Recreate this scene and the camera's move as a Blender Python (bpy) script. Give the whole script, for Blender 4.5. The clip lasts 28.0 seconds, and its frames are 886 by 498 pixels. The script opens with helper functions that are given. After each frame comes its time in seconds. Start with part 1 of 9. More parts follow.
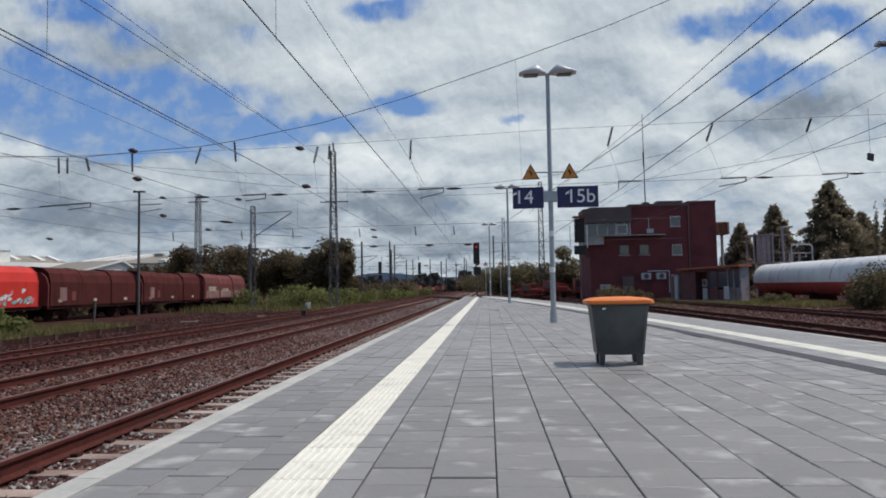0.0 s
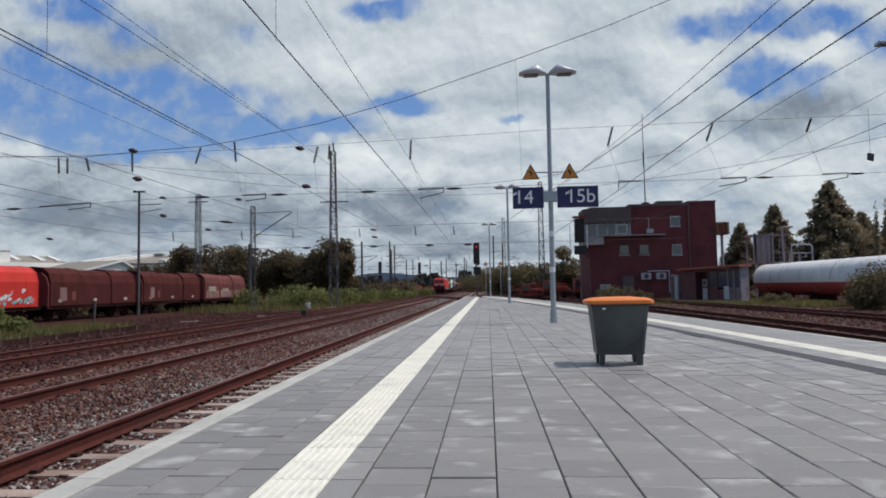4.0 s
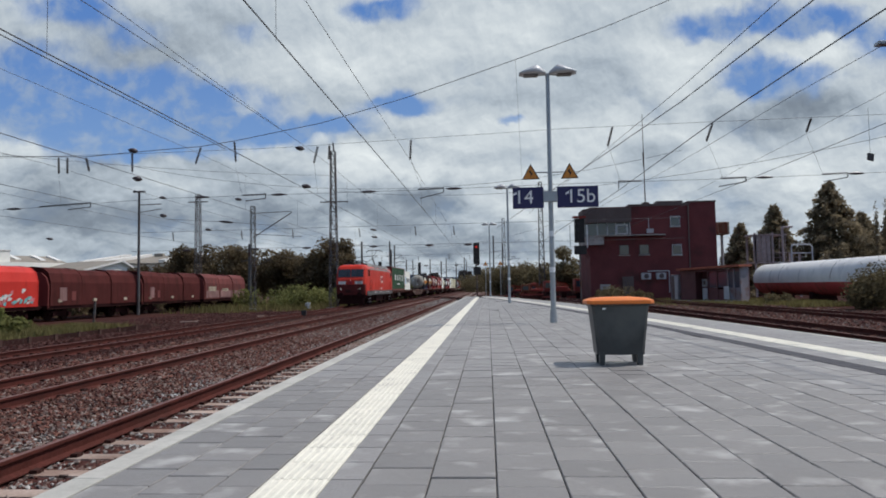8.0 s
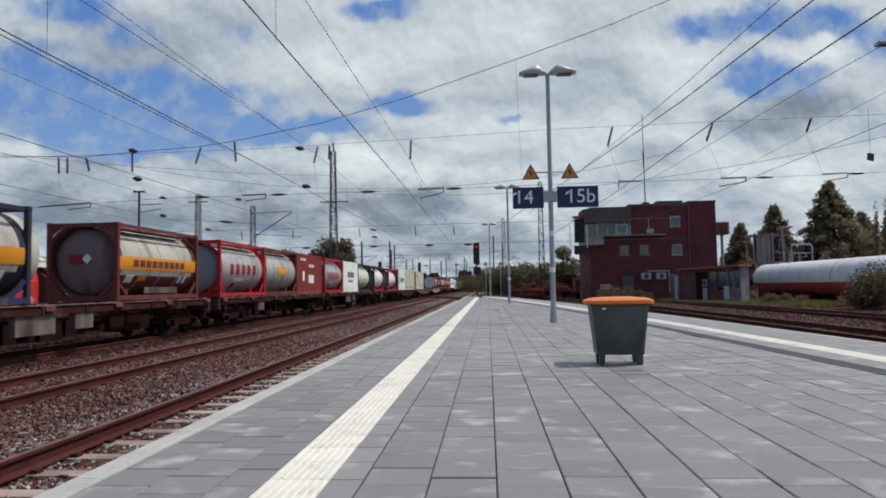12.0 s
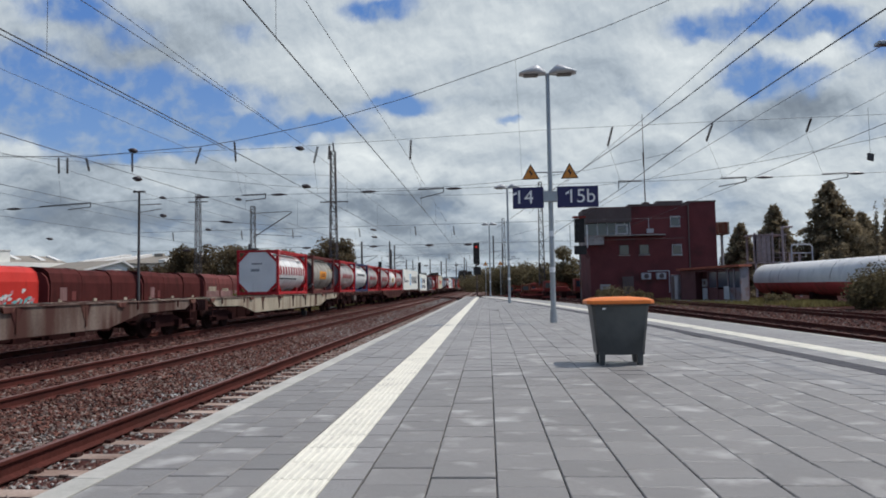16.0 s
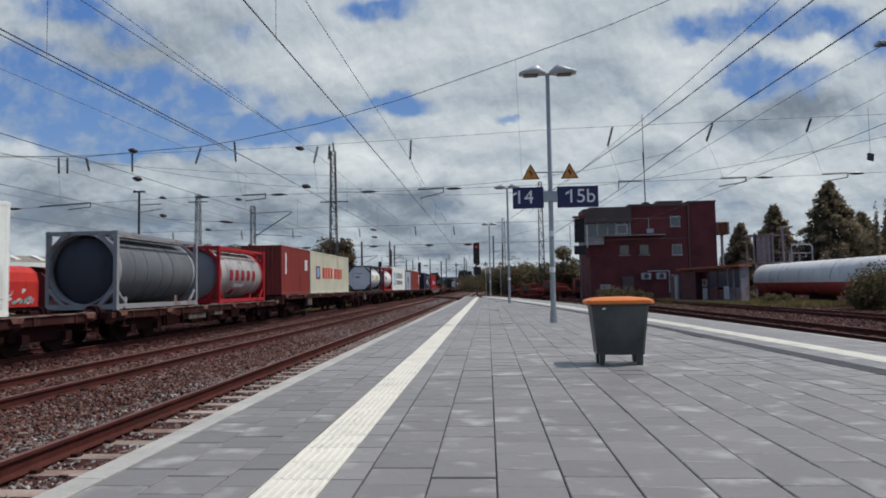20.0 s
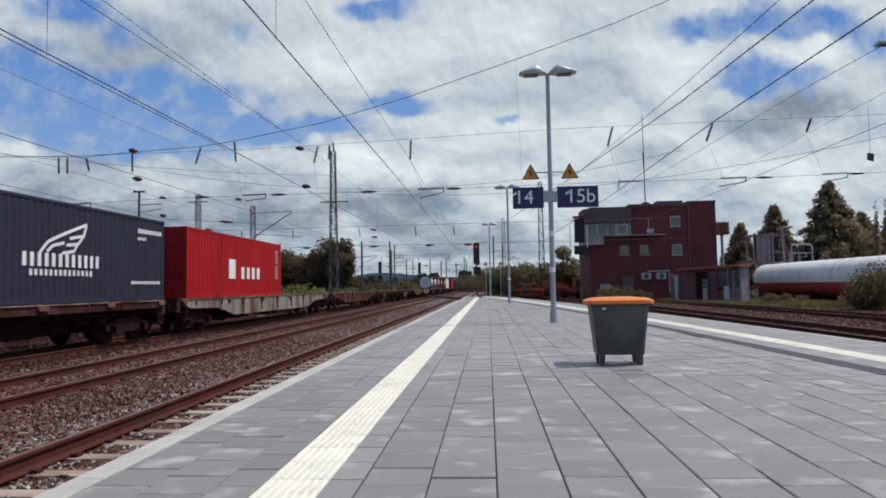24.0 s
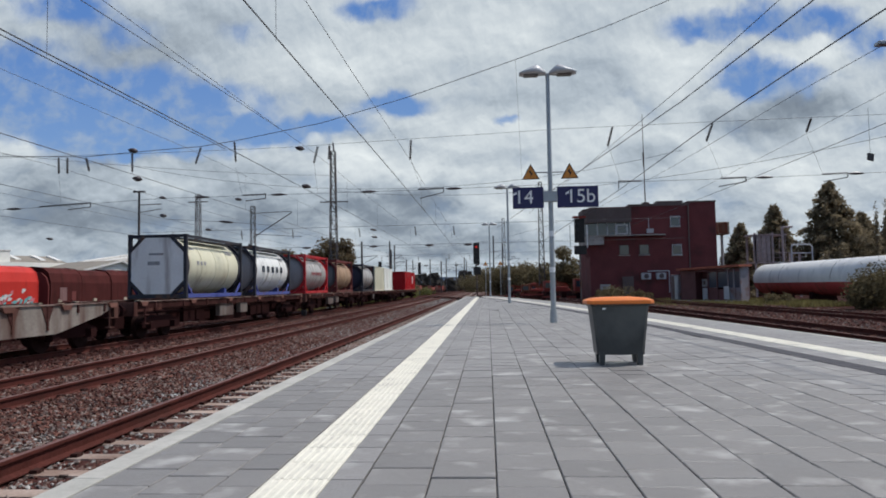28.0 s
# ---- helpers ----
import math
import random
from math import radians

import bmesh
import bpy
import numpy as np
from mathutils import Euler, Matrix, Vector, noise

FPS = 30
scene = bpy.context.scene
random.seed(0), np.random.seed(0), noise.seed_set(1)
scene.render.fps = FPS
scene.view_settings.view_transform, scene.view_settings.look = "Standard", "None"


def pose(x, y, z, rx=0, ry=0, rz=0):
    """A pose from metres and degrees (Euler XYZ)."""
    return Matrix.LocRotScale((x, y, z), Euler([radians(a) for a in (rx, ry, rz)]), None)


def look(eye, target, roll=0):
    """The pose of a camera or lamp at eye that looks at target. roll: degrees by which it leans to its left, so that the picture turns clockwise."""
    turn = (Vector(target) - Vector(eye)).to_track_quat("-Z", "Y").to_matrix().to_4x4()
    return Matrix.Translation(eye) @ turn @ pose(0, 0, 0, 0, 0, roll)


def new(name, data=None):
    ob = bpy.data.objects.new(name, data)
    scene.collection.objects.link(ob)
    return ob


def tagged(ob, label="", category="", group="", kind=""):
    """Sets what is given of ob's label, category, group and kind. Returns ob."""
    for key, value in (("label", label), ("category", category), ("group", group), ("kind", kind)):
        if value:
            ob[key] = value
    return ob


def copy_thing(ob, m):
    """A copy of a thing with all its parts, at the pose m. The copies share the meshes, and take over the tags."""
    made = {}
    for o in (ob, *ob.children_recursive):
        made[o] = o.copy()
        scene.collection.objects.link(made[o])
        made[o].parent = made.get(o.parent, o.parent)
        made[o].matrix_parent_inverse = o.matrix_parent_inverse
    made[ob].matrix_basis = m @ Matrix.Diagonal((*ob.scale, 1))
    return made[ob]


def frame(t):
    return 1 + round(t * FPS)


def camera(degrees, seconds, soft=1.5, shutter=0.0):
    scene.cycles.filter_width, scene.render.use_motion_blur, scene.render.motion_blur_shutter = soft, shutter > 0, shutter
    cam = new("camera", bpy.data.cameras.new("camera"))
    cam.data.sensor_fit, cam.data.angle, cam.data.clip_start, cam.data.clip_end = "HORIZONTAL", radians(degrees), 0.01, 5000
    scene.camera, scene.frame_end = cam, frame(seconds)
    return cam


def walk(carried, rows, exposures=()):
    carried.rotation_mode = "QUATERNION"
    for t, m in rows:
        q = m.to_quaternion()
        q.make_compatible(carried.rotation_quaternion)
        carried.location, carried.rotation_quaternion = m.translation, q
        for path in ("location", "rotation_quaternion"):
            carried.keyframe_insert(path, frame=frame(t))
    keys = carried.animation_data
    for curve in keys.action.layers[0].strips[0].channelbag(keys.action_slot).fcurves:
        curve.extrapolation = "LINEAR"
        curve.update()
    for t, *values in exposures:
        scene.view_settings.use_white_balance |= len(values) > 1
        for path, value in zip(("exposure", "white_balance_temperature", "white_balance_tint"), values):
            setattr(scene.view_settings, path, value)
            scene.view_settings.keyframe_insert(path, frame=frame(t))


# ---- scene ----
# One place: a station platform beside main-line tracks, seen from a tripod. x to the right, y along the tracks, z = 0 on the platform.
EYE = (0.0, 0.0, 0.84)
YAW, PITCH, ROLL = 0.0658, 0.0562, -0.974
cam = camera(66.4, 28.0, soft=1.82, shutter=0.06)
AIM = (EYE[0] - math.sin(YAW) * math.cos(PITCH), EYE[1] + math.cos(YAW) * math.cos(PITCH), EYE[2] + math.sin(PITCH))
walk(cam, [(0.0, look(EYE, AIM, ROLL)), (28.0, look(EYE, AIM, ROLL))], exposures=[(0.0, 0.0), (18.0, 0.0), (19.0, -0.08), (20.0, -0.14), (20.4, -0.10), (21.0, 0.06), (25.0, 0.11), (26.0, 0.11), (27.0, 0.07), (28.0, 0.02)])

# ---- light ----
SUN_DIR = Vector((0.46, 0.10, 0.88)).normalized()
sky_world = bpy.data.worlds.new("sky_world")
scene.world = sky_world
sky_world.use_nodes = True
wn, wl = sky_world.node_tree.nodes, sky_world.node_tree.links
sky_tex = wn.new("ShaderNodeTexSky")
sky_tex.sky_type, sky_tex.sun_disc = "NISHITA", False
sky_tex.sun_elevation = math.asin(SUN_DIR.z)
sky_tex.sun_rotation = math.atan2(SUN_DIR.x, SUN_DIR.y)
wn["Background"].inputs["Strength"].default_value = 0.12
wl.new(sky_tex.outputs[0], wn["Background"].inputs["Color"])
sun = new("sun", bpy.data.lights.new("sun", "SUN"))
sun.data.energy, sun.data.angle, sun.data.color = 3.0, radians(0.6), (1.0, 0.965, 0.92)
sun.matrix_basis = look(SUN_DIR * 100, (0, 0, 0))


# ---- helpers of this scene ----
def thing(name, m, label, category, group="", kind=""):
    ob = new(name)
    ob.empty_display_size = 0.3
    ob.matrix_basis = m
    return tagged(ob, label, category, group, kind)


def part(name, bm, material, parent=None, label="", smooth=False):
    """Links a bmesh as one mesh object under a thing or a part."""
    me = bpy.data.meshes.new(name)
    bmesh.ops.recalc_face_normals(bm, faces=bm.faces)
    bm.to_mesh(me)
    bm.free()
    if smooth:
        for p in me.polygons:
            p.use_smooth = True
    me.materials.append(material)
    ob = new(name, me)
    ob.parent = parent
    if label:
        ob["label"] = label
    return ob


def from_lists(name, verts, faces, material, parent=None, smooth=False):
    me = bpy.data.meshes.new(name)
    me.from_pydata(verts, [], faces)
    me.materials.append(material)
    if smooth:
        for p in me.polygons:
            p.use_smooth = True
    me.update()
    ob = new(name, me)
    ob.parent = parent
    return ob


def shared(name, ob, m, parent):
    """Another object on the mesh of ob, at the pose m."""
    o = new(name, ob.data)
    o.parent = parent
    o.matrix_basis = m
    return o


def box(bm, x0, x1, y0, y1, z0, z1, bev=0.0):
    vs = [bm.verts.new(p) for p in ((x0, y0, z0), (x1, y0, z0), (x1, y1, z0), (x0, y1, z0), (x0, y0, z1), (x1, y0, z1), (x1, y1, z1), (x0, y1, z1))]
    fs = [bm.faces.new([vs[i] for i in q]) for q in ((3, 2, 1, 0), (4, 5, 6, 7), (0, 1, 5, 4), (1, 2, 6, 5), (2, 3, 7, 6), (3, 0, 4, 7))]
    if bev:
        es = list({e for f in fs for e in f.edges})
        bmesh.ops.bevel(bm, geom=es, offset=bev, segments=2, affect="EDGES", profile=0.5)
    return bm


def boxm(x0, x1, y0, y1, z0, z1, bev=0.0):
    return box(bmesh.new(), x0, x1, y0, y1, z0, z1, bev)


def tube(bm, p0, p1, r, seg=8, r1=None):
    p0, p1 = Vector(p0), Vector(p1)
    r1 = r if r1 is None else r1
    d = (p1 - p0).normalized()
    a = d.orthogonal().normalized()
    b = d.cross(a)
    rings = []
    for p, rr in ((p0, r), (p1, r1)):
        rings.append([bm.verts.new(p + (a * math.cos(2 * math.pi * k / seg) + b * math.sin(2 * math.pi * k / seg)) * rr) for k in range(seg)])
    for k in range(seg):
        bm.faces.new((rings[0][k], rings[0][(k + 1) % seg], rings[1][(k + 1) % seg], rings[1][k]))
    bm.faces.new(rings[0][::-1])
    bm.faces.new(rings[1])
    return bm


def bar(bm, p0, p1, w, h):
    """A straight bar of rectangular section w x h between two points."""
    p0, p1 = Vector(p0), Vector(p1)
    d = (p1 - p0).normalized()
    up = Vector((0, 0, 1)) if abs(d.z) < 0.95 else Vector((1, 0, 0))
    a = d.cross(up).normalized() * w / 2
    b = a.cross(d).normalized() * h / 2
    vs = [bm.verts.new(p + s * a + t * b) for p in (p0, p1) for s, t in ((-1, -1), (1, -1), (1, 1), (-1, 1))]
    for q in ((0, 1, 2, 3), (7, 6, 5, 4), (0, 4, 5, 1), (1, 5, 6, 2), (2, 6, 7, 3), (3, 7, 4, 0)):
        bm.faces.new([vs[i] for i in q])
    return bm


def prism(bm, pts, axis, a0, a1):
    """A polygon in the plane across an axis ('x': y, z; 'y': x, z; 'z': x, y), drawn out from a0 to a1."""
    def place(p, a):
        return {"x": (a, p[0], p[1]), "y": (p[0], a, p[1]), "z": (p[0], p[1], a)}[axis]
    lo = [bm.verts.new(place(p, a0)) for p in pts]
    hi = [bm.verts.new(place(p, a1)) for p in pts]
    n = len(pts)
    for k in range(n):
        bm.faces.new((lo[k], lo[(k + 1) % n], hi[(k + 1) % n], hi[k]))
    bm.faces.new(lo[::-1])
    bm.faces.new(hi)
    return bm


def lathe(bm, prof, seg=24, axis="y"):
    """Turns (distance along the axis, radius) pairs round the axis."""
    rings = []
    for a, r in prof:
        ring = []
        for k in range(seg):
            c, s = math.cos(2 * math.pi * k / seg) * r, math.sin(2 * math.pi * k / seg) * r
            ring.append(bm.verts.new({"y": (c, a, s), "x": (a, c, s), "z": (c, s, a)}[axis]))
        rings.append(ring)
    for i in range(len(rings) - 1):
        for k in range(seg):
            bm.faces.new((rings[i][k], rings[i][(k + 1) % seg], rings[i + 1][(k + 1) % seg], rings[i + 1][k]))
    bm.faces.new(rings[0][::-1])
    bm.faces.new(rings[-1])
    return bm


def wire(name, pts, r, material, parent=None, label="", category="", kind=""):
    """A cable through points, as a thin round tube."""
    seg = 5
    P = [Vector(p) for p in pts]
    vs, fs = [], []
    for i, p in enumerate(P):
        d = (P[min(i + 1, len(P) - 1)] - P[max(i - 1, 0)]).normalized()
        up = Vector((0, 0, 1)) if abs(d.z) < 0.9 else Vector((1, 0, 0))
        a = d.cross(up).normalized() * r
        b = a.cross(d).normalized() * r
        vs += [p + a * math.cos(2 * math.pi * k / seg) + b * math.sin(2 * math.pi * k / seg) for k in range(seg)]
    for i in range(len(P) - 1):
        for k in range(seg):
            fs.append((i * seg + k, i * seg + (k + 1) % seg, (i + 1) * seg + (k + 1) % seg, (i + 1) * seg + k))
    ob = from_lists(name, vs, fs, material, parent, True)
    return tagged(ob, label, category, "", kind)


def sag(p0, p1, drop, n=12):
    p0, p1 = Vector(p0), Vector(p1)
    return [p0.lerp(p1, k / n) - Vector((0, 0, 4 * drop * (k / n) * (1 - k / n))) for k in range(n + 1)]


def lettering(name, text, size, material, parent, m, label=""):
    cu = bpy.data.curves.new(name, "FONT")
    cu.body, cu.size, cu.extrude, cu.align_x, cu.align_y = text, size, 0.003, "CENTER", "CENTER"
    tmp = bpy.data.objects.new(name, cu)
    scene.collection.objects.link(tmp)
    me = bpy.data.meshes.new_from_object(tmp.evaluated_get(bpy.context.evaluated_depsgraph_get()))
    bpy.data.objects.remove(tmp)
    me.materials.clear()
    me.materials.append(material)
    ob = new(name, me)
    ob.parent, ob.matrix_basis = parent, m
    if label:
        ob["label"] = label
    return ob


# ---- materials ----
def material(name, base, rough=0.6, metal=0.0, var=0.18, scale=2.0, bump=0.15, fine=40.0, stain=None, amount=0.0, stain_scale=1.2, streak=False, per=0.0, island=False, spec=0.5, coat=0.0):
    """A painted, stone or metal surface: colour with variation at two scales, stains of another colour, fine relief."""
    ma = bpy.data.materials.new(name)
    ma.use_nodes = True
    nd, lk = ma.node_tree.nodes, ma.node_tree.links
    bs = nd["Principled BSDF"]
    bs.inputs["Roughness"].default_value, bs.inputs["Metallic"].default_value = rough, metal
    bs.inputs["Specular IOR Level"].default_value = spec
    bs.inputs["Coat Weight"].default_value = coat
    tc = nd.new("ShaderNodeTexCoord")
    info = nd.new("ShaderNodeObjectInfo")
    off = nd.new("ShaderNodeVectorMath")
    off.operation = "SCALE"
    off.inputs[0].default_value = (37.0, 53.0, 29.0)
    lk.new(info.outputs["Random"], off.inputs["Scale"])
    add = nd.new("ShaderNodeVectorMath")
    lk.new(tc.outputs["Object"], add.inputs[0])
    lk.new(off.outputs[0], add.inputs[1])

    def noise_at(s, detail=4, stretch=None):
        n = nd.new("ShaderNodeTexNoise")
        n.inputs["Scale"].default_value, n.inputs["Detail"].default_value = s, detail
        src = add.outputs[0]
        if stretch:
            mp = nd.new("ShaderNodeVectorMath")
            mp.operation = "MULTIPLY"
            mp.inputs[1].default_value = stretch
            lk.new(src, mp.inputs[0])
            src = mp.outputs[0]
        lk.new(src, n.inputs["Vector"])
        return n.outputs["Fac"]

    def ramp(fac, lo, hi, a=0.0, b=1.0):
        r = nd.new("ShaderNodeMapRange")
        r.inputs["From Min"].default_value, r.inputs["From Max"].default_value = lo, hi
        r.inputs["To Min"].default_value, r.inputs["To Max"].default_value = a, b
        lk.new(fac, r.inputs["Value"])
        return r.outputs[0]

    def math_node(op, a, b):
        k = nd.new("ShaderNodeMath")
        k.operation = op
        for i, v in enumerate((a, b)):
            if isinstance(v, (int, float)):
                k.inputs[i].default_value = v
            else:
                lk.new(v, k.inputs[i])
        return k.outputs[0]

    big = ramp(noise_at(scale), 0.3, 0.7, 1 - var, 1 + var)
    small = ramp(noise_at(fine * 0.6, 3), 0.3, 0.7, 1 - var * 0.6, 1 + var * 0.6)
    val = math_node("MULTIPLY", big, small)
    if per:
        src = info.outputs["Random"]
        if island:
            src = nd.new("ShaderNodeNewGeometry").outputs["Random Per Island"]
        val = math_node("MULTIPLY", val, ramp(src, 0, 1, 1 - per, 1 + per))
    hsv = nd.new("ShaderNodeVectorMath")
    hsv.operation = "SCALE"
    hsv.inputs[0].default_value = base
    lk.new(val, hsv.inputs["Scale"])
    col = hsv.outputs[0]
    if stain:
        mx = nd.new("ShaderNodeMix")
        mx.data_type = "RGBA"
        s = noise_at(stain_scale, 6, (1.0, 1.0, 0.18) if streak else None)
        lk.new(ramp(s, 0.62 - amount * 0.35, 0.78 - amount * 0.25), mx.inputs["Factor"])
        lk.new(col, mx.inputs[6])
        mx.inputs[7].default_value = (*stain, 1)
        col = mx.outputs[2]
        lk.new(ramp(s, 0.4, 0.8, rough, min(1.0, rough + 0.25)), bs.inputs["Roughness"])
    lk.new(col, bs.inputs["Base Color"])
    if bump:
        bp = nd.new("ShaderNodeBump")
        bp.inputs["Strength"].default_value, bp.inputs["Distance"].default_value = bump, 0.02
        lk.new(noise_at(fine, 6), bp.inputs["Height"])
        lk.new(bp.outputs[0], bs.inputs["Normal"])
    return ma


def glass(name, tint=(0.9, 0.95, 0.95), rough=0.05):
    ma = bpy.data.materials.new(name)
    ma.use_nodes = True
    bs = ma.node_tree.nodes["Principled BSDF"]
    bs.inputs["Base Color"].default_value = (*tint, 1)
    bs.inputs["Roughness"].default_value = rough
    bs.inputs["Specular IOR Level"].default_value = 0.8
    return ma


def glow(name, colour, strength):
    ma = bpy.data.materials.new(name)
    ma.use_nodes = True
    bs = ma.node_tree.nodes["Principled BSDF"]
    bs.inputs["Base Color"].default_value = (*colour, 1)
    bs.inputs["Emission Color"].default_value = (*colour, 1)
    bs.inputs["Emission Strength"].default_value = strength
    return ma


def stones(name, shades, rough=0.9):
    """Broken stones, each of its own shade out of a run of shades, with fine grain."""
    ma = material(name, (0.2, 0.2, 0.2), rough, spec=0.15, var=0.2, scale=14.0, bump=0.4, fine=60)
    nd, lk = ma.node_tree.nodes, ma.node_tree.links
    geo, cr, mx = nd.new("ShaderNodeNewGeometry"), nd.new("ShaderNodeValToRGB"), nd.new("ShaderNodeMix")
    cr.color_ramp.interpolation = "CONSTANT"
    for k, c in enumerate(shades):
        e = cr.color_ramp.elements[k] if k < 2 else cr.color_ramp.elements.new(k / len(shades))
        e.position, e.color = k / len(shades), (*c, 1)
    lk.new(geo.outputs["Random Per Island"], cr.inputs["Fac"])
    bs = nd["Principled BSDF"]
    old = bs.inputs["Base Color"].links[0].from_socket
    mx.data_type, mx.blend_type = "RGBA", "MULTIPLY"
    mx.inputs["Factor"].default_value = 1.0
    gain = nd.new("ShaderNodeVectorMath")
    gain.operation = "SCALE"
    gain.inputs["Scale"].default_value = 5.0
    lk.new(old, gain.inputs[0])
    lk.new(cr.outputs[0], mx.inputs[6])
    lk.new(gain.outputs[0], mx.inputs[7])
    lk.new(mx.outputs[2], bs.inputs["Base Color"])
    return ma


RUST = (0.10, 0.045, 0.03)
m_paver = material("grey_paver", (0.200, 0.187, 0.176), 0.5, spec=1.0, var=0.08, scale=1.1, bump=0.22, fine=110, stain=(0.40, 0.39, 0.37), amount=0.18, stain_scale=4.2, per=0.10)
m_paver_far = material("grey_paver_far", (0.232, 0.219, 0.209), 0.5, spec=1.0, var=0.09, scale=0.8, bump=0.2, fine=60, stain=(0.42, 0.41, 0.39), amount=0.17, stain_scale=3.2, per=0.10, island=True)
m_joint = material("joint_sand", (0.060, 0.056, 0.054), 0.95, var=0.2, scale=3, bump=0.3)
m_edge = material("edge_concrete", (0.44, 0.425, 0.385), 0.8, var=0.12, scale=2, bump=0.2, stain=(0.28, 0.28, 0.25), amount=0.2)
m_tactile = material("tactile_white", (0.74, 0.705, 0.595), 0.7, var=0.07, scale=3, bump=0.12, stain=(0.50, 0.47, 0.41), amount=0.22, stain_scale=4, per=0.04)
m_dark_paver = material("dark_paver", (0.050, 0.048, 0.056), 0.8, var=0.12, bump=0.2, per=0.08)
m_ballast = material("ballast_bed", (0.090, 0.048, 0.039), 0.95, spec=0.08, var=0.4, scale=0.5, bump=1.0, fine=22, stain=(0.24, 0.20, 0.185), amount=0.35, stain_scale=9)
m_stone_grey = stones("grey_ballast_stone", ((0.10, 0.075, 0.065), (0.30, 0.285, 0.265), (0.20, 0.165, 0.145), (0.40, 0.385, 0.36), (0.15, 0.10, 0.085), (0.27, 0.24, 0.22), (0.50, 0.48, 0.45), (0.20, 0.19, 0.18)))
m_stone = stones("ballast_stone", ((0.066, 0.028, 0.022), (0.155, 0.064, 0.048), (0.175, 0.125, 0.105), (0.108, 0.040, 0.031), (0.235, 0.185, 0.16), (0.175, 0.082, 0.062), (0.082, 0.039, 0.032), (0.205, 0.108, 0.083), (0.128, 0.070, 0.058)))
m_ballast_dark = material("oily_ballast_bed", (0.042, 0.020, 0.018), 0.95, spec=0.05, var=0.4, scale=0.35, bump=1.0, fine=16, stain=(0.075, 0.05, 0.045), amount=0.2, stain_scale=5)
m_stone_dark = stones("oily_ballast_stone", ((0.038, 0.0125, 0.0105), (0.066, 0.023, 0.019), (0.090, 0.045, 0.038), (0.050, 0.018, 0.015), (0.115, 0.062, 0.052), (0.075, 0.029, 0.024)))
m_rail = material("rusty_rail", (0.082, 0.024, 0.0185), 0.85, 0.0, spec=0.15, var=0.2, scale=3, bump=0.3, stain=(0.06, 0.025, 0.02), amount=0.3)
m_railtop = material("worn_rail_head", (0.155, 0.068, 0.054), 0.6, 0.15, var=0.15, scale=2, bump=0.05)
m_sleeper = material("concrete_sleeper", (0.36, 0.28, 0.235), 0.9, spec=0.15, var=0.2, scale=2, bump=0.4, stain=(0.2, 0.12, 0.09), amount=0.35, per=0.1)
m_wood = material("timber_sleeper", (0.055, 0.026, 0.022), 0.9, spec=0.08, var=0.3, scale=2, bump=0.6, per=0.2)
m_ground = material("trackside_ground", (0.048, 0.020, 0.017), 0.95, spec=0.05, var=0.4, scale=0.15, bump=0.8, fine=8, stain=(0.05, 0.052, 0.028), amount=0.25, stain_scale=0.06)
def foliage(ma, share=0.5):
    """Lets light pass through the leaves of a material."""
    nd, lk = ma.node_tree.nodes, ma.node_tree.links
    bs, out = nd["Principled BSDF"], nd["Material Output"]
    tr = nd.new("ShaderNodeBsdfTranslucent")
    for link in list(lk):
        if link.to_socket == bs.inputs["Base Color"]:
            lk.new(link.from_socket, tr.inputs["Color"])
    mx = nd.new("ShaderNodeMixShader")
    mx.inputs["Fac"].default_value = share
    lk.new(bs.outputs[0], mx.inputs[1])
    lk.new(tr.outputs[0], mx.inputs[2])
    lk.new(mx.outputs[0], out.inputs["Surface"])
    return ma


m_grass = material("rough_grass", (0.20, 0.172, 0.07), 0.9, spec=0.15, var=0.35, scale=0.8, bump=0.4, per=0.35, island=True)
m_leaf = material("dark_foliage", (0.140, 0.106, 0.062), 0.8, spec=0.2, var=0.3, scale=0.3, bump=0.2, per=0.3, island=True)
m_bush = material("bush_foliage", (0.17, 0.175, 0.062), 0.8, spec=0.2, var=0.35, scale=0.5, bump=0.2, per=0.4, island=True)
m_conifer = material("conifer_foliage", (0.255, 0.208, 0.135), 0.85, spec=0.2, var=0.2, scale=0.3, bump=0.1, per=0.22, island=True)
m_shrub = material("shrub_foliage", (0.150, 0.122, 0.068), 0.8, spec=0.2, var=0.3, scale=0.4, bump=0.2, per=0.35, island=True)
for leafy in (m_shrub, m_grass, m_leaf, m_bush, m_conifer):
    foliage(leafy)
m_bark = material("bark", (0.09, 0.07, 0.055), 0.95, var=0.3, scale=3, bump=0.7)
m_galv = material("galvanised_steel", (0.36, 0.38, 0.40), 0.45, 0.55, var=0.1, scale=3, bump=0.06)
m_mast = material("mast_steel", (0.10, 0.095, 0.095), 0.8, 0.1, var=0.2, scale=1, bump=0.1, stain=RUST, amount=0.3)
m_cable = material("cable_dark", (0.10, 0.10, 0.105), 0.6, 0.5, var=0.1, bump=0)
m_insul = material("insulator_brown", (0.05, 0.035, 0.035), 0.4, var=0.1, bump=0)
m_black = material("black_steel", (0.022, 0.02, 0.02), 0.6, 0.2, var=0.2, scale=3, bump=0.1)
m_blue = material("sign_blue", (0.018, 0.016, 0.085), 0.45, var=0.05, bump=0)
m_white = material("sign_white", (0.80, 0.80, 0.80), 0.5, var=0.03, bump=0)
m_amber = material("warning_yellow", (0.62, 0.23, 0.03), 0.5, var=0.08, bump=0)
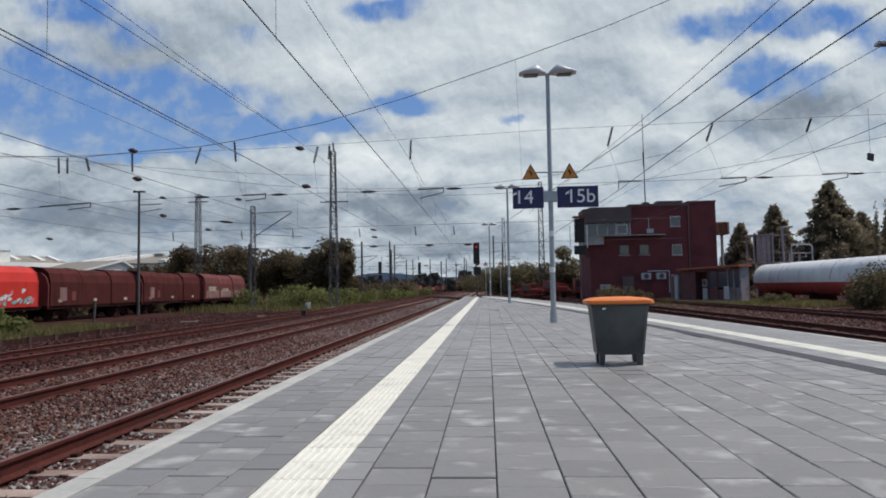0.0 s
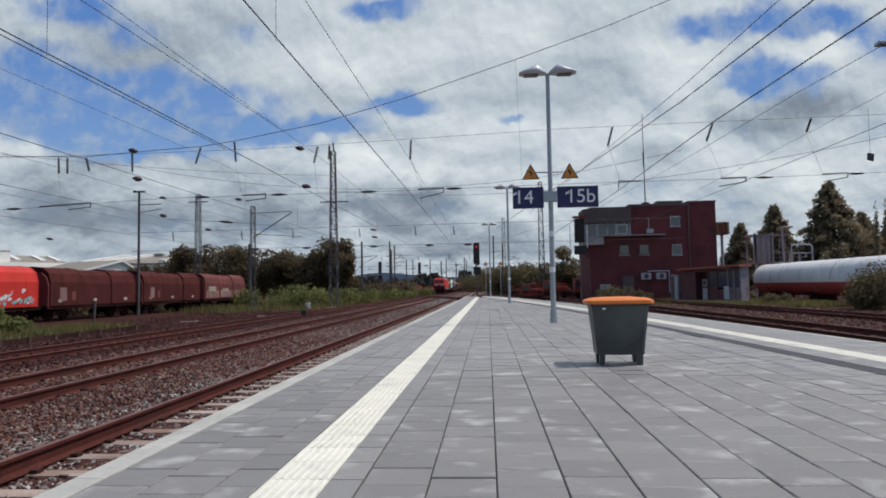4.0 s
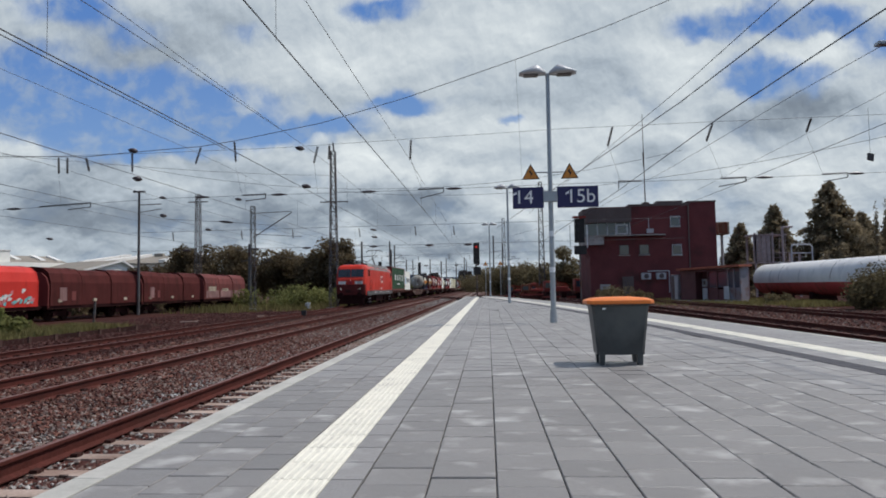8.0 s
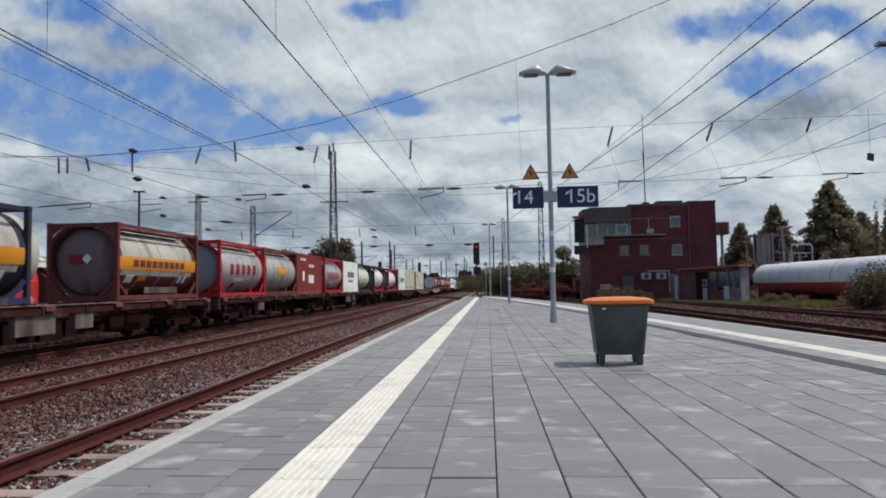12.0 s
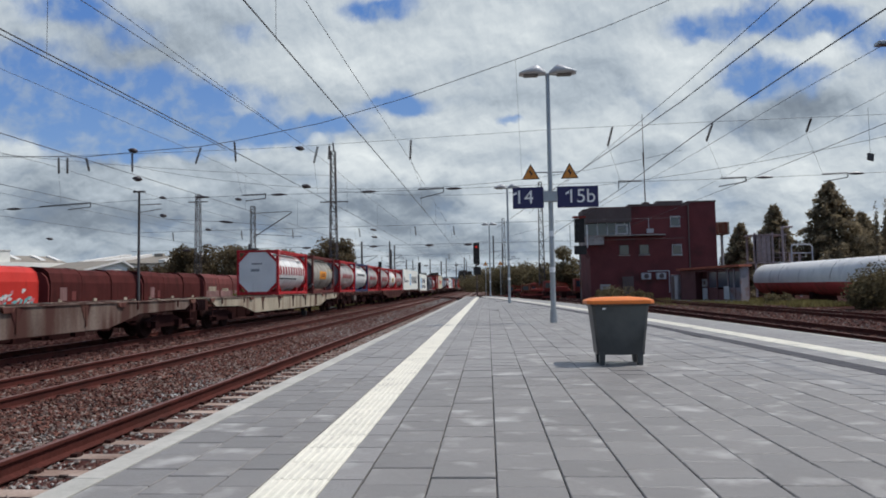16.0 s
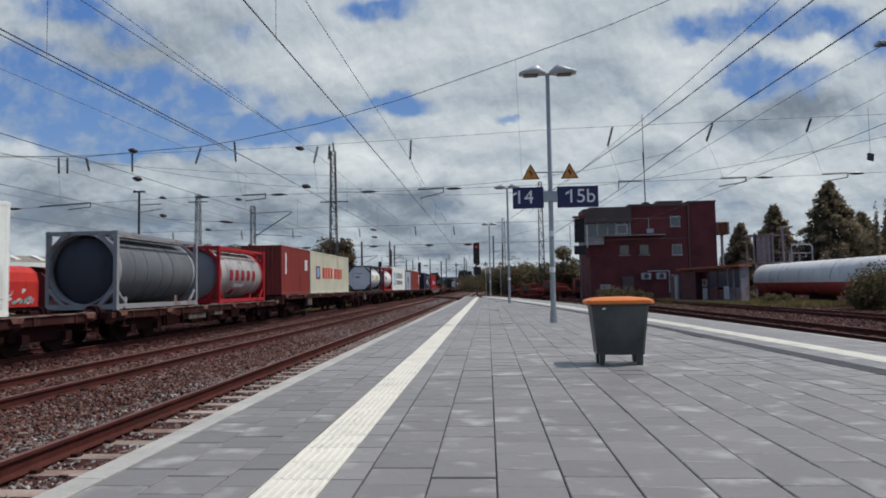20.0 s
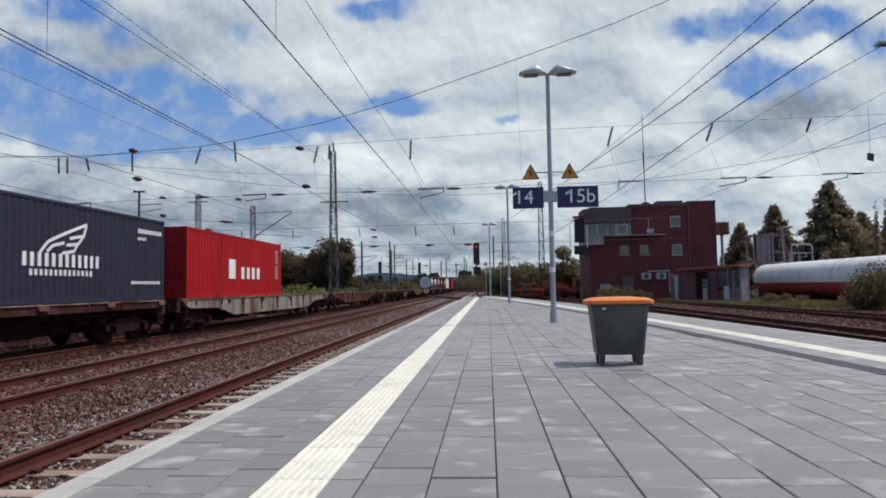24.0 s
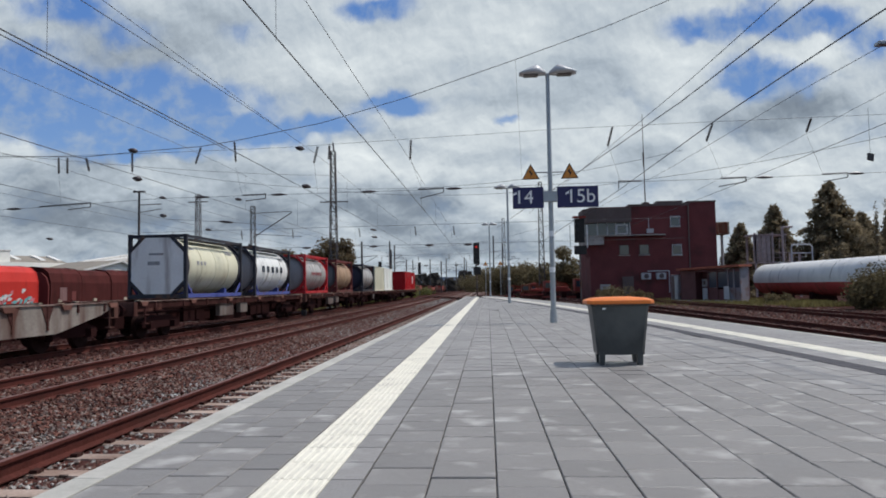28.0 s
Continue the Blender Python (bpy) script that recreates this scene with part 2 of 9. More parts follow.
m_lampshade = material("lamp_housing", (0.48, 0.49, 0.50), 0.5, 0.2, var=0.06, bump=0.03)
m_binbody = material("grit_bin_plastic", (0.030, 0.034, 0.036), 0.38, spec=0.6, var=0.12, scale=4, bump=0.08, stain=(0.09, 0.095, 0.09), amount=0.14)
m_binlid = material("orange_plastic", (0.78, 0.20, 0.03), 0.45, var=0.08, scale=5, bump=0.08)

# ---- the setting ----
TILE = 0.291
LEFT_EDGE = -1.873
RAIL_Z, RAIL3_Z = -0.60, -0.82


def right_edge(y):
    return 5.5 - 0.02 * y - 0.0012 * y * y


def track_x(k, y):
    """The middle of track k at y."""
    if k == 1:
        return -3.49
    if k == 2:
        return -7.52
    if k == 3:
        return -13.22 + 0.0043 * (y - 20)
    if k == 4:
        return right_edge(y) + 1.75
    if k == 5:
        return 10.45 - 0.0007 * max(0, y - 15) ** 2
    if k == 7:
        return 16.0 - 0.0009 * max(0, y - 25) ** 2
    if k == 6:
        return -33.5 + 0.02 * (y - 60)
    return -20.5 + 0.012 * (y - 20)


def ground_z(x, y):
    base = -1.05 + 0.06 * noise.noise((x * 0.2, y * 0.2, 3.0))
    if -5.7 < x < right_edge(max(min(y, 60), -20)) + 14.5 and y < 130:
        base = max(base, -0.80)
    if -9.8 < x <= -5.7:
        base = -0.80
    if -16 < x <= -9.8:
        base = -1.04
    if x <= -16:
        base = -1.25 + 0.08 * noise.noise((x * 0.13, y * 0.13, 8.0))
    return base


# the ground, one sheet out to the horizon
xs = sorted(set([-2600, -1500, -800, -400, -220, -130, -80] + [-60 + 1.5 * k for k in range(80)] + [62, 75, 95, 130, 200, 350, 700, 1400, 2600]))
ys = sorted(set([-1500, -500, -150, -60, -30] + [-20 + 2 * k for k in range(80)] + [145, 155, 170, 190, 220, 260, 320, 420, 600, 900, 1500, 2600]))
gv = [(x, y, ground_z(x, y)) for y in ys for x in xs]
nx = len(xs)
gf = [(j * nx + i, j * nx + i + 1, (j + 1) * nx + i + 1, (j + 1) * nx + i) for j in range(len(ys) - 1) for i in range(nx - 1)]
ground = tagged(from_lists("ground", gv, gf, m_ground, smooth=True), "brown trackside earth with weeds and gravel", "ground", kind="structure")

# sky backdrop with broken clouds; places in the sky are given in hundredths of a slope from the horizon point ahead
def cloud_material():
    ma = bpy.data.materials.new("cloudy_sky")
    ma.use_nodes = True
    nd, lk = ma.node_tree.nodes, ma.node_tree.links
    nd.remove(nd["Principled BSDF"])
    em = nd.new("ShaderNodeEmission")
    lk.new(em.outputs[0], nd["Material Output"].inputs["Surface"])
    tc = nd.new("ShaderNodeTexCoord")

    def put(sock, v):
        if isinstance(v, (int, float, tuple)):
            sock.default_value = v
        else:
            lk.new(v, sock)

    def vec(op, a, b=None, out=0):
        k = nd.new("ShaderNodeVectorMath")
        k.operation = op
        put(k.inputs[0], a)
        if b is not None:
            put(k.inputs["Scale"] if op == "SCALE" else k.inputs[1], b)
        return k.outputs["Value" if op in ("DOT_PRODUCT", "LENGTH") else "Vector"]

    def num(op, a, b=0.0):
        k = nd.new("ShaderNodeMath")
        k.operation = op
        put(k.inputs[0], a)
        put(k.inputs[1], b)
        return k.outputs[0]

    def step(v, lo, hi, a=0.0, b=1.0):
        k = nd.new("ShaderNodeMapRange")
        k.interpolation_type = "SMOOTHSTEP"
        put(k.inputs["Value"], v)
        for n_, q in (("From Min", lo), ("From Max", hi), ("To Min", a), ("To Max", b)):
            k.inputs[n_].default_value = q
        return k.outputs[0]

    def fbm(v, s, detail, rough=0.55):
        k = nd.new("ShaderNodeTexNoise")
        k.inputs["Scale"].default_value, k.inputs["Detail"].default_value, k.inputs["Roughness"].default_value = s, detail, rough
        lk.new(v, k.inputs["Vector"])
        return k

    fwd = Vector((-math.sin(YAW) * math.cos(PITCH), math.cos(YAW) * math.cos(PITCH), math.sin(PITCH)))
    q = look((0, 0, 0), fwd, ROLL).to_3x3()
    right, up = q @ Vector((1, 0, 0)), q @ Vector((0, 1, 0))
    pos = tc.outputs["Object"]
    depth = num("MAXIMUM", vec("DOT_PRODUCT", pos, tuple(fwd)), 50.0)
    cx = num("MULTIPLY", num("DIVIDE", vec("DOT_PRODUCT", pos, tuple(right)), depth), 11.98)
    cy = num("MULTIPLY", num("DIVIDE", vec("DOT_PRODUCT", pos, tuple(up)), depth), -11.98)
    co = nd.new("ShaderNodeCombineXYZ")
    lk.new(num("ADD", cx, 7.84), co.inputs[0])
    lk.new(num("ADD", cy, 4.41), co.inputs[1])
    p = co.outputs[0]
    w1 = vec("SUBTRACT", fbm(p, 0.7, 3).outputs["Color"], (0.5, 0.5, 0.5))
    w2 = vec("SUBTRACT", fbm(p, 2.6, 4).outputs["Color"], (0.5, 0.5, 0.5))
    pw = vec("ADD", vec("ADD", p, vec("SCALE", w1, 0.85)), vec("SCALE", w2, 0.32))
    flat = nd.new("ShaderNodeVectorMath")
    flat.operation = "MULTIPLY"
    lk.new(pw, flat.inputs[0])
    flat.inputs[1].default_value = (1, 1, 0)
    pw = flat.outputs[0]

    def mass(items):
        """The sum of soft ellipses (x, y, half width, half height, weight)."""
        total = None
        for x, y, rx, ry, wt in items:
            d = vec("LENGTH", vec("MULTIPLY", vec("SUBTRACT", pw, (x, y, 0.0)), (1 / rx, 1 / ry, 0.0)))
            v = step(d, 0.15, 1.25, wt, 0.0)
            total = v if total is None else num("ADD", total, v)
        return total

    gaps = mass([(1.3, 0.1, 1.3, 0.4, 0.75), (2.3, 0.55, 0.9, 0.35, 0.55), (0.7, 2.1, 1.8, 0.9, 0.75), (2.6, 2.35, 1.6, 0.65, 0.95), (1.0, 1.7, 2.4, 0.6, 0.85), (3.6, 2.35, 1.4, 0.45, 0.9), (5.3, 2.25, 1.5, 0.35, 0.9), (7.0, 1.85, 0.9, 0.28, 0.9), (4.5, 0.65, 0.6, 0.35, 0.45), (6.6, 0.1, 0.9, 0.35, 0.95), (9.05, 2.15, 0.35, 0.14, 0.8),
                 (13.6, 1.35, 1.3, 0.5, 1.0), (12.6, 0.45, 0.9, 0.4, 0.9), (14.2, 0.35, 1.3, 0.45, 0.9), (15.3, 0.75, 0.9, 0.4, 0.6), (2.2, 2.75, 0.7, 0.25, 0.5), (0.5, 1.1, 1.3, 0.5, 0.6), (2.8, 1.5, 1.6, 0.4, 0.5), (4.2, 1.75, 1.3, 0.4, 0.5)])
    puffs = mass([(1.55, 2.3, 0.7, 0.35, 1.0), (0.2, 2.7, 0.7, 0.35, 0.9), (6.0, 0.9, 2.0, 0.9, 0.6), (11.9, 1.2, 1.0, 0.6, 0.8), (14.6, 0.95, 1.1, 0.35, 0.8), (3.0, 3.2, 1.5, 0.4, 0.7), (6.3, 3.0, 0.9, 0.5, 0.9), (7.4, 3.1, 0.5, 0.4, 0.8), (5.6, 2.45, 0.3, 0.2, 0.7), (12.1, 2.45, 0.7, 0.4, 0.8), (8.8, 0.5, 1.6, 0.7, 0.5), (6.2, 4.1, 0.6, 0.4, 0.7), (14.4, 3.2, 0.8, 0.4, 0.7), (9.6, 2.4, 2.0, 0.6, 0.5), (9.4, 3.4, 1.4, 0.5, 0.4), (11.4, 0.6, 1.6, 0.5, 0.4), (4.8, 1.2, 2.2, 0.5, 0.2), (13.6, 2.9, 2.0, 0.5, 0.4)])
    darks = mass([(7.0, 3.7, 1.5, 0.5, 1.0), (10.4, 1.35, 1.4, 0.7, 0.3), (14.4, 1.85, 1.1, 0.45, 1.0), (11.7, 2.65, 0.9, 0.3, 0.6), (4.6, 3.7, 1.4, 0.6, 0.7), (1.5, 3.9, 1.8, 0.4, 0.7), (9.4, 1.9, 1.4, 0.4, 0.25), (8.4, 4.3, 1.8, 0.3, 0.6), (3.0, 3.7, 0.8, 0.3, 0.5), (13.4, 2.2, 1.0, 0.3, 0.5), (10.6, 0.5, 1.4, 0.3, 0.3), (1.6, 3.2, 2.4, 0.6, 0.38), (0.6, 3.9, 1.4, 0.6, 0.45), (4.0, 3.1, 1.6, 0.5, 0.38), (1.5, 1.3, 2.6, 1.2, 0.5), (4.6, 0.6, 2.6, 0.7, 0.3), (5.6, 1.6, 1.8, 0.5, 0.25), (2.5, 0.3, 2.0, 0.6, 0.2), (2.6, 4.35, 2.2, 0.5, 0.45), (13.0, 3.9, 1.2, 0.3, 0.3), (1.0, 3.0, 2.4, 0.8, 0.22), (5.0, 4.2, 2.4, 0.6, 0.3), (7.5, 4.5, 2.2, 0.5, 0.3), (2.6, 2.6, 2.0, 0.5, 0.2)])
    parts = nd.new("ShaderNodeSeparateXYZ")
    calm = vec("ADD", vec("ADD", p, vec("SCALE", w1, 0.45)), vec("SCALE", w2, 0.16))
    lk.new(calm, parts.inputs[0])
    rise = num("MAXIMUM", num("SUBTRACT", 6.9, parts.outputs[1]), 1.2)

    def layer(dx, dy):
        """The place in the layers of cloud, which crowd together towards the horizon."""
        k = nd.new("ShaderNodeCombineXYZ")
        lk.new(num("MULTIPLY", num("ADD", parts.outputs[0], dx), 0.95), k.inputs[0])
        lk.new(num("MULTIPLY", num("LOGARITHM", num("SUBTRACT", rise, dy), 2.71828), -5.2), k.inputs[1])
        return k.outputs[0]

    here, sunward = layer(0.0, 0.0), layer(0.05, -0.13)
    near_sun = layer(0.02, -0.05)
    texture = fbm(here, 0.85, 8, 0.52).outputs["Fac"]
    relief = num("SUBTRACT", texture, fbm(sunward, 0.85, 8, 0.52).outputs["Fac"])
    fine = fbm(here, 4.2, 7, 0.6).outputs["Fac"]
    fine_relief = num("SUBTRACT", fine, fbm(near_sun, 4.2, 7, 0.6).outputs["Fac"])
    cover = num("SUBTRACT", 1.0, num("SUBTRACT", num("MULTIPLY", gaps, 1.15), num("MULTIPLY", puffs, 0.55)))
    cover = num("ADD", cover, num("MULTIPLY", num("SUBTRACT", texture, 0.5), 1.25))
    cover = num("ADD", cover, num("MULTIPLY", num("SUBTRACT", fine, 0.5), 0.25))
    cover = step(cover, 0.12, 1.0)
    light = num("ADD", 0.675, num("MULTIPLY", puffs, 0.24))
    light = num("SUBTRACT", light, num("MULTIPLY", darks, 0.36))
    light = num("ADD", light, num("MULTIPLY", num("SUBTRACT", texture, 0.5), 0.34))
    light = num("ADD", light, num("MULTIPLY", relief, 0.75))
    light = num("ADD", light, num("MULTIPLY", fine_relief, 0.22))
    cr = nd.new("ShaderNodeValToRGB")
    for k, (ps, c) in enumerate(((0.0, (0.122, 0.148, 0.185, 1)), (0.35, (0.236, 0.286, 0.345, 1)), (0.6, (0.438, 0.505, 0.57, 1)), (1.0, (0.80, 0.855, 0.87, 1)))):
        e = cr.color_ramp.elements[k] if k < 2 else cr.color_ramp.elements.new(ps)
        e.position, e.color = ps, c
    lk.new(light, cr.inputs["Fac"])
    br = nd.new("ShaderNodeValToRGB")
    br.color_ramp.elements[0].color, br.color_ramp.elements[1].color = (0.100, 0.225, 0.54, 1), (0.22, 0.37, 0.63, 1)
    lk.new(step(cy, -4.6, 0.0), br.inputs["Fac"])
    veil = num("MULTIPLY", step(fbm(here, 1.7, 8, 0.6).outputs["Fac"], 0.42, 0.66), 0.55)
    thin = nd.new("ShaderNodeMix")
    thin.data_type = "RGBA"
    lk.new(veil, thin.inputs["Factor"])
    lk.new(br.outputs[0], thin.inputs[6])
    thin.inputs[7].default_value = (0.36, 0.44, 0.54, 1)
    mx = nd.new("ShaderNodeMix")
    mx.data_type = "RGBA"
    lk.new(cover, mx.inputs["Factor"])
    lk.new(thin.outputs[2], mx.inputs[6])
    lk.new(cr.outputs[0], mx.inputs[7])
    lk.new(mx.outputs[2], em.inputs["Color"])
    return ma


def sky_backdrop():
    R_SKY = 2400.0
    vs, fs = [], []
    na, ne = 48, 16
    for j in range(ne + 1):
        e = radians(-2 + 42 * j / ne)
        for i in range(na + 1):
            a = radians(-65 + 130 * i / na)
            vs.append((R_SKY * math.sin(a) * math.cos(e), R_SKY * math.cos(a) * math.cos(e), R_SKY * math.sin(e)))
    for j in range(ne):
        for i in range(na):
            k = j * (na + 1) + i
            fs.append((k, k + 1, k + na + 2, k + na + 1))
    ob = from_lists("sky_backdrop", vs, fs, cloud_material(), smooth=True)
    return tagged(ob, "blue summer sky with drifting white and grey clouds", "sky", kind="structure")


sky = sky_backdrop()

# the platform
P0, P1 = -6.0, 58.0
pb = bmesh.new()
rim = [(LEFT_EDGE + 0.004, P0)] + [(right_edge(y) - 0.004, y) for y in [P0 + 2 * k for k in range(33)]] + [(LEFT_EDGE + 0.004, P1)]
prism(pb, rim, "z", -1.1, -0.012)
platform = part("platform", pb, m_joint)
tagged(platform, "grey paved station platform with white tactile strips", "platform", kind="structure")


def slab_run(name, xa, xb, y0, y1, step, gap, material_, top, parent, label="", pad=0.05, single=None):
    """A row of slabs along y between two edges given as functions of y, in one mesh; those up to single are parts of their own."""
    vs, fs = [], []
    y = y0
    while y < y1 - 1e-6:
        ya, yb = y + gap / 2, min(y + step, y1) - gap / 2
        q = [(xa(ya), ya), (xb(ya), ya), (xb(yb), yb), (xa(yb), yb)]
        if single and 1.0 < yb and y < single:
            c = 0.003
            v = [(a, b, top - pad) for a, b in q] + [(a, b, top - c) for a, b in q] + [(q[0][0] + c, ya + c, top), (q[1][0] - c, ya + c, top), (q[2][0] - c, yb - c, top), (q[3][0] + c, yb - c, top)]
            f = [(8, 9, 10, 11)] + [(i + k, i + (k + 1) % 4, i + 4 + (k + 1) % 4, i + 4 + k) for i in (0, 4) for k in range(4)]
            from_lists(name, v, f, material_, parent)
            y += step
            continue
        n = len(vs)
        vs += [(px_, py_, top - pad) for px_, py_ in q] + [(px_, py_, top) for px_, py_ in q]
        fs += [(n + 4, n + 5, n + 6, n + 7), (n, n + 1, n + 5, n + 4), (n + 1, n + 2, n + 6, n + 5), (n + 2, n + 3, n + 7, n + 6), (n + 3, n, n + 4, n + 7)]
        y += step
    ob = tagged(from_lists(name + "s", vs, fs, material_, parent), kind="stuff")
    if label:
        ob["label"] = label
    return ob


def track(k, y0, y1, rail_z, sleeper_mat, seps, near, label, step=2.0):
    """Two rails on sleepers; the sleepers of the stretch near are single parts, the rest one part."""
    t = thing("track", Matrix(), label, "railway track", kind="structure")
    prof = [(-0.075, 0), (0.075, 0), (0.075, 0.012), (0.012, 0.035), (0.012, 0.125), (0.036, 0.14), (0.036, 0.168), (0.03, 0.172), (-0.03, 0.172), (-0.036, 0.168), (-0.036, 0.14), (-0.012, 0.125), (-0.012, 0.035), (-0.075, 0.012)]
    ys_ = [y0 + step * i for i in range(int((y1 - y0) / step) + 1)]
    for side in (-0.7535, 0.7535):
        vs, fs = [], []
        for y in ys_:
            vs += [(track_x(k, y) + side + a, y, rail_z - 0.172 + b) for a, b in prof]
        n = len(prof)
        for j in range(len(ys_) - 1):
            for i in range(n):
                fs.append((j * n + i, j * n + (i + 1) % n, (j + 1) * n + (i + 1) % n, (j + 1) * n + i))
        rail = from_lists("rail", vs, fs, m_rail, t)
        rail.data.materials.append(m_railtop)
        for p in rail.data.polygons:
            if p.index % n in (7,):
                p.material_index = 1
    sb = bmesh.new()
    prism(sb, [(-0.13, -0.2), (0.13, -0.2), (0.10, 0.0), (-0.10, 0.0)], "x", -1.3, 1.3)
    proto, first, rest = None, True, bmesh.new()
    if k in (1, 2, 3):
        clips = bmesh.new()
        for j in range(75):
            yc = y0 + 0.6 * (j + (12 if k < 3 else 25))
            for side in (-0.7535, 0.7535):
                for q in (-0.11, 0.11):
                    xc = track_x(k, yc) + side + q
                    box(clips, xc - 0.035, xc + 0.035, yc - 0.05, yc + 0.05, rail_z - 0.19, rail_z - (0.15 if k == 1 else 0.125))
        tagged(part("rail_fastenings", clips, m_wood, t, "dark rail clips on the sleepers"), kind="stuff")
    y = y0
    while y < y1:
        m = Matrix.Translation((track_x(k, y), y, rail_z - 0.185))
        if near[0] <= y < near[1]:
            if proto is None:
                proto = part("sleeper", sb, sleeper_mat, t)
                proto.matrix_basis = m
            else:
                shared("sleeper", proto, m, t)
        elif seps:
            x = track_x(k, y)
            box(rest, x - 1.3, x + 1.3, y - 0.12, y + 0.12, rail_z - 0.385, rail_z - 0.185)
        y += 0.6
    if seps:
        tagged(part("far_sleepers", rest, sleeper_mat, t), kind="stuff")
    return t


track(1, -6, 240, RAIL_Z, m_sleeper, True, (3, 80), "rusty rails on concrete sleepers in brown ballast")
track(2, -6, 240, RAIL_Z, m_wood, True, (4, 80), "rusty rails on dark sleepers in brown ballast")
track(3, -6, 330, RAIL3_Z, m_wood, True, (10, 80), "rusty through track on dark sleepers")
track(4, -6, 110, RAIL_Z, m_wood, True, (10, 40), "rusty platform track on dark sleepers")
track(5, -6, 110, RAIL_Z, m_wood, True, (10, 60), "rusty siding track on dark sleepers")
track(7, 4, 110, -0.62, m_wood, True, (14, 40), "rusty siding track on dark sleepers")
track(6, 10, 160, -1.2, m_wood, True, (30, 60), "overgrown siding track under parked wagons")


def bed(name, k, y0, y1, rail_z, half):
    lift = 0.03 if k in (2, 3) else 0.0
    vs, fs = [], []
    ys_ = [y0 + 1.0 * i for i in range(int(y1 - y0) + 1)]
    off = [(-half - 0.9, -0.42), (-half, -0.215), (-half * 0.4, -0.205), (0, -0.20), (half * 0.4, -0.205), (half, -0.215), (half + 0.9, -0.42)]
    for y in ys_:
        for a, b in off:
            vs.append((track_x(k, y) + a, y, rail_z + b + lift + (0.03 - 0.2 * lift) * noise.noise((a * 3, y * 0.9, k))))
    n = len(off)
    for j in range(len(ys_) - 1):
        for i in range(n - 1):
            fs.append((j * n + i, j * n + i + 1, (j + 1) * n + i + 1, (j + 1) * n + i))
    return tagged(from_lists(name, vs, fs, m_ballast_dark if k in (3, 4, 5) else m_ballast, smooth=True), "bed of brown and grey ballast", "ballast", kind="structure")


for k, rz, y1 in ((1, RAIL_Z, 240), (2, RAIL_Z, 240), (3, RAIL3_Z, 330), (4, RAIL_Z, 110), (5, RAIL_Z, 110), (6, -1.2, 160), (7, -0.62, 110)):
    bed("ballast_bed", k, -6, y1, rz, 1.7)

# ---- the goods train ----
SPEED = 27.48
TRAIN_YAW = -math.degrees(math.atan(0.0043))
FLOOR_Z = 0.56
moving = []


def ride(ob, s, z=0.0):
    """ob goes with the train; s is its place along the track at ten seconds."""
    moving.append((ob, s, z))
    return ob


def paint(name, base, rough=0.5, amount=0.15, stain=(0.16, 0.09, 0.06), var=0.08, spec=0.25):
    return material(name, base, rough, var=var, scale=0.7, bump=0.06, fine=25, stain=stain, amount=amount, stain_scale=1.6, streak=True, spec=spec)


m_traffic_red = paint("traffic_red", (0.55, 0.036, 0.019), 0.4, 0.28, (0.36, 0.028, 0.02))
m_loco_grey = paint("loco_grey", (0.115, 0.112, 0.112), 0.5, 0.25, (0.10, 0.085, 0.08))
m_loco_roof = paint("loco_roof_grey", (0.24, 0.235, 0.225), 0.6, 0.25, (0.14, 0.11, 0.10))
m_loco_under = paint("running_gear_grime", (0.026, 0.0095, 0.0095), 0.9, 0.2, (0.042, 0.015, 0.013), spec=0.06)
m_frontshade = paint("front_shade", (0.105, 0.015, 0.014), 0.7, 0.5, (0.045, 0.012, 0.011))
m_loco_white = paint("loco_light_panel", (0.62, 0.60, 0.58), 0.5, 0.1)
m_screen = glass("cab_glass", (0.02, 0.022, 0.026))
m_headlamp = glow("headlamp", (1.0, 0.95, 0.85), 0.45)
m_green = paint("container_green", (0.034, 0.078, 0.042), 0.5, 0.14, (0.026, 0.055, 0.033))
m_reefer = paint("reefer_white", (0.89, 0.90, 0.83), 0.45, 0.14, (0.52, 0.50, 0.43))
m_cream = material("cream_weathered", (0.64, 0.615, 0.47), 0.55, var=0.10, scale=0.5, bump=0.06, fine=25, stain=(0.50, 0.36, 0.20), amount=0.10, stain_scale=1.7, streak=True, spec=0.25)
m_yellowed = material("yellowed_cream", (0.66, 0.63, 0.45), 0.55, var=0.10, scale=0.9, bump=0.06, fine=25, stain=(0.47, 0.36, 0.20), amount=0.16, stain_scale=2.2, streak=True, spec=0.25)
m_rustpatch = material("rust_patch", (0.23, 0.135, 0.075), 0.9, var=0.35, scale=2.5, bump=0.2, stain=(0.12, 0.06, 0.035), amount=0.4, stain_scale=5.0, spec=0.1)
m_oxide = paint("oxide_red", (0.26, 0.045, 0.035), 0.55, 0.15, (0.16, 0.04, 0.03))
m_brightred = paint("container_red", (0.37, 0.010, 0.014), 0.45, 0.10, (0.27, 0.008, 0.010), spec=0.15)
m_navy = paint("container_navy", (0.027, 0.027, 0.047), 0.5, 0.1, (0.020, 0.020, 0.034))
m_bluegrey = paint("container_blue_grey", (0.42, 0.47, 0.52), 0.5, 0.15)
m_framered = paint("frame_red", (0.44, 0.022, 0.028), 0.5, 0.16, (0.22, 0.02, 0.025))
m_framebrown = paint("frame_brown", (0.15, 0.036, 0.033), 0.6, 0.2)
m_framedark = paint("frame_dark", (0.035, 0.035, 0.045), 0.6, 0.15)
m_frameblue = paint("frame_blue", (0.025, 0.035, 0.11), 0.5, 0.15)
m_bluerail = paint("rail_blue", (0.075, 0.095, 0.30), 0.5, 0.15)
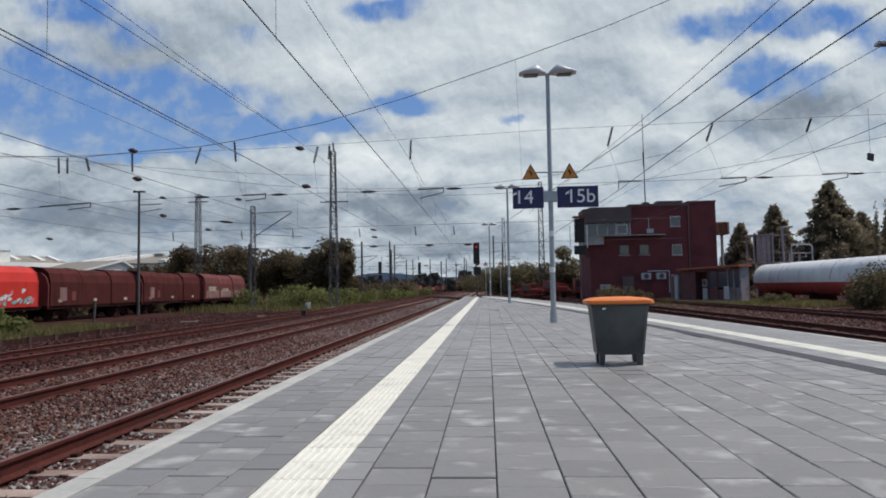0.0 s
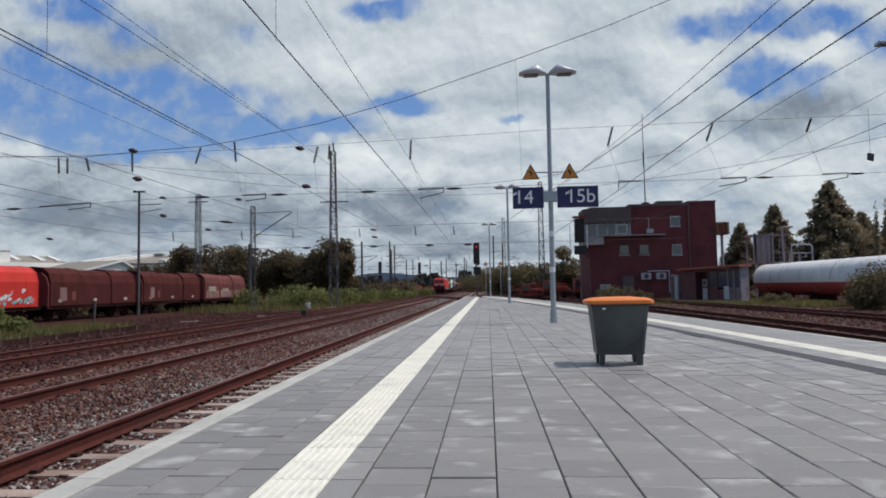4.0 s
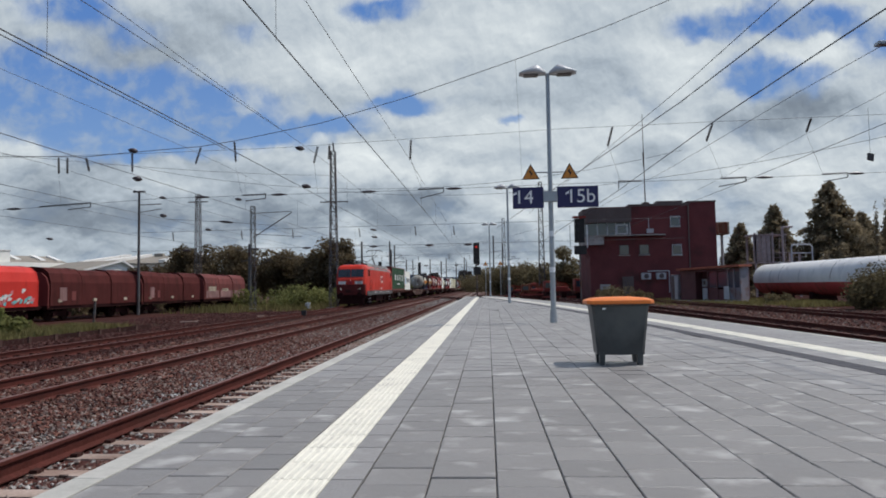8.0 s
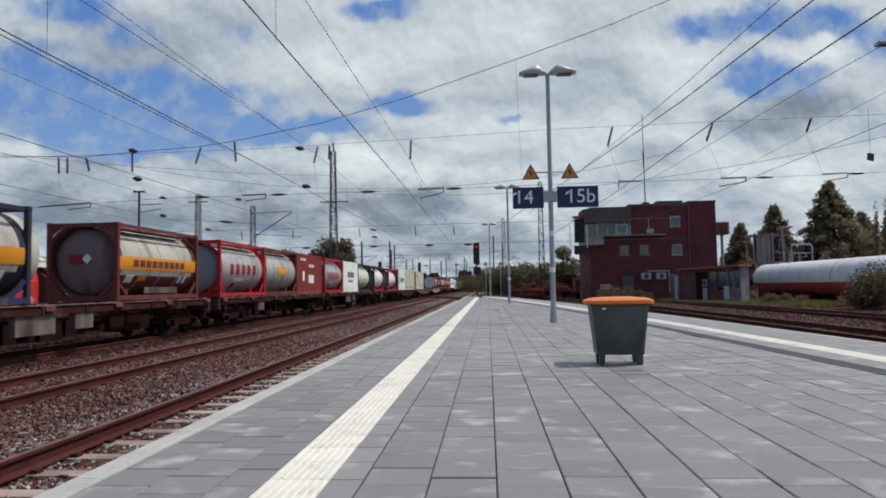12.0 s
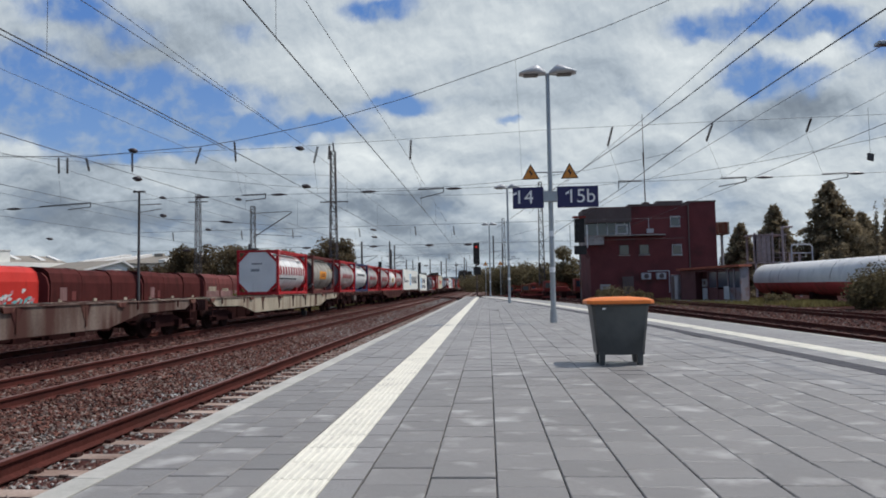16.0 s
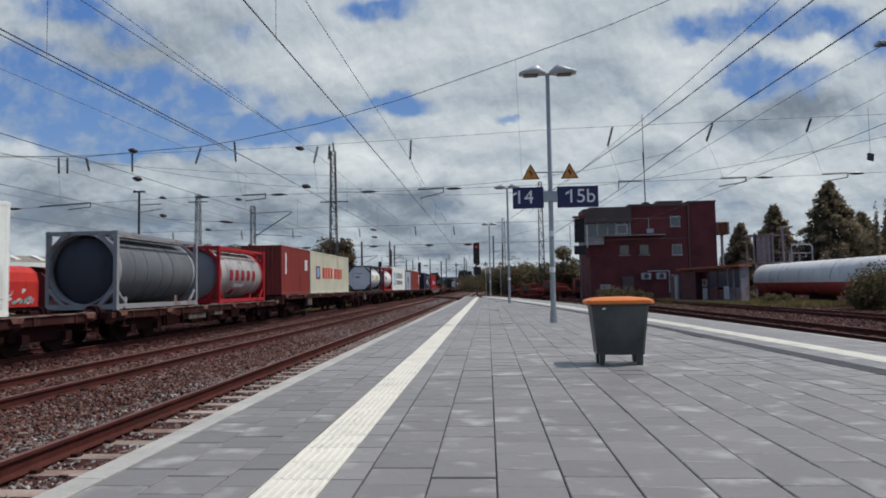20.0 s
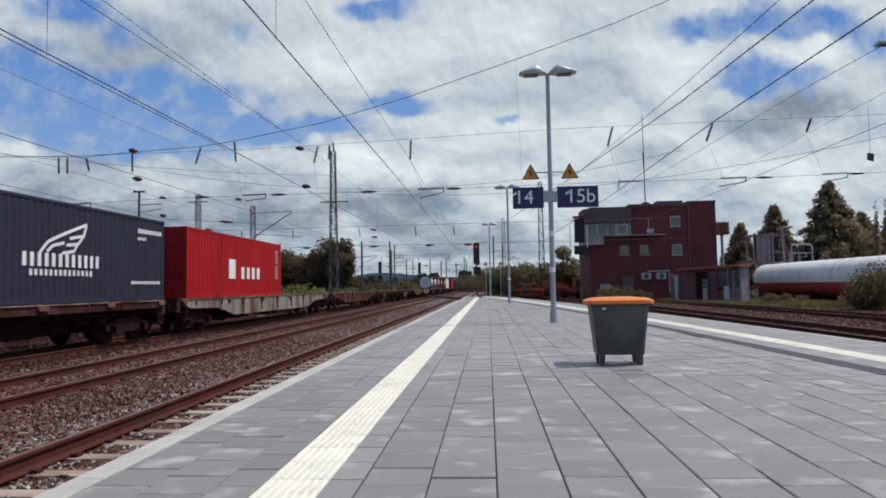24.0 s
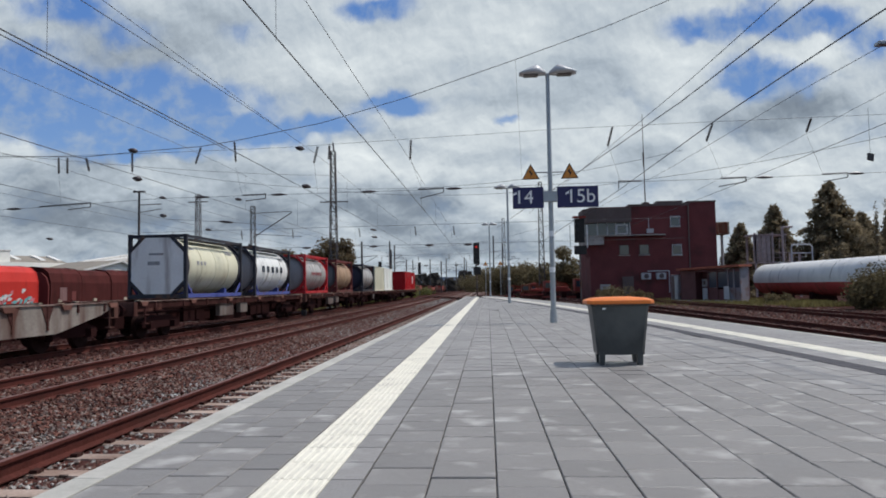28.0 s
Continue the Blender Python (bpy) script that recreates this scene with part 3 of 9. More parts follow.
m_framegrey = paint("frame_grey", (0.30, 0.30, 0.31), 0.55, 0.2)
m_shell = material("tank_steel", (0.50, 0.475, 0.45), 0.42, 0.4, var=0.1, scale=0.8, bump=0.05, stain=(0.26, 0.23, 0.21), amount=0.25, stain_scale=1.4, streak=True)
m_shellwhite = paint("tank_white", (0.80, 0.80, 0.77), 0.4, 0.14, (0.45, 0.43, 0.40))
m_shellcream = paint("tank_cream", (0.70, 0.67, 0.50), 0.4, 0.18, (0.50, 0.44, 0.30))
m_shellgrey = paint("tank_grey", (0.135, 0.142, 0.15), 0.45, 0.22, (0.09, 0.09, 0.095))
m_shelltan = paint("tank_tan", (0.38, 0.25, 0.16), 0.5, 0.2)
m_shelloff = paint("tank_off_white", (0.50, 0.47, 0.39), 0.4, 0.35, (0.27, 0.23, 0.19))
m_shelldull = paint("tank_dull_beige", (0.37, 0.345, 0.295), 0.42, 0.4, (0.20, 0.17, 0.15), 0.14)
m_plate = paint("end_plate_grey", (0.80, 0.78, 0.76), 0.5, 0.2, (0.36, 0.30, 0.28))
m_dish = paint("dish_grey", (0.30, 0.29, 0.30), 0.45, 0.2, (0.18, 0.16, 0.16))
m_dishbrown = paint("dish_brown", (0.19, 0.135, 0.135), 0.5, 0.35, (0.12, 0.07, 0.068))
m_tankdark = paint("tank_dark_tone", (0.050, 0.053, 0.068), 0.5, 0.3, (0.03, 0.028, 0.034))
m_orange = paint("band_orange", (0.70, 0.27, 0.02), 0.5, 0.1, (0.574, 0.221, 0.016))
m_yellowmark = paint("mark_yellow", (0.72, 0.48, 0.03), 0.5, 0.1, (0.590, 0.394, 0.025))
m_markred = paint("mark_red", (0.31, 0.018, 0.030), 0.5, 0.1, (0.25, 0.015, 0.025))
m_markorange = paint("mark_vermilion", (0.58, 0.045, 0.025), 0.5, 0.1, (0.476, 0.037, 0.021))
m_markdark = paint("mark_dark", (0.03, 0.035, 0.05), 0.5, 0.1, (0.025, 0.029, 0.041))
m_markblue = paint("mark_light_blue", (0.17, 0.46, 0.74), 0.5, 0.1, (0.139, 0.377, 0.607))
m_markwhite = paint("mark_white", (0.78, 0.78, 0.76), 0.5, 0.1, (0.640, 0.640, 0.623))
m_wagon = paint("wagon_brown", (0.066, 0.025, 0.022), 0.85, 0.35, (0.14, 0.07, 0.055), 0.25, spec=0.1)
m_wagonpale = paint("wagon_pale", (0.43, 0.37, 0.28), 0.8, 0.36, (0.13, 0.07, 0.055), 0.2, spec=0.12)
m_wagongrey = paint("wagon_grey_beam", (0.27, 0.235, 0.205), 0.8, 0.55, (0.11, 0.055, 0.045), 0.22, spec=0.12)
m_wagonworn = paint("wagon_worn", (0.20, 0.155, 0.13), 0.85, 0.75, (0.085, 0.042, 0.035), 0.3, spec=0.1)
m_flange = paint("worn_flange", (0.235, 0.165, 0.14), 0.8, 0.5, (0.07, 0.03, 0.025), 0.3, spec=0.1)
m_bracket = paint("rusty_bracket", (0.20, 0.095, 0.075), 0.85, 0.35, (0.09, 0.035, 0.03), 0.3, spec=0.1)
m_beam = paint("wagon_beam", (0.045, 0.016, 0.014), 0.85, 0.3, (0.09, 0.042, 0.034), 0.25, spec=0.08)
m_machinery = paint("machinery_end", (0.085, 0.058, 0.056), 0.6, 0.3, (0.05, 0.03, 0.03))
m_boxpale = paint("equipment_box", (0.19, 0.155, 0.135), 0.8, 0.55, (0.08, 0.045, 0.04))
m_wheel = material("wheel_steel", (0.026, 0.012, 0.011), 0.9, 0.0, spec=0.1, var=0.2, scale=4, bump=0.1)


def plate(name, parent, mat, y0, y1, z0, z1, x=1.2085, t=0.004, label=""):
    return part(name, boxm(x, x + t, y0, y1, z0, z1), mat, parent, label)


def blocks(name, parent, mat, y0, y1, z0, z1, n, x=1.2085, gap=0.28, label="", cut=None):
    """A word as a row of plain bars, one for each character."""
    bm = bmesh.new()
    w = (y1 - y0) / n
    for k in range(n):
        a, b = y0 + w * k + w * gap / 2, y0 + w * (k + 1) - w * gap / 2
        box(bm, x, x + 0.004, a, b, z0, z1)
    return part(name, bm, mat, parent, label or "row of plain bars in place of a word")


def rust_patches(parent, seed, spots):
    """Ragged spots of rust on a container wall: (y, z, half width, half height, how many) each."""
    rg = random.Random(seed)
    k = 0
    for y, z, w, h, n in spots:
        for _ in range(n):
            cy, cz, q = y + rg.gauss(0, w * 0.6), z + rg.gauss(0, h * 0.6), rg.uniform(0.25, 0.6)
            pts = []
            for j in range(11):
                a, rr = 2 * math.pi * j / 11, rg.uniform(0.45, 1.15)
                pts.append((cy + w * q * rr * math.cos(a), max(0.18, min(2.6, cz + h * q * 1.4 * rr * math.sin(a)))))
            part("rust_spot", prism(bmesh.new(), pts, "x", 1.2068, 1.2078 + 0.0003 * k), m_rustpatch, parent, "ragged spot of brown rust")
            k += 1


def star(parent, y, z, r, mat, x=1.2128):
    bm = bmesh.new()
    pts = []
    for k in range(14):
        rr = r if k % 2 == 0 else r * 0.34
        a = math.pi / 2 + k * math.pi / 7
        pts.append((y + rr * math.cos(a), z + rr * math.sin(a)))
    prism(bm, pts, "x", x, x + 0.003)
    return part("logo_star", bm, mat, parent, "plain white star shape")


def ribbed(bm, x, y0, y1, z0, z1, out, pitch=0.278, depth=0.036):
    """A corrugated steel wall along y."""
    n = max(1, round((y1 - y0) / pitch))
    p = (y1 - y0) / n
    prof = []
    for k in range(n):
        a = y0 + p * k
        prof += [(a, 0), (a + p * 0.26, 0), (a + p * 0.50, 1), (a + p * 0.76, 1)]
    prof.append((y1, 0))
    lo = [bm.verts.new((x - out * depth * d, a, z0)) for a, d in prof]
    hi = [bm.verts.new((x - out * depth * d, a, z1)) for a, d in prof]
    for k in range(len(prof) - 1):
        bm.faces.new((lo[k], lo[k + 1], hi[k + 1], hi[k]))
    return bm


def ribbed_end(bm, y, x0, x1, z0, z1, into, pitch=0.25, depth=0.04):
    n = round((x1 - x0) / pitch)
    p = (x1 - x0) / n
    prof = []
    for k in range(n):
        a = x0 + p * k
        prof += [(a, 0), (a + p * 0.26, 0), (a + p * 0.50, 1), (a + p * 0.76, 1)]
    prof.append((x1, 0))
    lo = [bm.verts.new((a, y + into * depth * d, z0)) for a, d in prof]
    hi = [bm.verts.new((a, y + into * depth * d, z1)) for a, d in prof]
    for k in range(len(prof) - 1):
        bm.faces.new((lo[k], lo[k + 1], hi[k + 1], hi[k]))
    return bm


def corner_castings(c, L, H, mat):
    first = None
    for x in (-1.135, 1.135):
        for y in (0.09, L - 0.09):
            for z in (0.06, H - 0.06):
                if first is None:
                    first = part("corner_casting", boxm(-0.088, 0.088, -0.092, 0.092, -0.06, 0.06, 0.012), mat, c)
                    first.matrix_basis = Matrix.Translation((x, y, z))
                else:
                    shared("corner_casting", first, Matrix.Translation((x, y, z)), c)


def box_container(L, H, mat, label, frame_mat=None, ends=None, rib=0.036, near_doors=False):
    fm, em = frame_mat or mat, ends or mat
    c = thing("shipping_container", Matrix(), label, "container", "containers on the goods train")
    w = 1.219
    part("side_wall", ribbed(bmesh.new(), w - 0.012, 0.14, L - 0.14, 0.13, H - 0.08, 1, depth=rib), mat, c)
    part("side_wall", ribbed(bmesh.new(), -w + 0.012, 0.14, L - 0.14, 0.13, H - 0.08, -1), mat, c)
    if near_doors:
        # doors in shade: black rods and gaskets and dark red bars darken them
        for s in (-1, 1):
            d = part("door", boxm(*sorted((0.02 * s, s * (w - 0.15))), 0.06, 0.12, 0.16, H - 0.13), em, c)
            part("gasket", boxm(*sorted((s * (w - 0.15), s * (w - 0.19))), 0.045, 0.06, 0.16, H - 0.13), m_black, d)
            for q in (0.3, 0.75):
                part("lock_rod", tube(bmesh.new(), (s * q, 0.03, 0.14), (s * q, 0.03, H - 0.12), 0.022, 6), m_black, d)
                part("rod_handle", bar(bmesh.new(), (s * q, 0.02, 1.05), (s * (q - 0.3), 0.02, 1.05), 0.03, 0.04), m_black, d)
            for z in (0.5, 1.1, 1.7, 2.3):
                part("door_groove", boxm(*sorted((0.06 * s, s * (w - 0.22))), 0.048, 0.06, z, z + 0.12), m_markred, d)
    else:
        part("front_wall", ribbed_end(bmesh.new(), 0.02, -w + 0.14, w - 0.14, 0.15, H - 0.12, 1), em, c)
    part("floor", boxm(-w + 0.06, w - 0.06, 0.1, L - 0.1, 0.03, 0.12), m_framedark, c)
    roof = bmesh.new()
    n = int(L / 0.3)
    for k in range(n):
        a = 0.1 + (L - 0.2) * k / n
        box(roof, -w + 0.07, w - 0.07, a, a + (L - 0.2) / n * 0.5, H - 0.045, H - 0.015)
    box(roof, -w + 0.03, w - 0.03, 0.06, L - 0.06, H - 0.06, H - 0.04)
    part("roof", roof, mat, c)
    for x in (-w + 0.075, w - 0.075):
        part("corner_post", boxm(x - 0.072, x + 0.072, 0.012, 0.15, 0.1, H - 0.1, 0.01), fm, c)
        part("corner_post", boxm(x - 0.072, x + 0.072, L - 0.15, L - 0.012, 0.1, H - 0.1, 0.01), fm, c)
    for s in (-1, 1):
        part("top_rail", boxm(min(s * (w - 0.07), s * (w - 0.004)), max(s * (w - 0.07), s * (w - 0.004)), 0.1, L - 0.1, H - 0.09, H - 0.012), fm, c)
        part("bottom_rail", boxm(min(s * (w - 0.06), s * (w - 0.004)), max(s * (w - 0.06), s * (w - 0.004)), 0.1, L - 0.1, 0.012, 0.16), fm, c)
    part("end_header", boxm(-w + 0.1, w - 0.1, 0.008, 0.09, H - 0.13, H - 0.01), fm, c)
    part("end_sill", boxm(-w + 0.1, w - 0.1, 0.008, 0.09, 0.01, 0.17), fm, c)
    for s in (-1, 1):
        d = part("door", boxm(min(0.02 * s, s * (w - 0.15)), max(0.02 * s, s * (w - 0.15)), L - 0.09, L - 0.03, 0.14, H - 0.12), em, c)
        for q in (0.35, 0.8):
            part("lock_rod", tube(bmesh.new(), (s * q, L - 0.015, 0.16), (s * q, L - 0.015, H - 0.14), 0.017, 6), m_galv, d)
    corner_castings(c, L, H, fm)
    return c


def reefer(L, H, label, dark_end=True):
    c = thing("refrigerated_container", Matrix(), label, "container", "containers on the goods train")
    w = 1.219
    side = bmesh.new()
    box(side, w - 0.05, w - 0.012, 0.14, L - 0.14, 0.15, H - 0.07)
    part("side_wall", side, m_reefer, c)
    for z in (0.24, 0.33, 0.42):
        part("side_rib", boxm(w - 0.012, w + 0.004, 0.2, L - 0.2, z, z + 0.035), m_reefer, c)
    part("side_wall", boxm(-w + 0.012, -w + 0.05, 0.14, L - 0.14, 0.15, H - 0.07), m_reefer, c)
    part("roof", boxm(-w + 0.03, w - 0.03, 0.06, L - 0.06, H - 0.07, H - 0.015), m_reefer, c)
    part("floor", boxm(-w + 0.06, w - 0.06, 0.1, L - 0.1, 0.03, 0.12), m_framedark, c)
    part("rear_wall", boxm(-w + 0.1, w - 0.1, L - 0.1, L - 0.04, 0.1, H - 0.1), m_reefer, c)
    em = m_machinery if dark_end else m_dish
    end = part("machinery_panel", boxm(-w + 0.12, w - 0.12, 0.16, 0.24, 0.12, H - 0.1), em, c)
    part("machinery_upper_panel", boxm(-w + 0.2, w - 0.2, 0.08, 0.16, H * 0.62, H - 0.22), em, end)
    # solid black blocks paint the dark of the compressor recesses
    part("compressor_recess", boxm(-0.75, -0.05, 0.1, 0.165, 0.9, H * 0.58), m_black, end)
    part("compressor_recess", boxm(0.1, 0.75, 0.1, 0.165, 0.85, H * 0.55), m_black, end)
    part("control_box", boxm(-0.2, 0.35, 0.04, 0.12, 0.95, 1.35), m_framegrey, end)
    part("bottom_grille", boxm(-0.9, 0.9, 0.08, 0.165, 0.2, 0.7), em, end)
    for x in (-w + 0.075, w - 0.075):
        part("corner_post", boxm(x - 0.072, x + 0.072, 0.012, 0.15, 0.1, H - 0.1, 0.01), m_reefer, c)
        part("corner_post", boxm(x - 0.072, x + 0.072, L - 0.15, L - 0.012, 0.1, H - 0.1, 0.01), m_reefer, c)
    for s in (-1, 1):
        part("top_rail", boxm(min(s * (w - 0.07), s * (w - 0.004)), max(s * (w - 0.07), s * (w - 0.004)), 0.1, L - 0.1, H - 0.11, H - 0.012), m_reefer, c)
        part("bottom_rail", boxm(min(s * (w - 0.06), s * (w - 0.004)), max(s * (w - 0.06), s * (w - 0.004)), 0.1, L - 0.1, 0.012, 0.17), m_reefer, c)
    part("end_header", boxm(-w + 0.1, w - 0.1, 0.012, 0.1, H - 0.13, H - 0.01), m_reefer, c)
    part("end_sill", boxm(-w + 0.1, w - 0.1, 0.012, 0.1, 0.01, 0.15), m_framegrey, c)
    corner_castings(c, L, H, m_reefer)
    return c


TANK_R, TANK_Z = 1.17, 1.33


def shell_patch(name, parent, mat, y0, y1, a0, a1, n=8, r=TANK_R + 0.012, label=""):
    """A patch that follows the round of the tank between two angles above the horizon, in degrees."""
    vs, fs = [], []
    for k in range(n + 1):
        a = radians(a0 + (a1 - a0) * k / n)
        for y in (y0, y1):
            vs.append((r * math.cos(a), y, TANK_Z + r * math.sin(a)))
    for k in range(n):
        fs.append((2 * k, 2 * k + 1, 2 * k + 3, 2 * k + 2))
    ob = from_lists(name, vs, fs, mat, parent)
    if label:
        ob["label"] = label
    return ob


def shell_blocks(name, parent, mat, y0, y1, a0, a1, n, gap=0.45, r=TANK_R + 0.018):
    vs, fs = [], []
    w = (y1 - y0) / n
    for k in range(n):
        ya, yb = y0 + w * k + w * gap / 2, y0 + w * (k + 1) - w * gap / 2
        i = len(vs)
        for j in range(4):
            a = radians(a0 + (a1 - a0) * j / 3)
            vs += [(r * math.cos(a), ya, TANK_Z + r * math.sin(a)), (r * math.cos(a), yb, TANK_Z + r * math.sin(a))]
        for j in range(3):
            fs.append((i + 2 * j, i + 2 * j + 1, i + 2 * j + 3, i + 2 * j + 2))
    ob = from_lists(name, vs, fs, mat, parent)
    ob["label"] = "row of plain bars in place of a word"
    return ob


def hoop_ring(y0, y1, r0, r1, zc, n=40):
    """An open ring round a lying tank."""
    bm = bmesh.new()
    loops = [[bm.verts.new((r * math.cos(2 * math.pi * k / n), y, zc + r * math.sin(2 * math.pi * k / n))) for k in range(n)] for y, r in ((y0, r0), (y0, r1), (y1, r1), (y1, r0))]
    for j in range(4):
        a, b = loops[j], loops[(j + 1) % 4]
        for k in range(n):
            bm.faces.new((a[k], a[(k + 1) % n], b[(k + 1) % n], b[k]))
    bmesh.ops.recalc_face_normals(bm, faces=bm.faces)
    return bm


def tank_container(frame_mat, shell_mat, label, dish_mat=None, octagon=True, lower=None, short=False, plate_mat=None, rings=(1.6, 3.03, 4.45)):
    L, H, w = 6.058, 2.591, 1.219
    c = thing("tank_container", Matrix(), label, "tank container", "tank containers on the goods train")
    e = -0.72 if short else 0.09
    prof = [(e, 0.05), (e + 0.02, 0.45), (e + 0.08, 0.8), (e + 0.2, 1.05), (e + 0.33, TANK_R)]
    prof += [(L - a, r) for a, r in prof[::-1]]
    sh = lathe(bmesh.new(), prof, 40)
    for v in sh.verts:
        v.co.z += TANK_Z
    tank = part("tank", sh, shell_mat, c, smooth=True)
    if dish_mat:
        di = lathe(bmesh.new(), [(e - 0.012, 0.04), (e + 0.008, 0.45), (e + 0.068, 0.8), (e + 0.18, 1.05), (e + 0.26, 1.13), (e + 0.31, 1.08)], 40)
        for v in di.verts:
            v.co.z += TANK_Z
        part("end_dish", di, dish_mat, tank, smooth=True)
    if plate_mat:
        for y in (0.03, L - 0.03):
            part("end_plate", prism(bmesh.new(), [(-0.55, 0.12), (0.55, 0.12), (1.1, 0.66), (1.1, 1.94), (0.55, 2.47), (-0.55, 2.47), (-1.1, 1.94), (-1.1, 0.66)], "y", y - 0.008, y + 0.008), plate_mat, c, "pale octagonal end plate")
            part("plate_writing", boxm(-0.35, 0.25, y - 0.014, y - 0.008, 1.75, 1.83), m_framegrey, c)
            part("plate_writing", boxm(-0.4, 0.1, y - 0.014, y - 0.008, 1.35, 1.5), m_framegrey, c)
    for y in rings:
        rg = lathe(bmesh.new(), [(y - 0.03, TANK_R), (y - 0.028, TANK_R + 0.014), (y + 0.028, TANK_R + 0.014), (y + 0.03, TANK_R)], 40)
        for v in rg.verts:
            v.co.z += TANK_Z
        part("cladding_band", rg, shell_mat, tank, smooth=False)
    for y in (0.075, L - 0.075):
        ends = part("end_frame", boxm(-w + 0.1, w - 0.1, y - 0.06, y + 0.06, H - 0.14, H - 0.015), frame_mat, c)
        for x in (-w + 0.07, w - 0.07):
            part("end_post", boxm(x - 0.065, x + 0.065, y - 0.07, y + 0.07, 0.1, H - 0.1), frame_mat, ends)
        part("bottom_beam", boxm(-w + 0.1, w - 0.1, y - 0.06, y + 0.06, 0.02, 0.19), frame_mat, ends)
        if octagon:
            for sx in (-1, 1):
                part("corner_brace", bar(bmesh.new(), (sx * (w - 0.1), y, H - 0.68), (sx * 0.55, y, H - 0.1), 0.15, 0.12), frame_mat, ends)
                part("corner_brace", bar(bmesh.new(), (sx * (w - 0.1), y, 0.68), (sx * 0.55, y, 0.1), 0.15, 0.12), frame_mat, ends)
        if not short or y > 1:
            o = 1 if y < 1 else -1
            sk = hoop_ring(y - o * 0.05, y + o * 0.30, TANK_R - 0.03, TANK_R + 0.008, TANK_Z)
            part("end_skirt", sk, frame_mat if octagon else m_framedark, ends, "skirt ring between the tank and its frame", smooth=False)
    lm = lower or frame_mat
    for s in (-1, 1):
        part("bottom_rail", boxm(s * (w - 0.06) - 0.05, s * (w - 0.06) + 0.05, 0.14, L - 0.14, 0.03, 0.19), lm, c)
        part("top_rail", boxm(s * (w - 0.1) - 0.04, s * (w - 0.1) + 0.04, 0.14, L - 0.14, H - 0.13, H - 0.02), frame_mat, c)
        part("spill_gutter", boxm(s * 0.7 - 0.2, s * 0.7 + 0.2, 0.7, L - 0.7, H - 0.17, H - 0.11), frame_mat, c)
        for y in (0.15, L - 0.15):
            d = 0.6 if y < 1 else -0.6
            part("side_brace", bar(bmesh.new(), (s * (w - 0.07), y, 0.62), (s * (w - 0.07), y + d * 0.85, 0.17), 0.06, 0.08), lm, c)
    wk = bmesh.new()
    for k in range(19):
        box(wk, -0.30, 0.30, 0.3 + k * 0.29, 0.3 + k * 0.29 + 0.2, H - 0.075, H - 0.055)
    box(wk, -0.33, -0.28, 0.15, L - 0.15, H - 0.1, H - 0.05)
    box(wk, 0.28, 0.33, 0.15, L - 0.15, H - 0.1, H - 0.05)
    part("walkway", wk, m_framedark, c)
    mh = tube(bmesh.new(), (0, 3.0, TANK_Z + TANK_R - 0.08), (0, 3.0, H - 0.09), 0.28, 16)
    part("manhole", mh, m_framegrey, tank)
    for y in (1.2, L - 1.2):
        part("saddle", boxm(-0.85, 0.85, y - 0.1, y + 0.1, 0.06, 0.42), lm, c)
    corner_castings(c, L, H, frame_mat)
    return c


# -- flat wagons --
def bogie(parent, y):
    b = part("bogie", boxm(-0.85, 0.85, -0.16, 0.16, 0.55, 0.85, 0.03), m_loco_under, parent)
    b.matrix_basis = Matrix.Translation((0, y, 0))
    for s in (-1, 1):
        fr = bmesh.new()
        prism(fr, [(-1.3, 0.62), (-1.3, 0.42), (-0.5, 0.36), (0.5, 0.36), (1.3, 0.42), (1.3, 0.62), (0.6, 0.80), (-0.6, 0.80)], "x", s * 1.0 - 0.06, s * 1.0 + 0.06)
        for ya in (-0.9, 0.9):
            box(fr, s * 1.12 - 0.12, s * 1.12 + 0.12, ya - 0.14, ya + 0.14, 0.34, 0.60)
        part("bogie_side_frame", fr, m_loco_under, b)
        for ya in (-0.9, 0.9):
            wh = lathe(bmesh.new(), [(-0.065, 0.36), (-0.065, 0.44), (0.0, 0.46), (0.04, 0.46), (0.045, 0.49), (0.07, 0.49), (0.075, 0.38), (0.03, 0.34), (0.03, 0.12), (-0.03, 0.12), (-0.03, 0.34)], 24, "x")
            for v in wh.verts:
                v.co.x = v.co.x * -s + s * 0.75
                v.co.y += ya
                v.co.z += 0.46
            part("wheel", wh, m_wheel, b, smooth=False)
    for ya in (-0.9, 0.9):
        part("axle", tube(bmesh.new(), (-0.8, ya, 0.46), (0.8, ya, 0.46), 0.08, 10), m_loco_under, b)
    return b


wagon_cache = {}
WAGON_DECK = 1.365


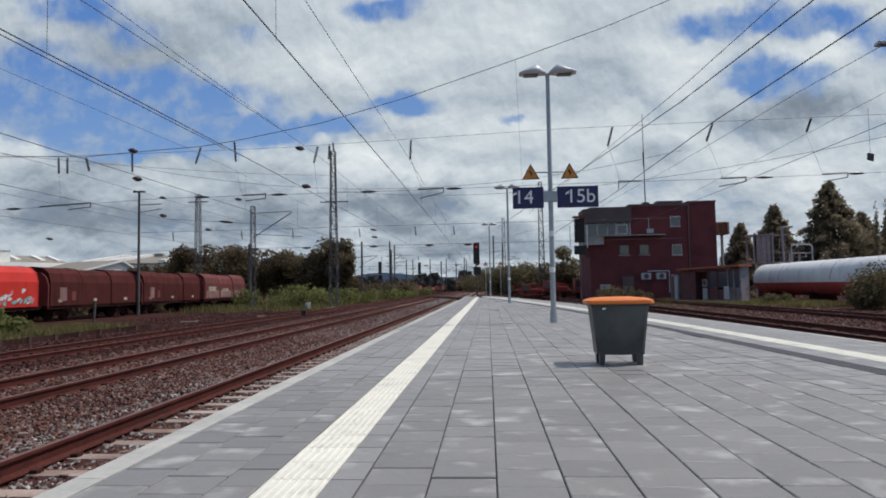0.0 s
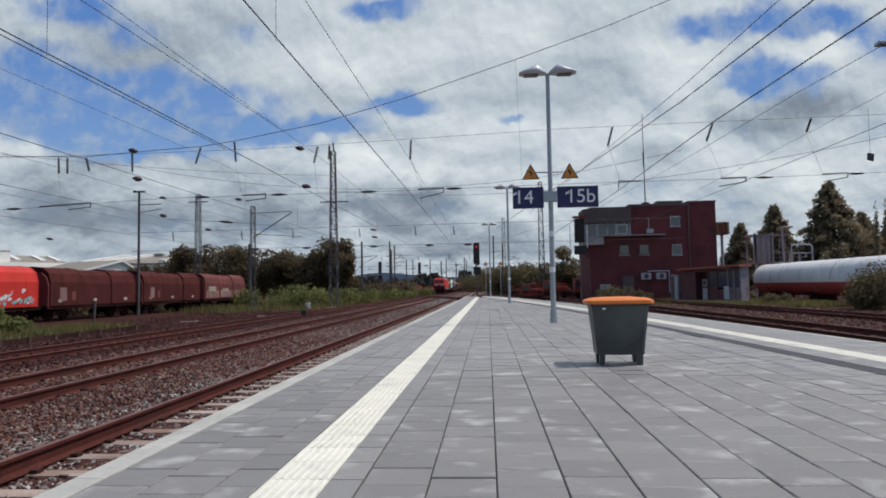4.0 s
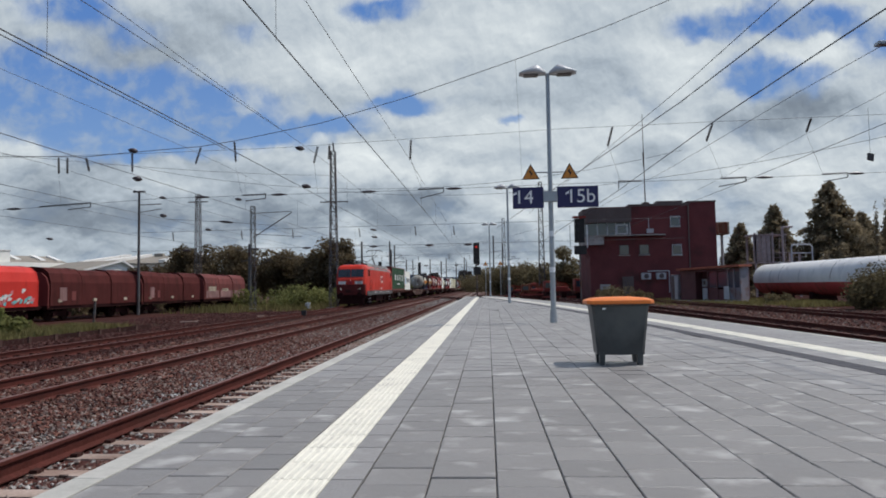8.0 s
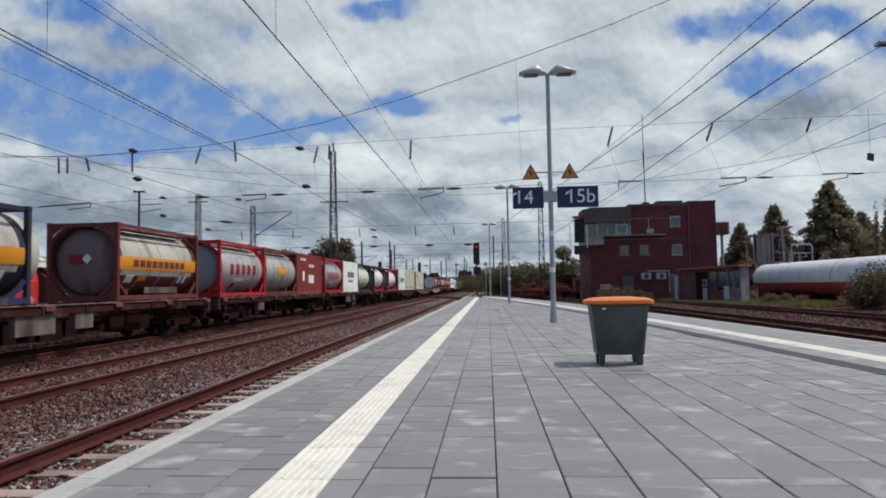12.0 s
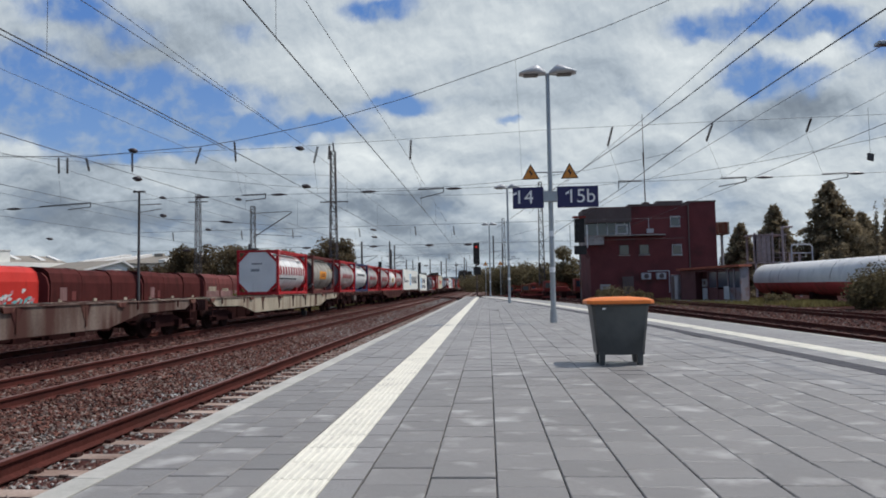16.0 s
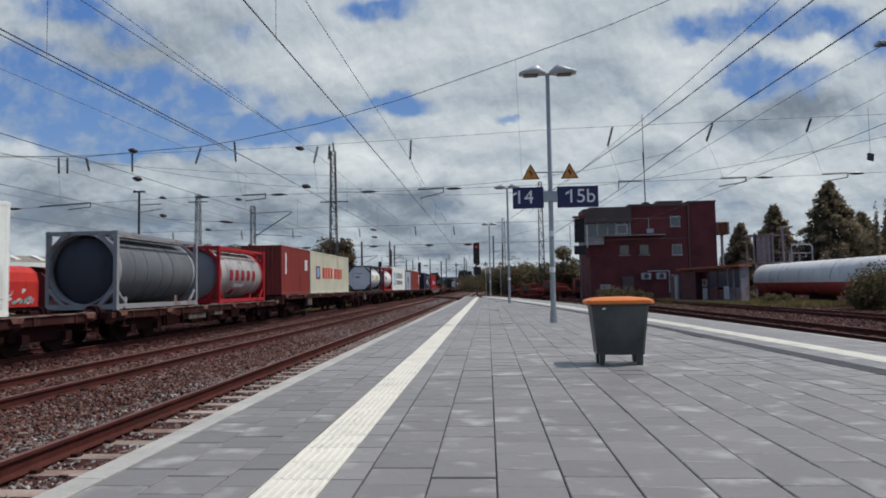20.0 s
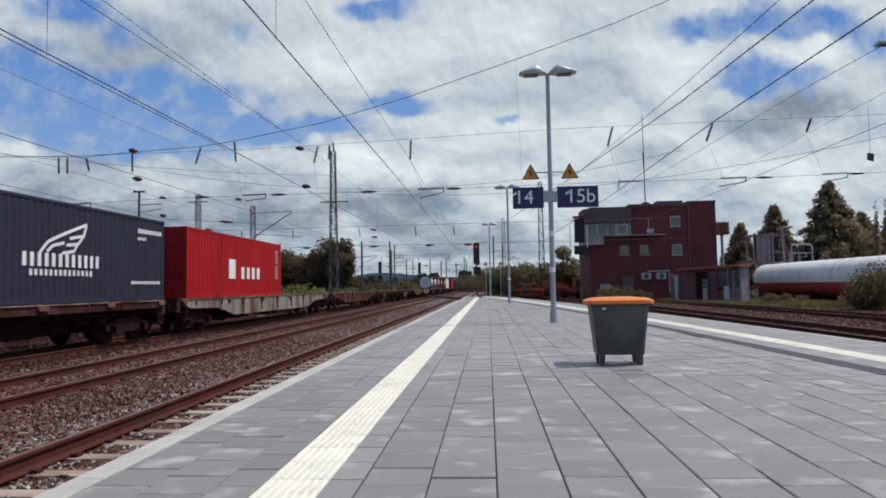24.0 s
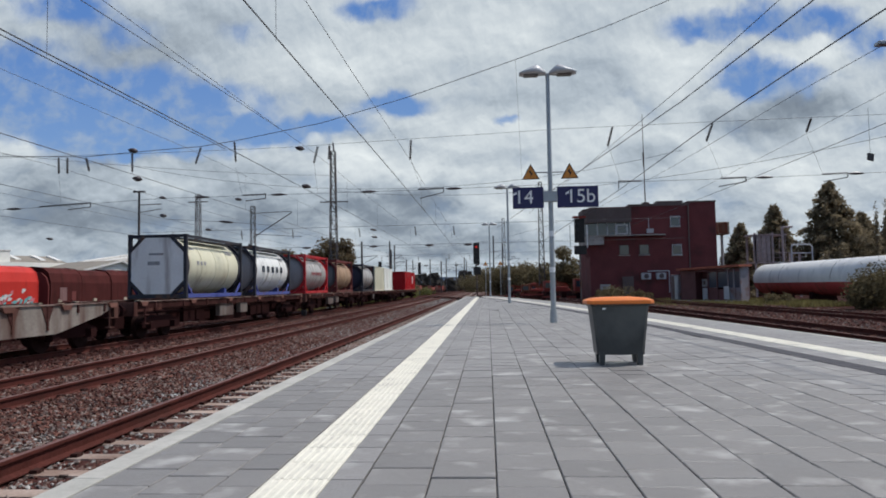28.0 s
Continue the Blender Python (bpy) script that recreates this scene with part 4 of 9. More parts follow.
def flat_wagon(s0, s1, style, boxat=0.3):
    """A container flat wagon from buffer face to buffer face."""
    key = (round(s1 - s0, 1), style, boxat)
    L = key[0]
    if key in wagon_cache:
        o = copy_thing(wagon_cache[key], Matrix())
        return ride(o, s0, RAIL3_Z)
    pale = style == "fish_pale"
    label = {"plain": "brown rusty container flat wagon with straight beams", "low": "low-floored brown container flat wagon with straight beams", "fish_pale": "flat wagon with pale weathered fish-bellied side girders", "fish_dark": "flat wagon with dark rusty fish-bellied side girders", "fish_grey": "flat wagon with dirty grey fish-bellied side girders", "fish_brown": "flat wagon with brown fish-bellied side girders", "fish_worn": "flat wagon with worn grey-brown fish-bellied side girders"}[style]
    DECK = WAGON_DECK - (0.28 if style == "low" else 0.0)
    wg = thing("flat_wagon", Matrix(), label, "wagon", "flat wagons of the goods train")
    a, b = 0.62, L - 0.62
    mat = m_wagonpale if pale else m_wagongrey if style == "fish_grey" else m_wagonworn if style == "fish_worn" else m_beam if style in ("plain", "low", "fish_dark") else m_wagon
    for s in (-1, 1):
        x0, x1 = (s * 1.24 - 0.07, s * 1.24 + 0.07)
        if style in ("plain", "low"):
            g = boxm(x0, x1, a, b, DECK - 0.27, DECK - 0.01)
        else:
            m0, m1 = a + (b - a) * 0.22, b - (b - a) * 0.22
            g = prism(bmesh.new(), [(a, DECK - 0.01), (a, DECK - 0.10), (a + 0.8, DECK - 0.38), (m0 - 1.6, DECK - 0.44), (m0 + 0.3, DECK - 0.82), (m1 - 0.3, DECK - 0.82), (m1 + 1.6, DECK - 0.44), (b - 0.8, DECK - 0.38), (b, DECK - 0.10), (b, DECK - 0.01)], "x", x0, x1)
        gi = part("side_girder", g, mat, wg)
        part("girder_flange", boxm(s * 1.26 - 0.09, s * 1.26 + 0.09, a, b, DECK - 0.035, DECK), m_flange, gi)
        n = 9
        for k in range(n):
            y = a + (b - a) * (k + 0.5) / n
            deep = 0.28 if style in ("plain", "low") or k in (0, 1, 7, 8) else 0.70
            if style != "plain" and style != "low" and 1 < k < 7:
                part("girder_gusset", prism(bmesh.new(), [(y - 0.26, DECK - 0.04), (y + 0.26, DECK - 0.04), (y + 0.05, DECK - 0.5), (y - 0.05, DECK - 0.5)], "x", *sorted((s * 1.30, s * 1.33))), m_wagon, gi)
            part("girder_rib", boxm(s * 1.315 - 0.02 * (1 if s > 0 else 1), s * 1.315 + 0.035, y - 0.035, y + 0.035, DECK - deep, DECK - 0.05), m_wagon, gi)
    part("centre_sill", boxm(-0.3, 0.3, 0.5, L - 0.5, DECK - 0.42, DECK - 0.12), m_wagon, wg)
    for k in range(8):
        y = a + 0.3 + (b - a - 0.6) * k / 7
        part("cross_member", boxm(-1.2, 1.2, y - 0.09, y + 0.09, DECK - 0.28, DECK - 0.06), m_wagon, wg)
    for k in range(6):
        y = a + 0.25 + (b - a - 0.5) * k / 5
        for s in (-1, 1):
            part("container_bracket", prism(bmesh.new(), [(y - 0.24, DECK - 0.035), (y + 0.24, DECK - 0.035), (y + 0.16, DECK - 0.17), (y - 0.16, DECK - 0.17)], "x", *sorted((s * 1.31, s * 1.38))), m_bracket, wg, "rusty container bracket on the girder")
            part("container_spigot", boxm(s * 1.14 - 0.1, s * 1.14 + 0.1, y - 0.07, y + 0.07, DECK - 0.02, DECK + 0.012), m_wagonpale, wg)
    for y in (0.5, L - 0.5):
        hs = part("headstock", boxm(-1.25, 1.25, y - 0.12, y + 0.12, 0.85, DECK - 0.05), m_wagon, wg)
        d = -1 if y < 1 else 1
        for x in (-0.875, 0.875):
            bf = tube(bmesh.new(), (x, y, 1.05), (x, y + d * 0.42, 1.05), 0.10, 12)
            tube(bf, (x, y + d * 0.42, 1.05), (x, y + d * 0.5, 1.05), 0.22, 16)
            part("buffer", bf, m_loco_under, hs)
        part("screw_coupling", boxm(-0.06, 0.06, min(y, y + d * 0.45), max(y, y + d * 0.45), 0.9, 1.0), m_loco_under, hs)
        ladder = bmesh.new()
        for z in (0.55, 0.85):
            box(ladder, 1.15, 1.32, y - d * 0.5, y - d * 0.5 + 0.3, z, z + 0.03)
        box(ladder, 1.28, 1.32, y - d * 0.5, y - d * 0.5 + 0.03, 0.55, 1.2)
        part("shunter_step", ladder, m_wagon, wg)
    yb = L * boxat
    part("equipment_box", boxm(1.05, 1.27, yb - 0.45, yb + 0.45, 0.62, 1.12, 0.02), m_boxpale, wg)
    if boxat == 0.5:
        part("equipment_box", boxm(1.05, 1.25, yb - 2.9, yb - 1.3, 0.55, 1.08, 0.02), m_boxpale, wg)
    part("brake_reservoir", tube(bmesh.new(), (0.55, L * 0.55, 0.85), (0.55, L * 0.55 + 1.3, 0.85), 0.2, 12), m_loco_under, wg)
    part("brake_rigging", boxm(-0.9, 0.9, L * 0.42, L * 0.42 + 0.5, 0.55, 0.95), m_loco_under, wg)
    for y in (2.6, L - 2.6):
        bogie(wg, y)
    # dark boxes added for the shade among gear under the floor, and a pipe
    gear = random.Random(int(L * 10))
    ya = 0.7
    while ya < L - 1.6:
        ln = gear.uniform(0.5, 1.1)
        zb = 0.62 if abs(ya - 2.6) < 1.8 or abs(ya - L + 2.6) < 2.2 else gear.uniform(0.26, 0.44)
        x0 = gear.uniform(0.25, 0.6)
        part("brake_gear", boxm(x0 - 0.9, x0, ya, ya + ln, zb, gear.uniform(0.85, 1.0)), m_loco_under, wg)
        ya += ln + gear.uniform(0.02, 0.12)
    part("brake_pipe", tube(bmesh.new(), (0.95, 0.6, 0.92), (0.95, L - 0.6, 0.92), 0.04, 6), m_loco_under, wg)
    wagon_cache[key] = wg
    return ride(wg, s0, RAIL3_Z)


for s0, s1, style, bx in ((26.4, 46.8, "plain", 0.36), (47.0, 65.5, "fish_worn", 0.6), (65.7, 84.6, "plain", 0.5), (84.7, 104.5, "plain", 0.3), (104.7, 124.5, "plain", 0.5), (124.6, 142.4, "plain", 0.3),
                          (142.5, 163.6, "fish_dark", 0.3), (163.8, 191.6, "fish_worn", 0.3), (191.8, 217.5, "fish_pale", 0.3), (217.7, 237.7, "plain", 0.3), (237.8, 257.4, "fish_brown", 0.5),
                          (257.6, 277.8, "plain", 0.3), (277.9, 295.3, "low", 0.2), (295.4, 313.0, "low", 0.5), (313.1, 334.1, "plain", 0.3), (334.3, 350.8, "plain", 0.3), (350.9, 371.4, "plain", 0.3),
                          (371.5, 391.3, "plain", 0.3), (391.5, 409.5, "plain", 0.3), (409.7, 434.6, "fish_grey", 0.3), (434.8, 455.4, "fish_brown", 0.3), (455.6, 472.5, "plain", 0.3), (472.7, 489.6, "plain", 0.5), (489.8, 503.0, "fish_worn", 0.3),
                          (503.2, 516.6, "fish_grey", 0.5), (516.8, 537.9, "plain", 0.5), (538.1, 556.8, "plain", 0.5), (556.9, 580.1, "plain", 0.3), (580.3, 603.8, "plain", 0.3)):
    flat_wagon(s0, s1, style, bx)

# -- what stands on the wagons --
F20, F40, STD, HIGH = 6.058, 12.192, 2.591, 2.896


def logo_and_word(c, rows, emblem):
    """A light blue square with a star, and rows of bars (y0, y1, z0, z1, count)."""
    e0, e1, f0, f1 = emblem
    q = 0.14 * (e1 - e0)
    corners = [(yc + q * math.cos(a), zc + q * math.sin(a)) for yc, zc, a0 in ((e1 - q, f1 - q, 0), (e0 + q, f1 - q, 90), (e0 + q, f0 + q, 180), (e1 - q, f0 + q, 270)) for a in [radians(a0 + 22.5 * j) for j in range(5)]]
    part("logo_square", prism(bmesh.new(), corners, "x", 1.2085, 1.2125), m_markblue, c, "plain light blue square emblem with round corners")
    star(c, (e0 + e1) / 2, (f0 + f1) / 2, (e1 - e0) * 0.47, m_markwhite)
    for y0, y1, z0, z1, n in rows:
        blocks("lettering", c, m_markdark, y0, y1, z0, z1, n, gap=0.34, label="dark bars in place of a word")


# brown frame; the end wall takes the same brown as painted-in shade
c = ride(box_container(F40, HIGH, m_green, "dark green corrugated container with four large white bars", m_framebrown, m_framebrown, 0.026), 27.3, FLOOR_Z)
for y in (3.1, 5.2, 7.45, 9.6):
    plate("letter_bar", c, m_markwhite, y - 0.34, y + 0.34, 1.25, 1.98, label="plain white bar in place of a letter")
plate("code_stripe", c, m_markwhite, 11.45, 11.75, 0.75, 2.15)
blocks("small_lettering", c, m_markwhite, 4.75, 7.1, 0.70, 0.88, 7)
blocks("small_lettering", c, m_markwhite, 11.0, 11.8, 2.4, 2.5, 5)
c = ride(reefer(F20, STD, "white refrigerated container with a light blue emblem"), 39.75, FLOOR_Z)
logo_and_word(c, [(1.75, 5.3, 1.05, 1.62, 6)], (0.65, 1.45, 0.88, 1.78))

T_ORANGE = [(66.8, m_framedark, m_shelloff, None, "silver tank container with an orange band in a dark frame", True), (77.0, m_framebrown, m_shelloff, m_dishbrown, "grey tank container with an orange band in a brown frame", False)]
for s, fm, sm, dm, lab, plain in T_ORANGE:
    c = ride(tank_container(fm, sm, lab, dm, octagon=not plain, lower=m_frameblue if plain else None, short=plain), s, FLOOR_Z)
    shell_patch("orange_band", c, m_orange, 0.2, 5.85, -14, 8)
    shell_blocks("lettering", c, m_framebrown, 1.0, 4.9, -9, 3, 9, gap=0.2)
    for y in (0.75, 1.0, 4.6, 5.0):
        shell_patch("hazard_placard", c, m_markwhite, y, y + 0.24, -37, -22, r=TANK_R + 0.02)
    shell_patch("hazard_placard", c, m_orange, 1.55, 2.1, -33, -23, r=TANK_R + 0.02)
    # dirt and shade of the tank's lower half, put into one dark patch
    shell_patch("lower_sheet", c, m_tankdark if plain else m_framebrown, 0.25, 5.8, -88, -24)
    if not plain:
        part("end_mark", boxm(-0.45, -0.02, 0.02, 0.085, 1.25, 1.55), m_markred, c, "plain red plate on the tank end")
        part("hazard_placard", prism(bmesh.new(), [(-0.01, 1.4), (0.15, 1.24), (0.31, 1.4), (0.15, 1.56)], "y", 0.02, 0.085), m_markwhite, c)
        part("data_plate", boxm(1.19, 1.225, 1.7, 4.1, 0.24, 0.46), m_boxpale, c, "pale data plate on the bottom rail")
        for y in (0.03, 6.03):
            for sx in (-1, 1):
                part("corner_plate", prism(bmesh.new(), [(sx * 1.1, 0.15), (sx * 0.72, 0.15), (sx * 1.1, 0.53)], "y", y - 0.012, y + 0.012), fm, c)
                part("corner_plate", prism(bmesh.new(), [(sx * 1.1, 2.45), (sx * 0.72, 2.45), (sx * 1.1, 2.07)], "y", y - 0.012, y + 0.012), fm, c)
    if plain:
        for sx in (-1, 1):
            part("post_panel", boxm(sx * 1.16 - 0.05, sx * 1.16 + 0.05, 0.01, 0.42, 0.12, 2.5), fm, c)
        for x, z, mt in ((-0.62, 1.52, m_markwhite), (0.12, 1.42, m_framebrown), (0.1, 0.82, m_markwhite), (-0.42, 0.75, m_framegrey)):
            part("hazard_placard", prism(bmesh.new(), [(x - 0.16, z), (x, z - 0.16), (x + 0.16, z), (x, z + 0.16)], "y", -0.80, -0.735), mt, c)


def word_tank(s, fm, sm, lab, mat, y0, y1, a0, a1, n, dm=None, lower=None, extra=None, octagon=True, plate_mat=None, drop=0.0):
    c = ride(tank_container(fm, sm, lab, dm, octagon, lower, plate_mat=plate_mat), s, FLOOR_Z - drop)
    shell_blocks("lettering", c, mat, y0, y1, a0, a1, n)
    if extra:
        em, ya, yb, aa, ab = extra
        shell_patch("painted_mark", c, em, ya, yb, aa, ab)
    blocks_z = ((0.7, 1.2, 34, 40), (4.4, 5.2, 30, 40))
    for ya, yb, aa, ab in blocks_z:
        shell_blocks("small_lettering", c, m_framegrey, ya, yb, aa, ab, 4)
    if lab == RED_LAB:
        shell_patch("white_plate", c, m_markwhite, 2.05, 3.3, -31, -22)
        shell_patch("dark_label", c, m_framegrey, 2.6, 3.2, 27, 33)
    return c


RED_LAB = "grey tank container with red bars in a red frame"
for s in (85.35, 104.45, 217.95, 230.4, 238.0, 250.2, 304.4):
    word_tank(s, m_framered, m_shell, RED_LAB, m_markred, 1.13, 4.85, *((-9, 8) if 200 < s < 235 else (-14, 10)), 5, m_dish, extra=(m_markred, 1.93, 2.4, -52, -36), drop=0.28 if s == 304.4 else 0.0)
c = ride(tank_container(m_framebrown, m_shell, "silver tank container with an orange mark in a brown frame", m_shellgrey), 91.42, FLOOR_Z)
shell_patch("painted_mark", c, m_orange, 2.2, 3.9, -8, 12)
shell_blocks("lettering", c, m_yellowmark, 2.3, 3.8, -4, 8, 5, r=TANK_R + 0.016)
c = ride(box_container(F20, STD, m_oxide, "red-brown short container with white marks"), 97.5, FLOOR_Z)
blocks("small_lettering", c, m_markwhite, 0.7, 2.0, 2.15, 2.3, 6)
blocks("small_lettering", c, m_markwhite, 2.6, 3.9, 1.75, 1.95, 5)
plate("white_mark", c, m_markwhite, 1.2, 1.65, 0.85, 1.45)
plate("white_mark", c, m_markwhite, 2.6, 3.9, 0.7, 1.25)
c = ride(reefer(F20, STD, "white short container with dark blue bars", False), 110.7, FLOOR_Z)
blocks("lettering", c, m_navy, 1.6, 4.4, 1.25, 1.7, 3)
blocks("small_lettering", c, m_navy, 2.0, 4.0, 0.85, 1.05, 6)
ride(tank_container(m_framedark, m_shellcream, "cream tank container in a dark frame", m_dish), 116.9, FLOOR_Z)
ride(tank_container(m_framedark, m_shellwhite, "white tank container with a red underside frame", m_dish, lower=m_framered), 125.5, FLOOR_Z)
ride(tank_container(m_framered, m_shellwhite, "pale tank container in a red frame", m_dish), 135.3, FLOOR_Z)
c = ride(reefer(F20, STD + 0.2, "white refrigerated short container, streaked, with a light blue emblem"), 144.2, FLOOR_Z)
logo_and_word(c, [(1.72, 5.3, 1.05, 1.6, 6)], (0.63, 1.44, 0.86, 1.77))
plate("rust_streak", c, m_yellowed, 2.1, 2.4, 0.2, 1.75, x=1.2045, label="brown stain running down the wall")
c = ride(box_container(F40, HIGH, m_cream, "long cream container with rust spots", m_cream, m_framebrown, 0.045), 150.25, FLOOR_Z)
plate("painted_patch", c, m_framegrey, 0.67, 1.75, 2.12, 2.42)
rust_patches(c, 5, ((6.3, 0.32, 1.0, 0.10, 9), (11.6, 0.5, 0.2, 0.35, 4), (2.2, 0.30, 0.9, 0.10, 8), (9.6, 0.30, 0.9, 0.08, 7), (9.0, 1.2, 0.15, 0.25, 3)))
c = ride(box_container(F40, HIGH, m_yellowed, "long yellowed container with rust and a red mark", m_yellowed, m_framebrown, 0.034), 164.7, FLOOR_Z)
rust_patches(c, 3, ((10.9, 0.9, 0.55, 0.7, 7), (5.6, 0.75, 0.5, 0.4, 5), (1.2, 0.8, 0.3, 0.3, 3), (8.2, 0.5, 1.2, 0.2, 5), (3.2, 1.9, 0.4, 0.2, 3)))
blocks("red_mark", c, m_markred, 0.62, 2.17, 2.08, 2.4, 4)
word_tank(202.15, m_framered, m_shellwhite, "white tank container with dark red bars in a red frame", m_markred, 0.35, 5.6, -8, 16, 10, m_shellwhite, extra=(m_markdark, 0.35, 3.9, -21, -17), plate_mat=m_plate)
c = ride(tank_container(m_framebrown, m_shelldull, "dull beige tank container with a yellow mark in a brown frame", m_shellgrey, octagon=False, rings=(1.5, 4.5)), 209.75, FLOOR_Z)
shell_patch("data_panel", c, m_framegrey, 0.35, 1.75, -50, -34)
shell_blocks("small_lettering", c, m_yellowmark, 4.6, 5.5, 16, 19, 5)
shell_blocks("small_lettering", c, m_framebrown, 4.5, 5.4, 24, 28, 4)
part("rusty_rail", boxm(1.18, 1.235, 0.2, 2.6, 0.19, 0.30), m_bracket, c)
part("hand_rail", tube(bmesh.new(), (1.2, -0.5, 0.62), (1.2, 0.1, 0.62), 0.03, 6), m_framegrey, c)
shell_patch("painted_mark", c, m_orange, 2.0, 3.8, -16, 11)
shell_blocks("lettering", c, m_framebrown, 2.3, 3.5, -9, 4, 4)
word_tank(224.1, m_frameblue, m_shellwhite, "white tank container with dark bars and dark blue underframe", m_markdark, 0.9, 5.0, 4, 16, 11, m_shellwhite, lower=m_frameblue, octagon=False)
c = ride(tank_container(m_framered, m_shellwhite, "white tank container with a yellow square in a red frame", m_dish), 244.1, FLOOR_Z)
shell_patch("yellow_square", c, m_yellowmark, 2.8, 4.05, -17, 9)
shell_patch("square_inlay", c, m_framebrown, 3.0, 3.8, -9, 3, r=TANK_R + 0.018)
shell_blocks("lettering", c, m_markdark, 0.3, 1.6, -3, 18, 3)
shell_patch("hazard_placard", c, m_orange, 0.7, 1.0, -22, -8)
c = ride(reefer(F20, HIGH, "white short container with dark blue bars and emblem"), 257.35, FLOOR_Z)
plate("logo_square", c, m_navy, 0.75, 1.5, 0.98, 1.78, label="plain dark blue emblem shape")
blocks("lettering", c, m_navy, 1.9, 5.8, 1.07, 1.38, 11, gap=0.35)
c = ride(reefer(F40, HIGH, "long white refrigerated container with a light blue emblem"), 263.4, FLOOR_Z)
logo_and_word(c, [(3.55, 10.6, 0.95, 2.0, 6)], (1.38, 3.04, 0.66, 2.34))
c = ride(reefer(F40, HIGH, "long white refrigerated container with emblem and two rows of bars"), 279.0, FLOOR_Z - 0.28)
logo_and_word(c, [(3.7, 9.6, 1.32, 2.16, 6), (3.7, 9.6, 0.45, 1.05, 7)], (1.28, 2.88, 0.45, 2.13))
ride(tank_container(m_framegrey, m_shellgrey, "plain grey tank container in a grey frame", m_tankdark, rings=(1.3, 2.1, 3.2, 4.0), lower=m_framegrey), 296.1, FLOOR_Z - 0.28)
c = ride(box_container(F20, HIGH, m_oxide, "red-brown short container with small white bars"), 313.4, FLOOR_Z)
plate("vertical_lettering", c, m_markwhite, 0.75, 0.98, 1.2, 2.45, label="white upright bar in place of writing")
blocks("small_lettering", c, m_markwhite, 4.9, 5.6, 1.5, 2.2, 2)
c = ride(box_container(F40, HIGH, m_cream, "long cream container with large red bars and an emblem", m_cream, m_framebrown), 319.7, FLOOR_Z)
plate("logo_square", c, m_markred, 1.5, 2.6, 1.0, 1.9, label="plain red emblem shape")
plate("logo_inlay", c, m_markblue, 1.75, 2.35, 1.12, 1.78, x=1.2128)
blocks("lettering", c, m_markorange, 3.2, 6.45, 1.06, 1.84, 4)
blocks("lettering", c, m_markorange, 6.85, 9.65, 1.06, 1.84, 4)
plate("yellow_label", c, m_yellowmark, 11.35, 11.7, 0.85, 1.3)
c = ride(tank_container(m_framedark, m_shellwhite, "white tank container with a yellow square in a dark frame", m_dish, plate_mat=m_plate), 342.7, FLOOR_Z)
shell_patch("yellow_square", c, m_yellowmark, 3.0, 4.3, -6, 14)
shell_blocks("lettering", c, m_framegrey, 0.8, 1.9, 2, 12, 3)
c = ride(tank_container(m_framered, m_shellwhite, "white tank container with a red mark in a red frame", m_dish), 351.2, FLOOR_Z)
shell_patch("painted_mark", c, m_markred, 0.9, 2.0, -4, 14)
c = ride(reefer(F40, HIGH, "long white refrigerated container with emblem and dark bars"), 357.4, FLOOR_Z)
logo_and_word(c, [(3.7, 9.6, 1.5, 2.2, 6), (3.7, 9.6, 0.7, 1.25, 7)], (1.3, 2.9, 0.6, 2.2))
c = ride(box_container(F20, STD, m_bluegrey, "pale blue-grey short container with a round mark"), 370.5, FLOOR_Z)
plate("white_mark", c, m_frameblue, 2.2, 3.6, 1.0, 1.8)
c = ride(box_container(F40, HIGH, m_oxide, "long red-brown container with upright white writing bars"), 376.7, FLOOR_Z)
blocks("vertical_lettering", c, m_markwhite, 10.6, 11.6, 0.9, 2.3, 2)
plate("yellow_label", c, m_yellowmark, 11.3, 11.7, 0.55, 0.95)
c = ride(box_container(F40, HIGH, m_navy, "long navy container with white wing emblem and bars"), 396.9, FLOOR_Z)
wing = bmesh.new()
for run in (((5.25, 1.40), (5.6, 1.72), (6.3, 1.98), (7.36, 2.33)), ((7.36, 2.33), (7.22, 1.98), (6.55, 1.86)), ((7.22, 1.98), (6.95, 1.72), (6.4, 1.66)), ((6.95, 1.74), (6.75, 1.50), (6.2, 1.42)), ((5.55, 1.44), (5.8, 1.62), (6.3, 1.72))):
    for (ya, za), (yb, zb) in zip(run, run[1:]):
        ln = math.hypot(yb - ya, zb - za)
        ny, nz = -(zb - za) / ln * 0.045, (yb - ya) / ln * 0.045
        prism(wing, [(ya - ny, za - nz), (yb - ny, zb - nz), (yb + ny, zb + nz), (ya + ny, za + nz)], "x", 1.2085, 1.2125)
part("wing_emblem", wing, m_markwhite, c, "plain white wing shape")
blocks("lettering", c, m_markwhite, 4.5, 8.07, 1.03, 1.40, 12, gap=0.5)
blocks("small_lettering", c, m_markwhite, 4.8, 7.7, 0.78, 0.95, 14, gap=0.5)
blocks("small_lettering", c, m_markwhite, 10.3, 12.0, 2.32, 2.47, 9)
blocks("small_lettering", c, m_markwhite, 10.3, 10.9, 2.08, 2.18, 4)
blocks("small_lettering", c, m_markwhite, 9.9, 11.9, 0.56, 0.66, 12)
part("end_lettering", boxm(-0.75, 0.6, 0.004, 0.016, 2.35, 2.5), m_markwhite, c)
c = ride(box_container(F40, HIGH, m_brightred, "long bright red container with white bars", near_doors=True), 410.95, FLOOR_Z)
plate("letter_bar", c, m_markwhite, 4.4, 5.2, 0.84, 1.75, label="plain white bar in place of a letter")
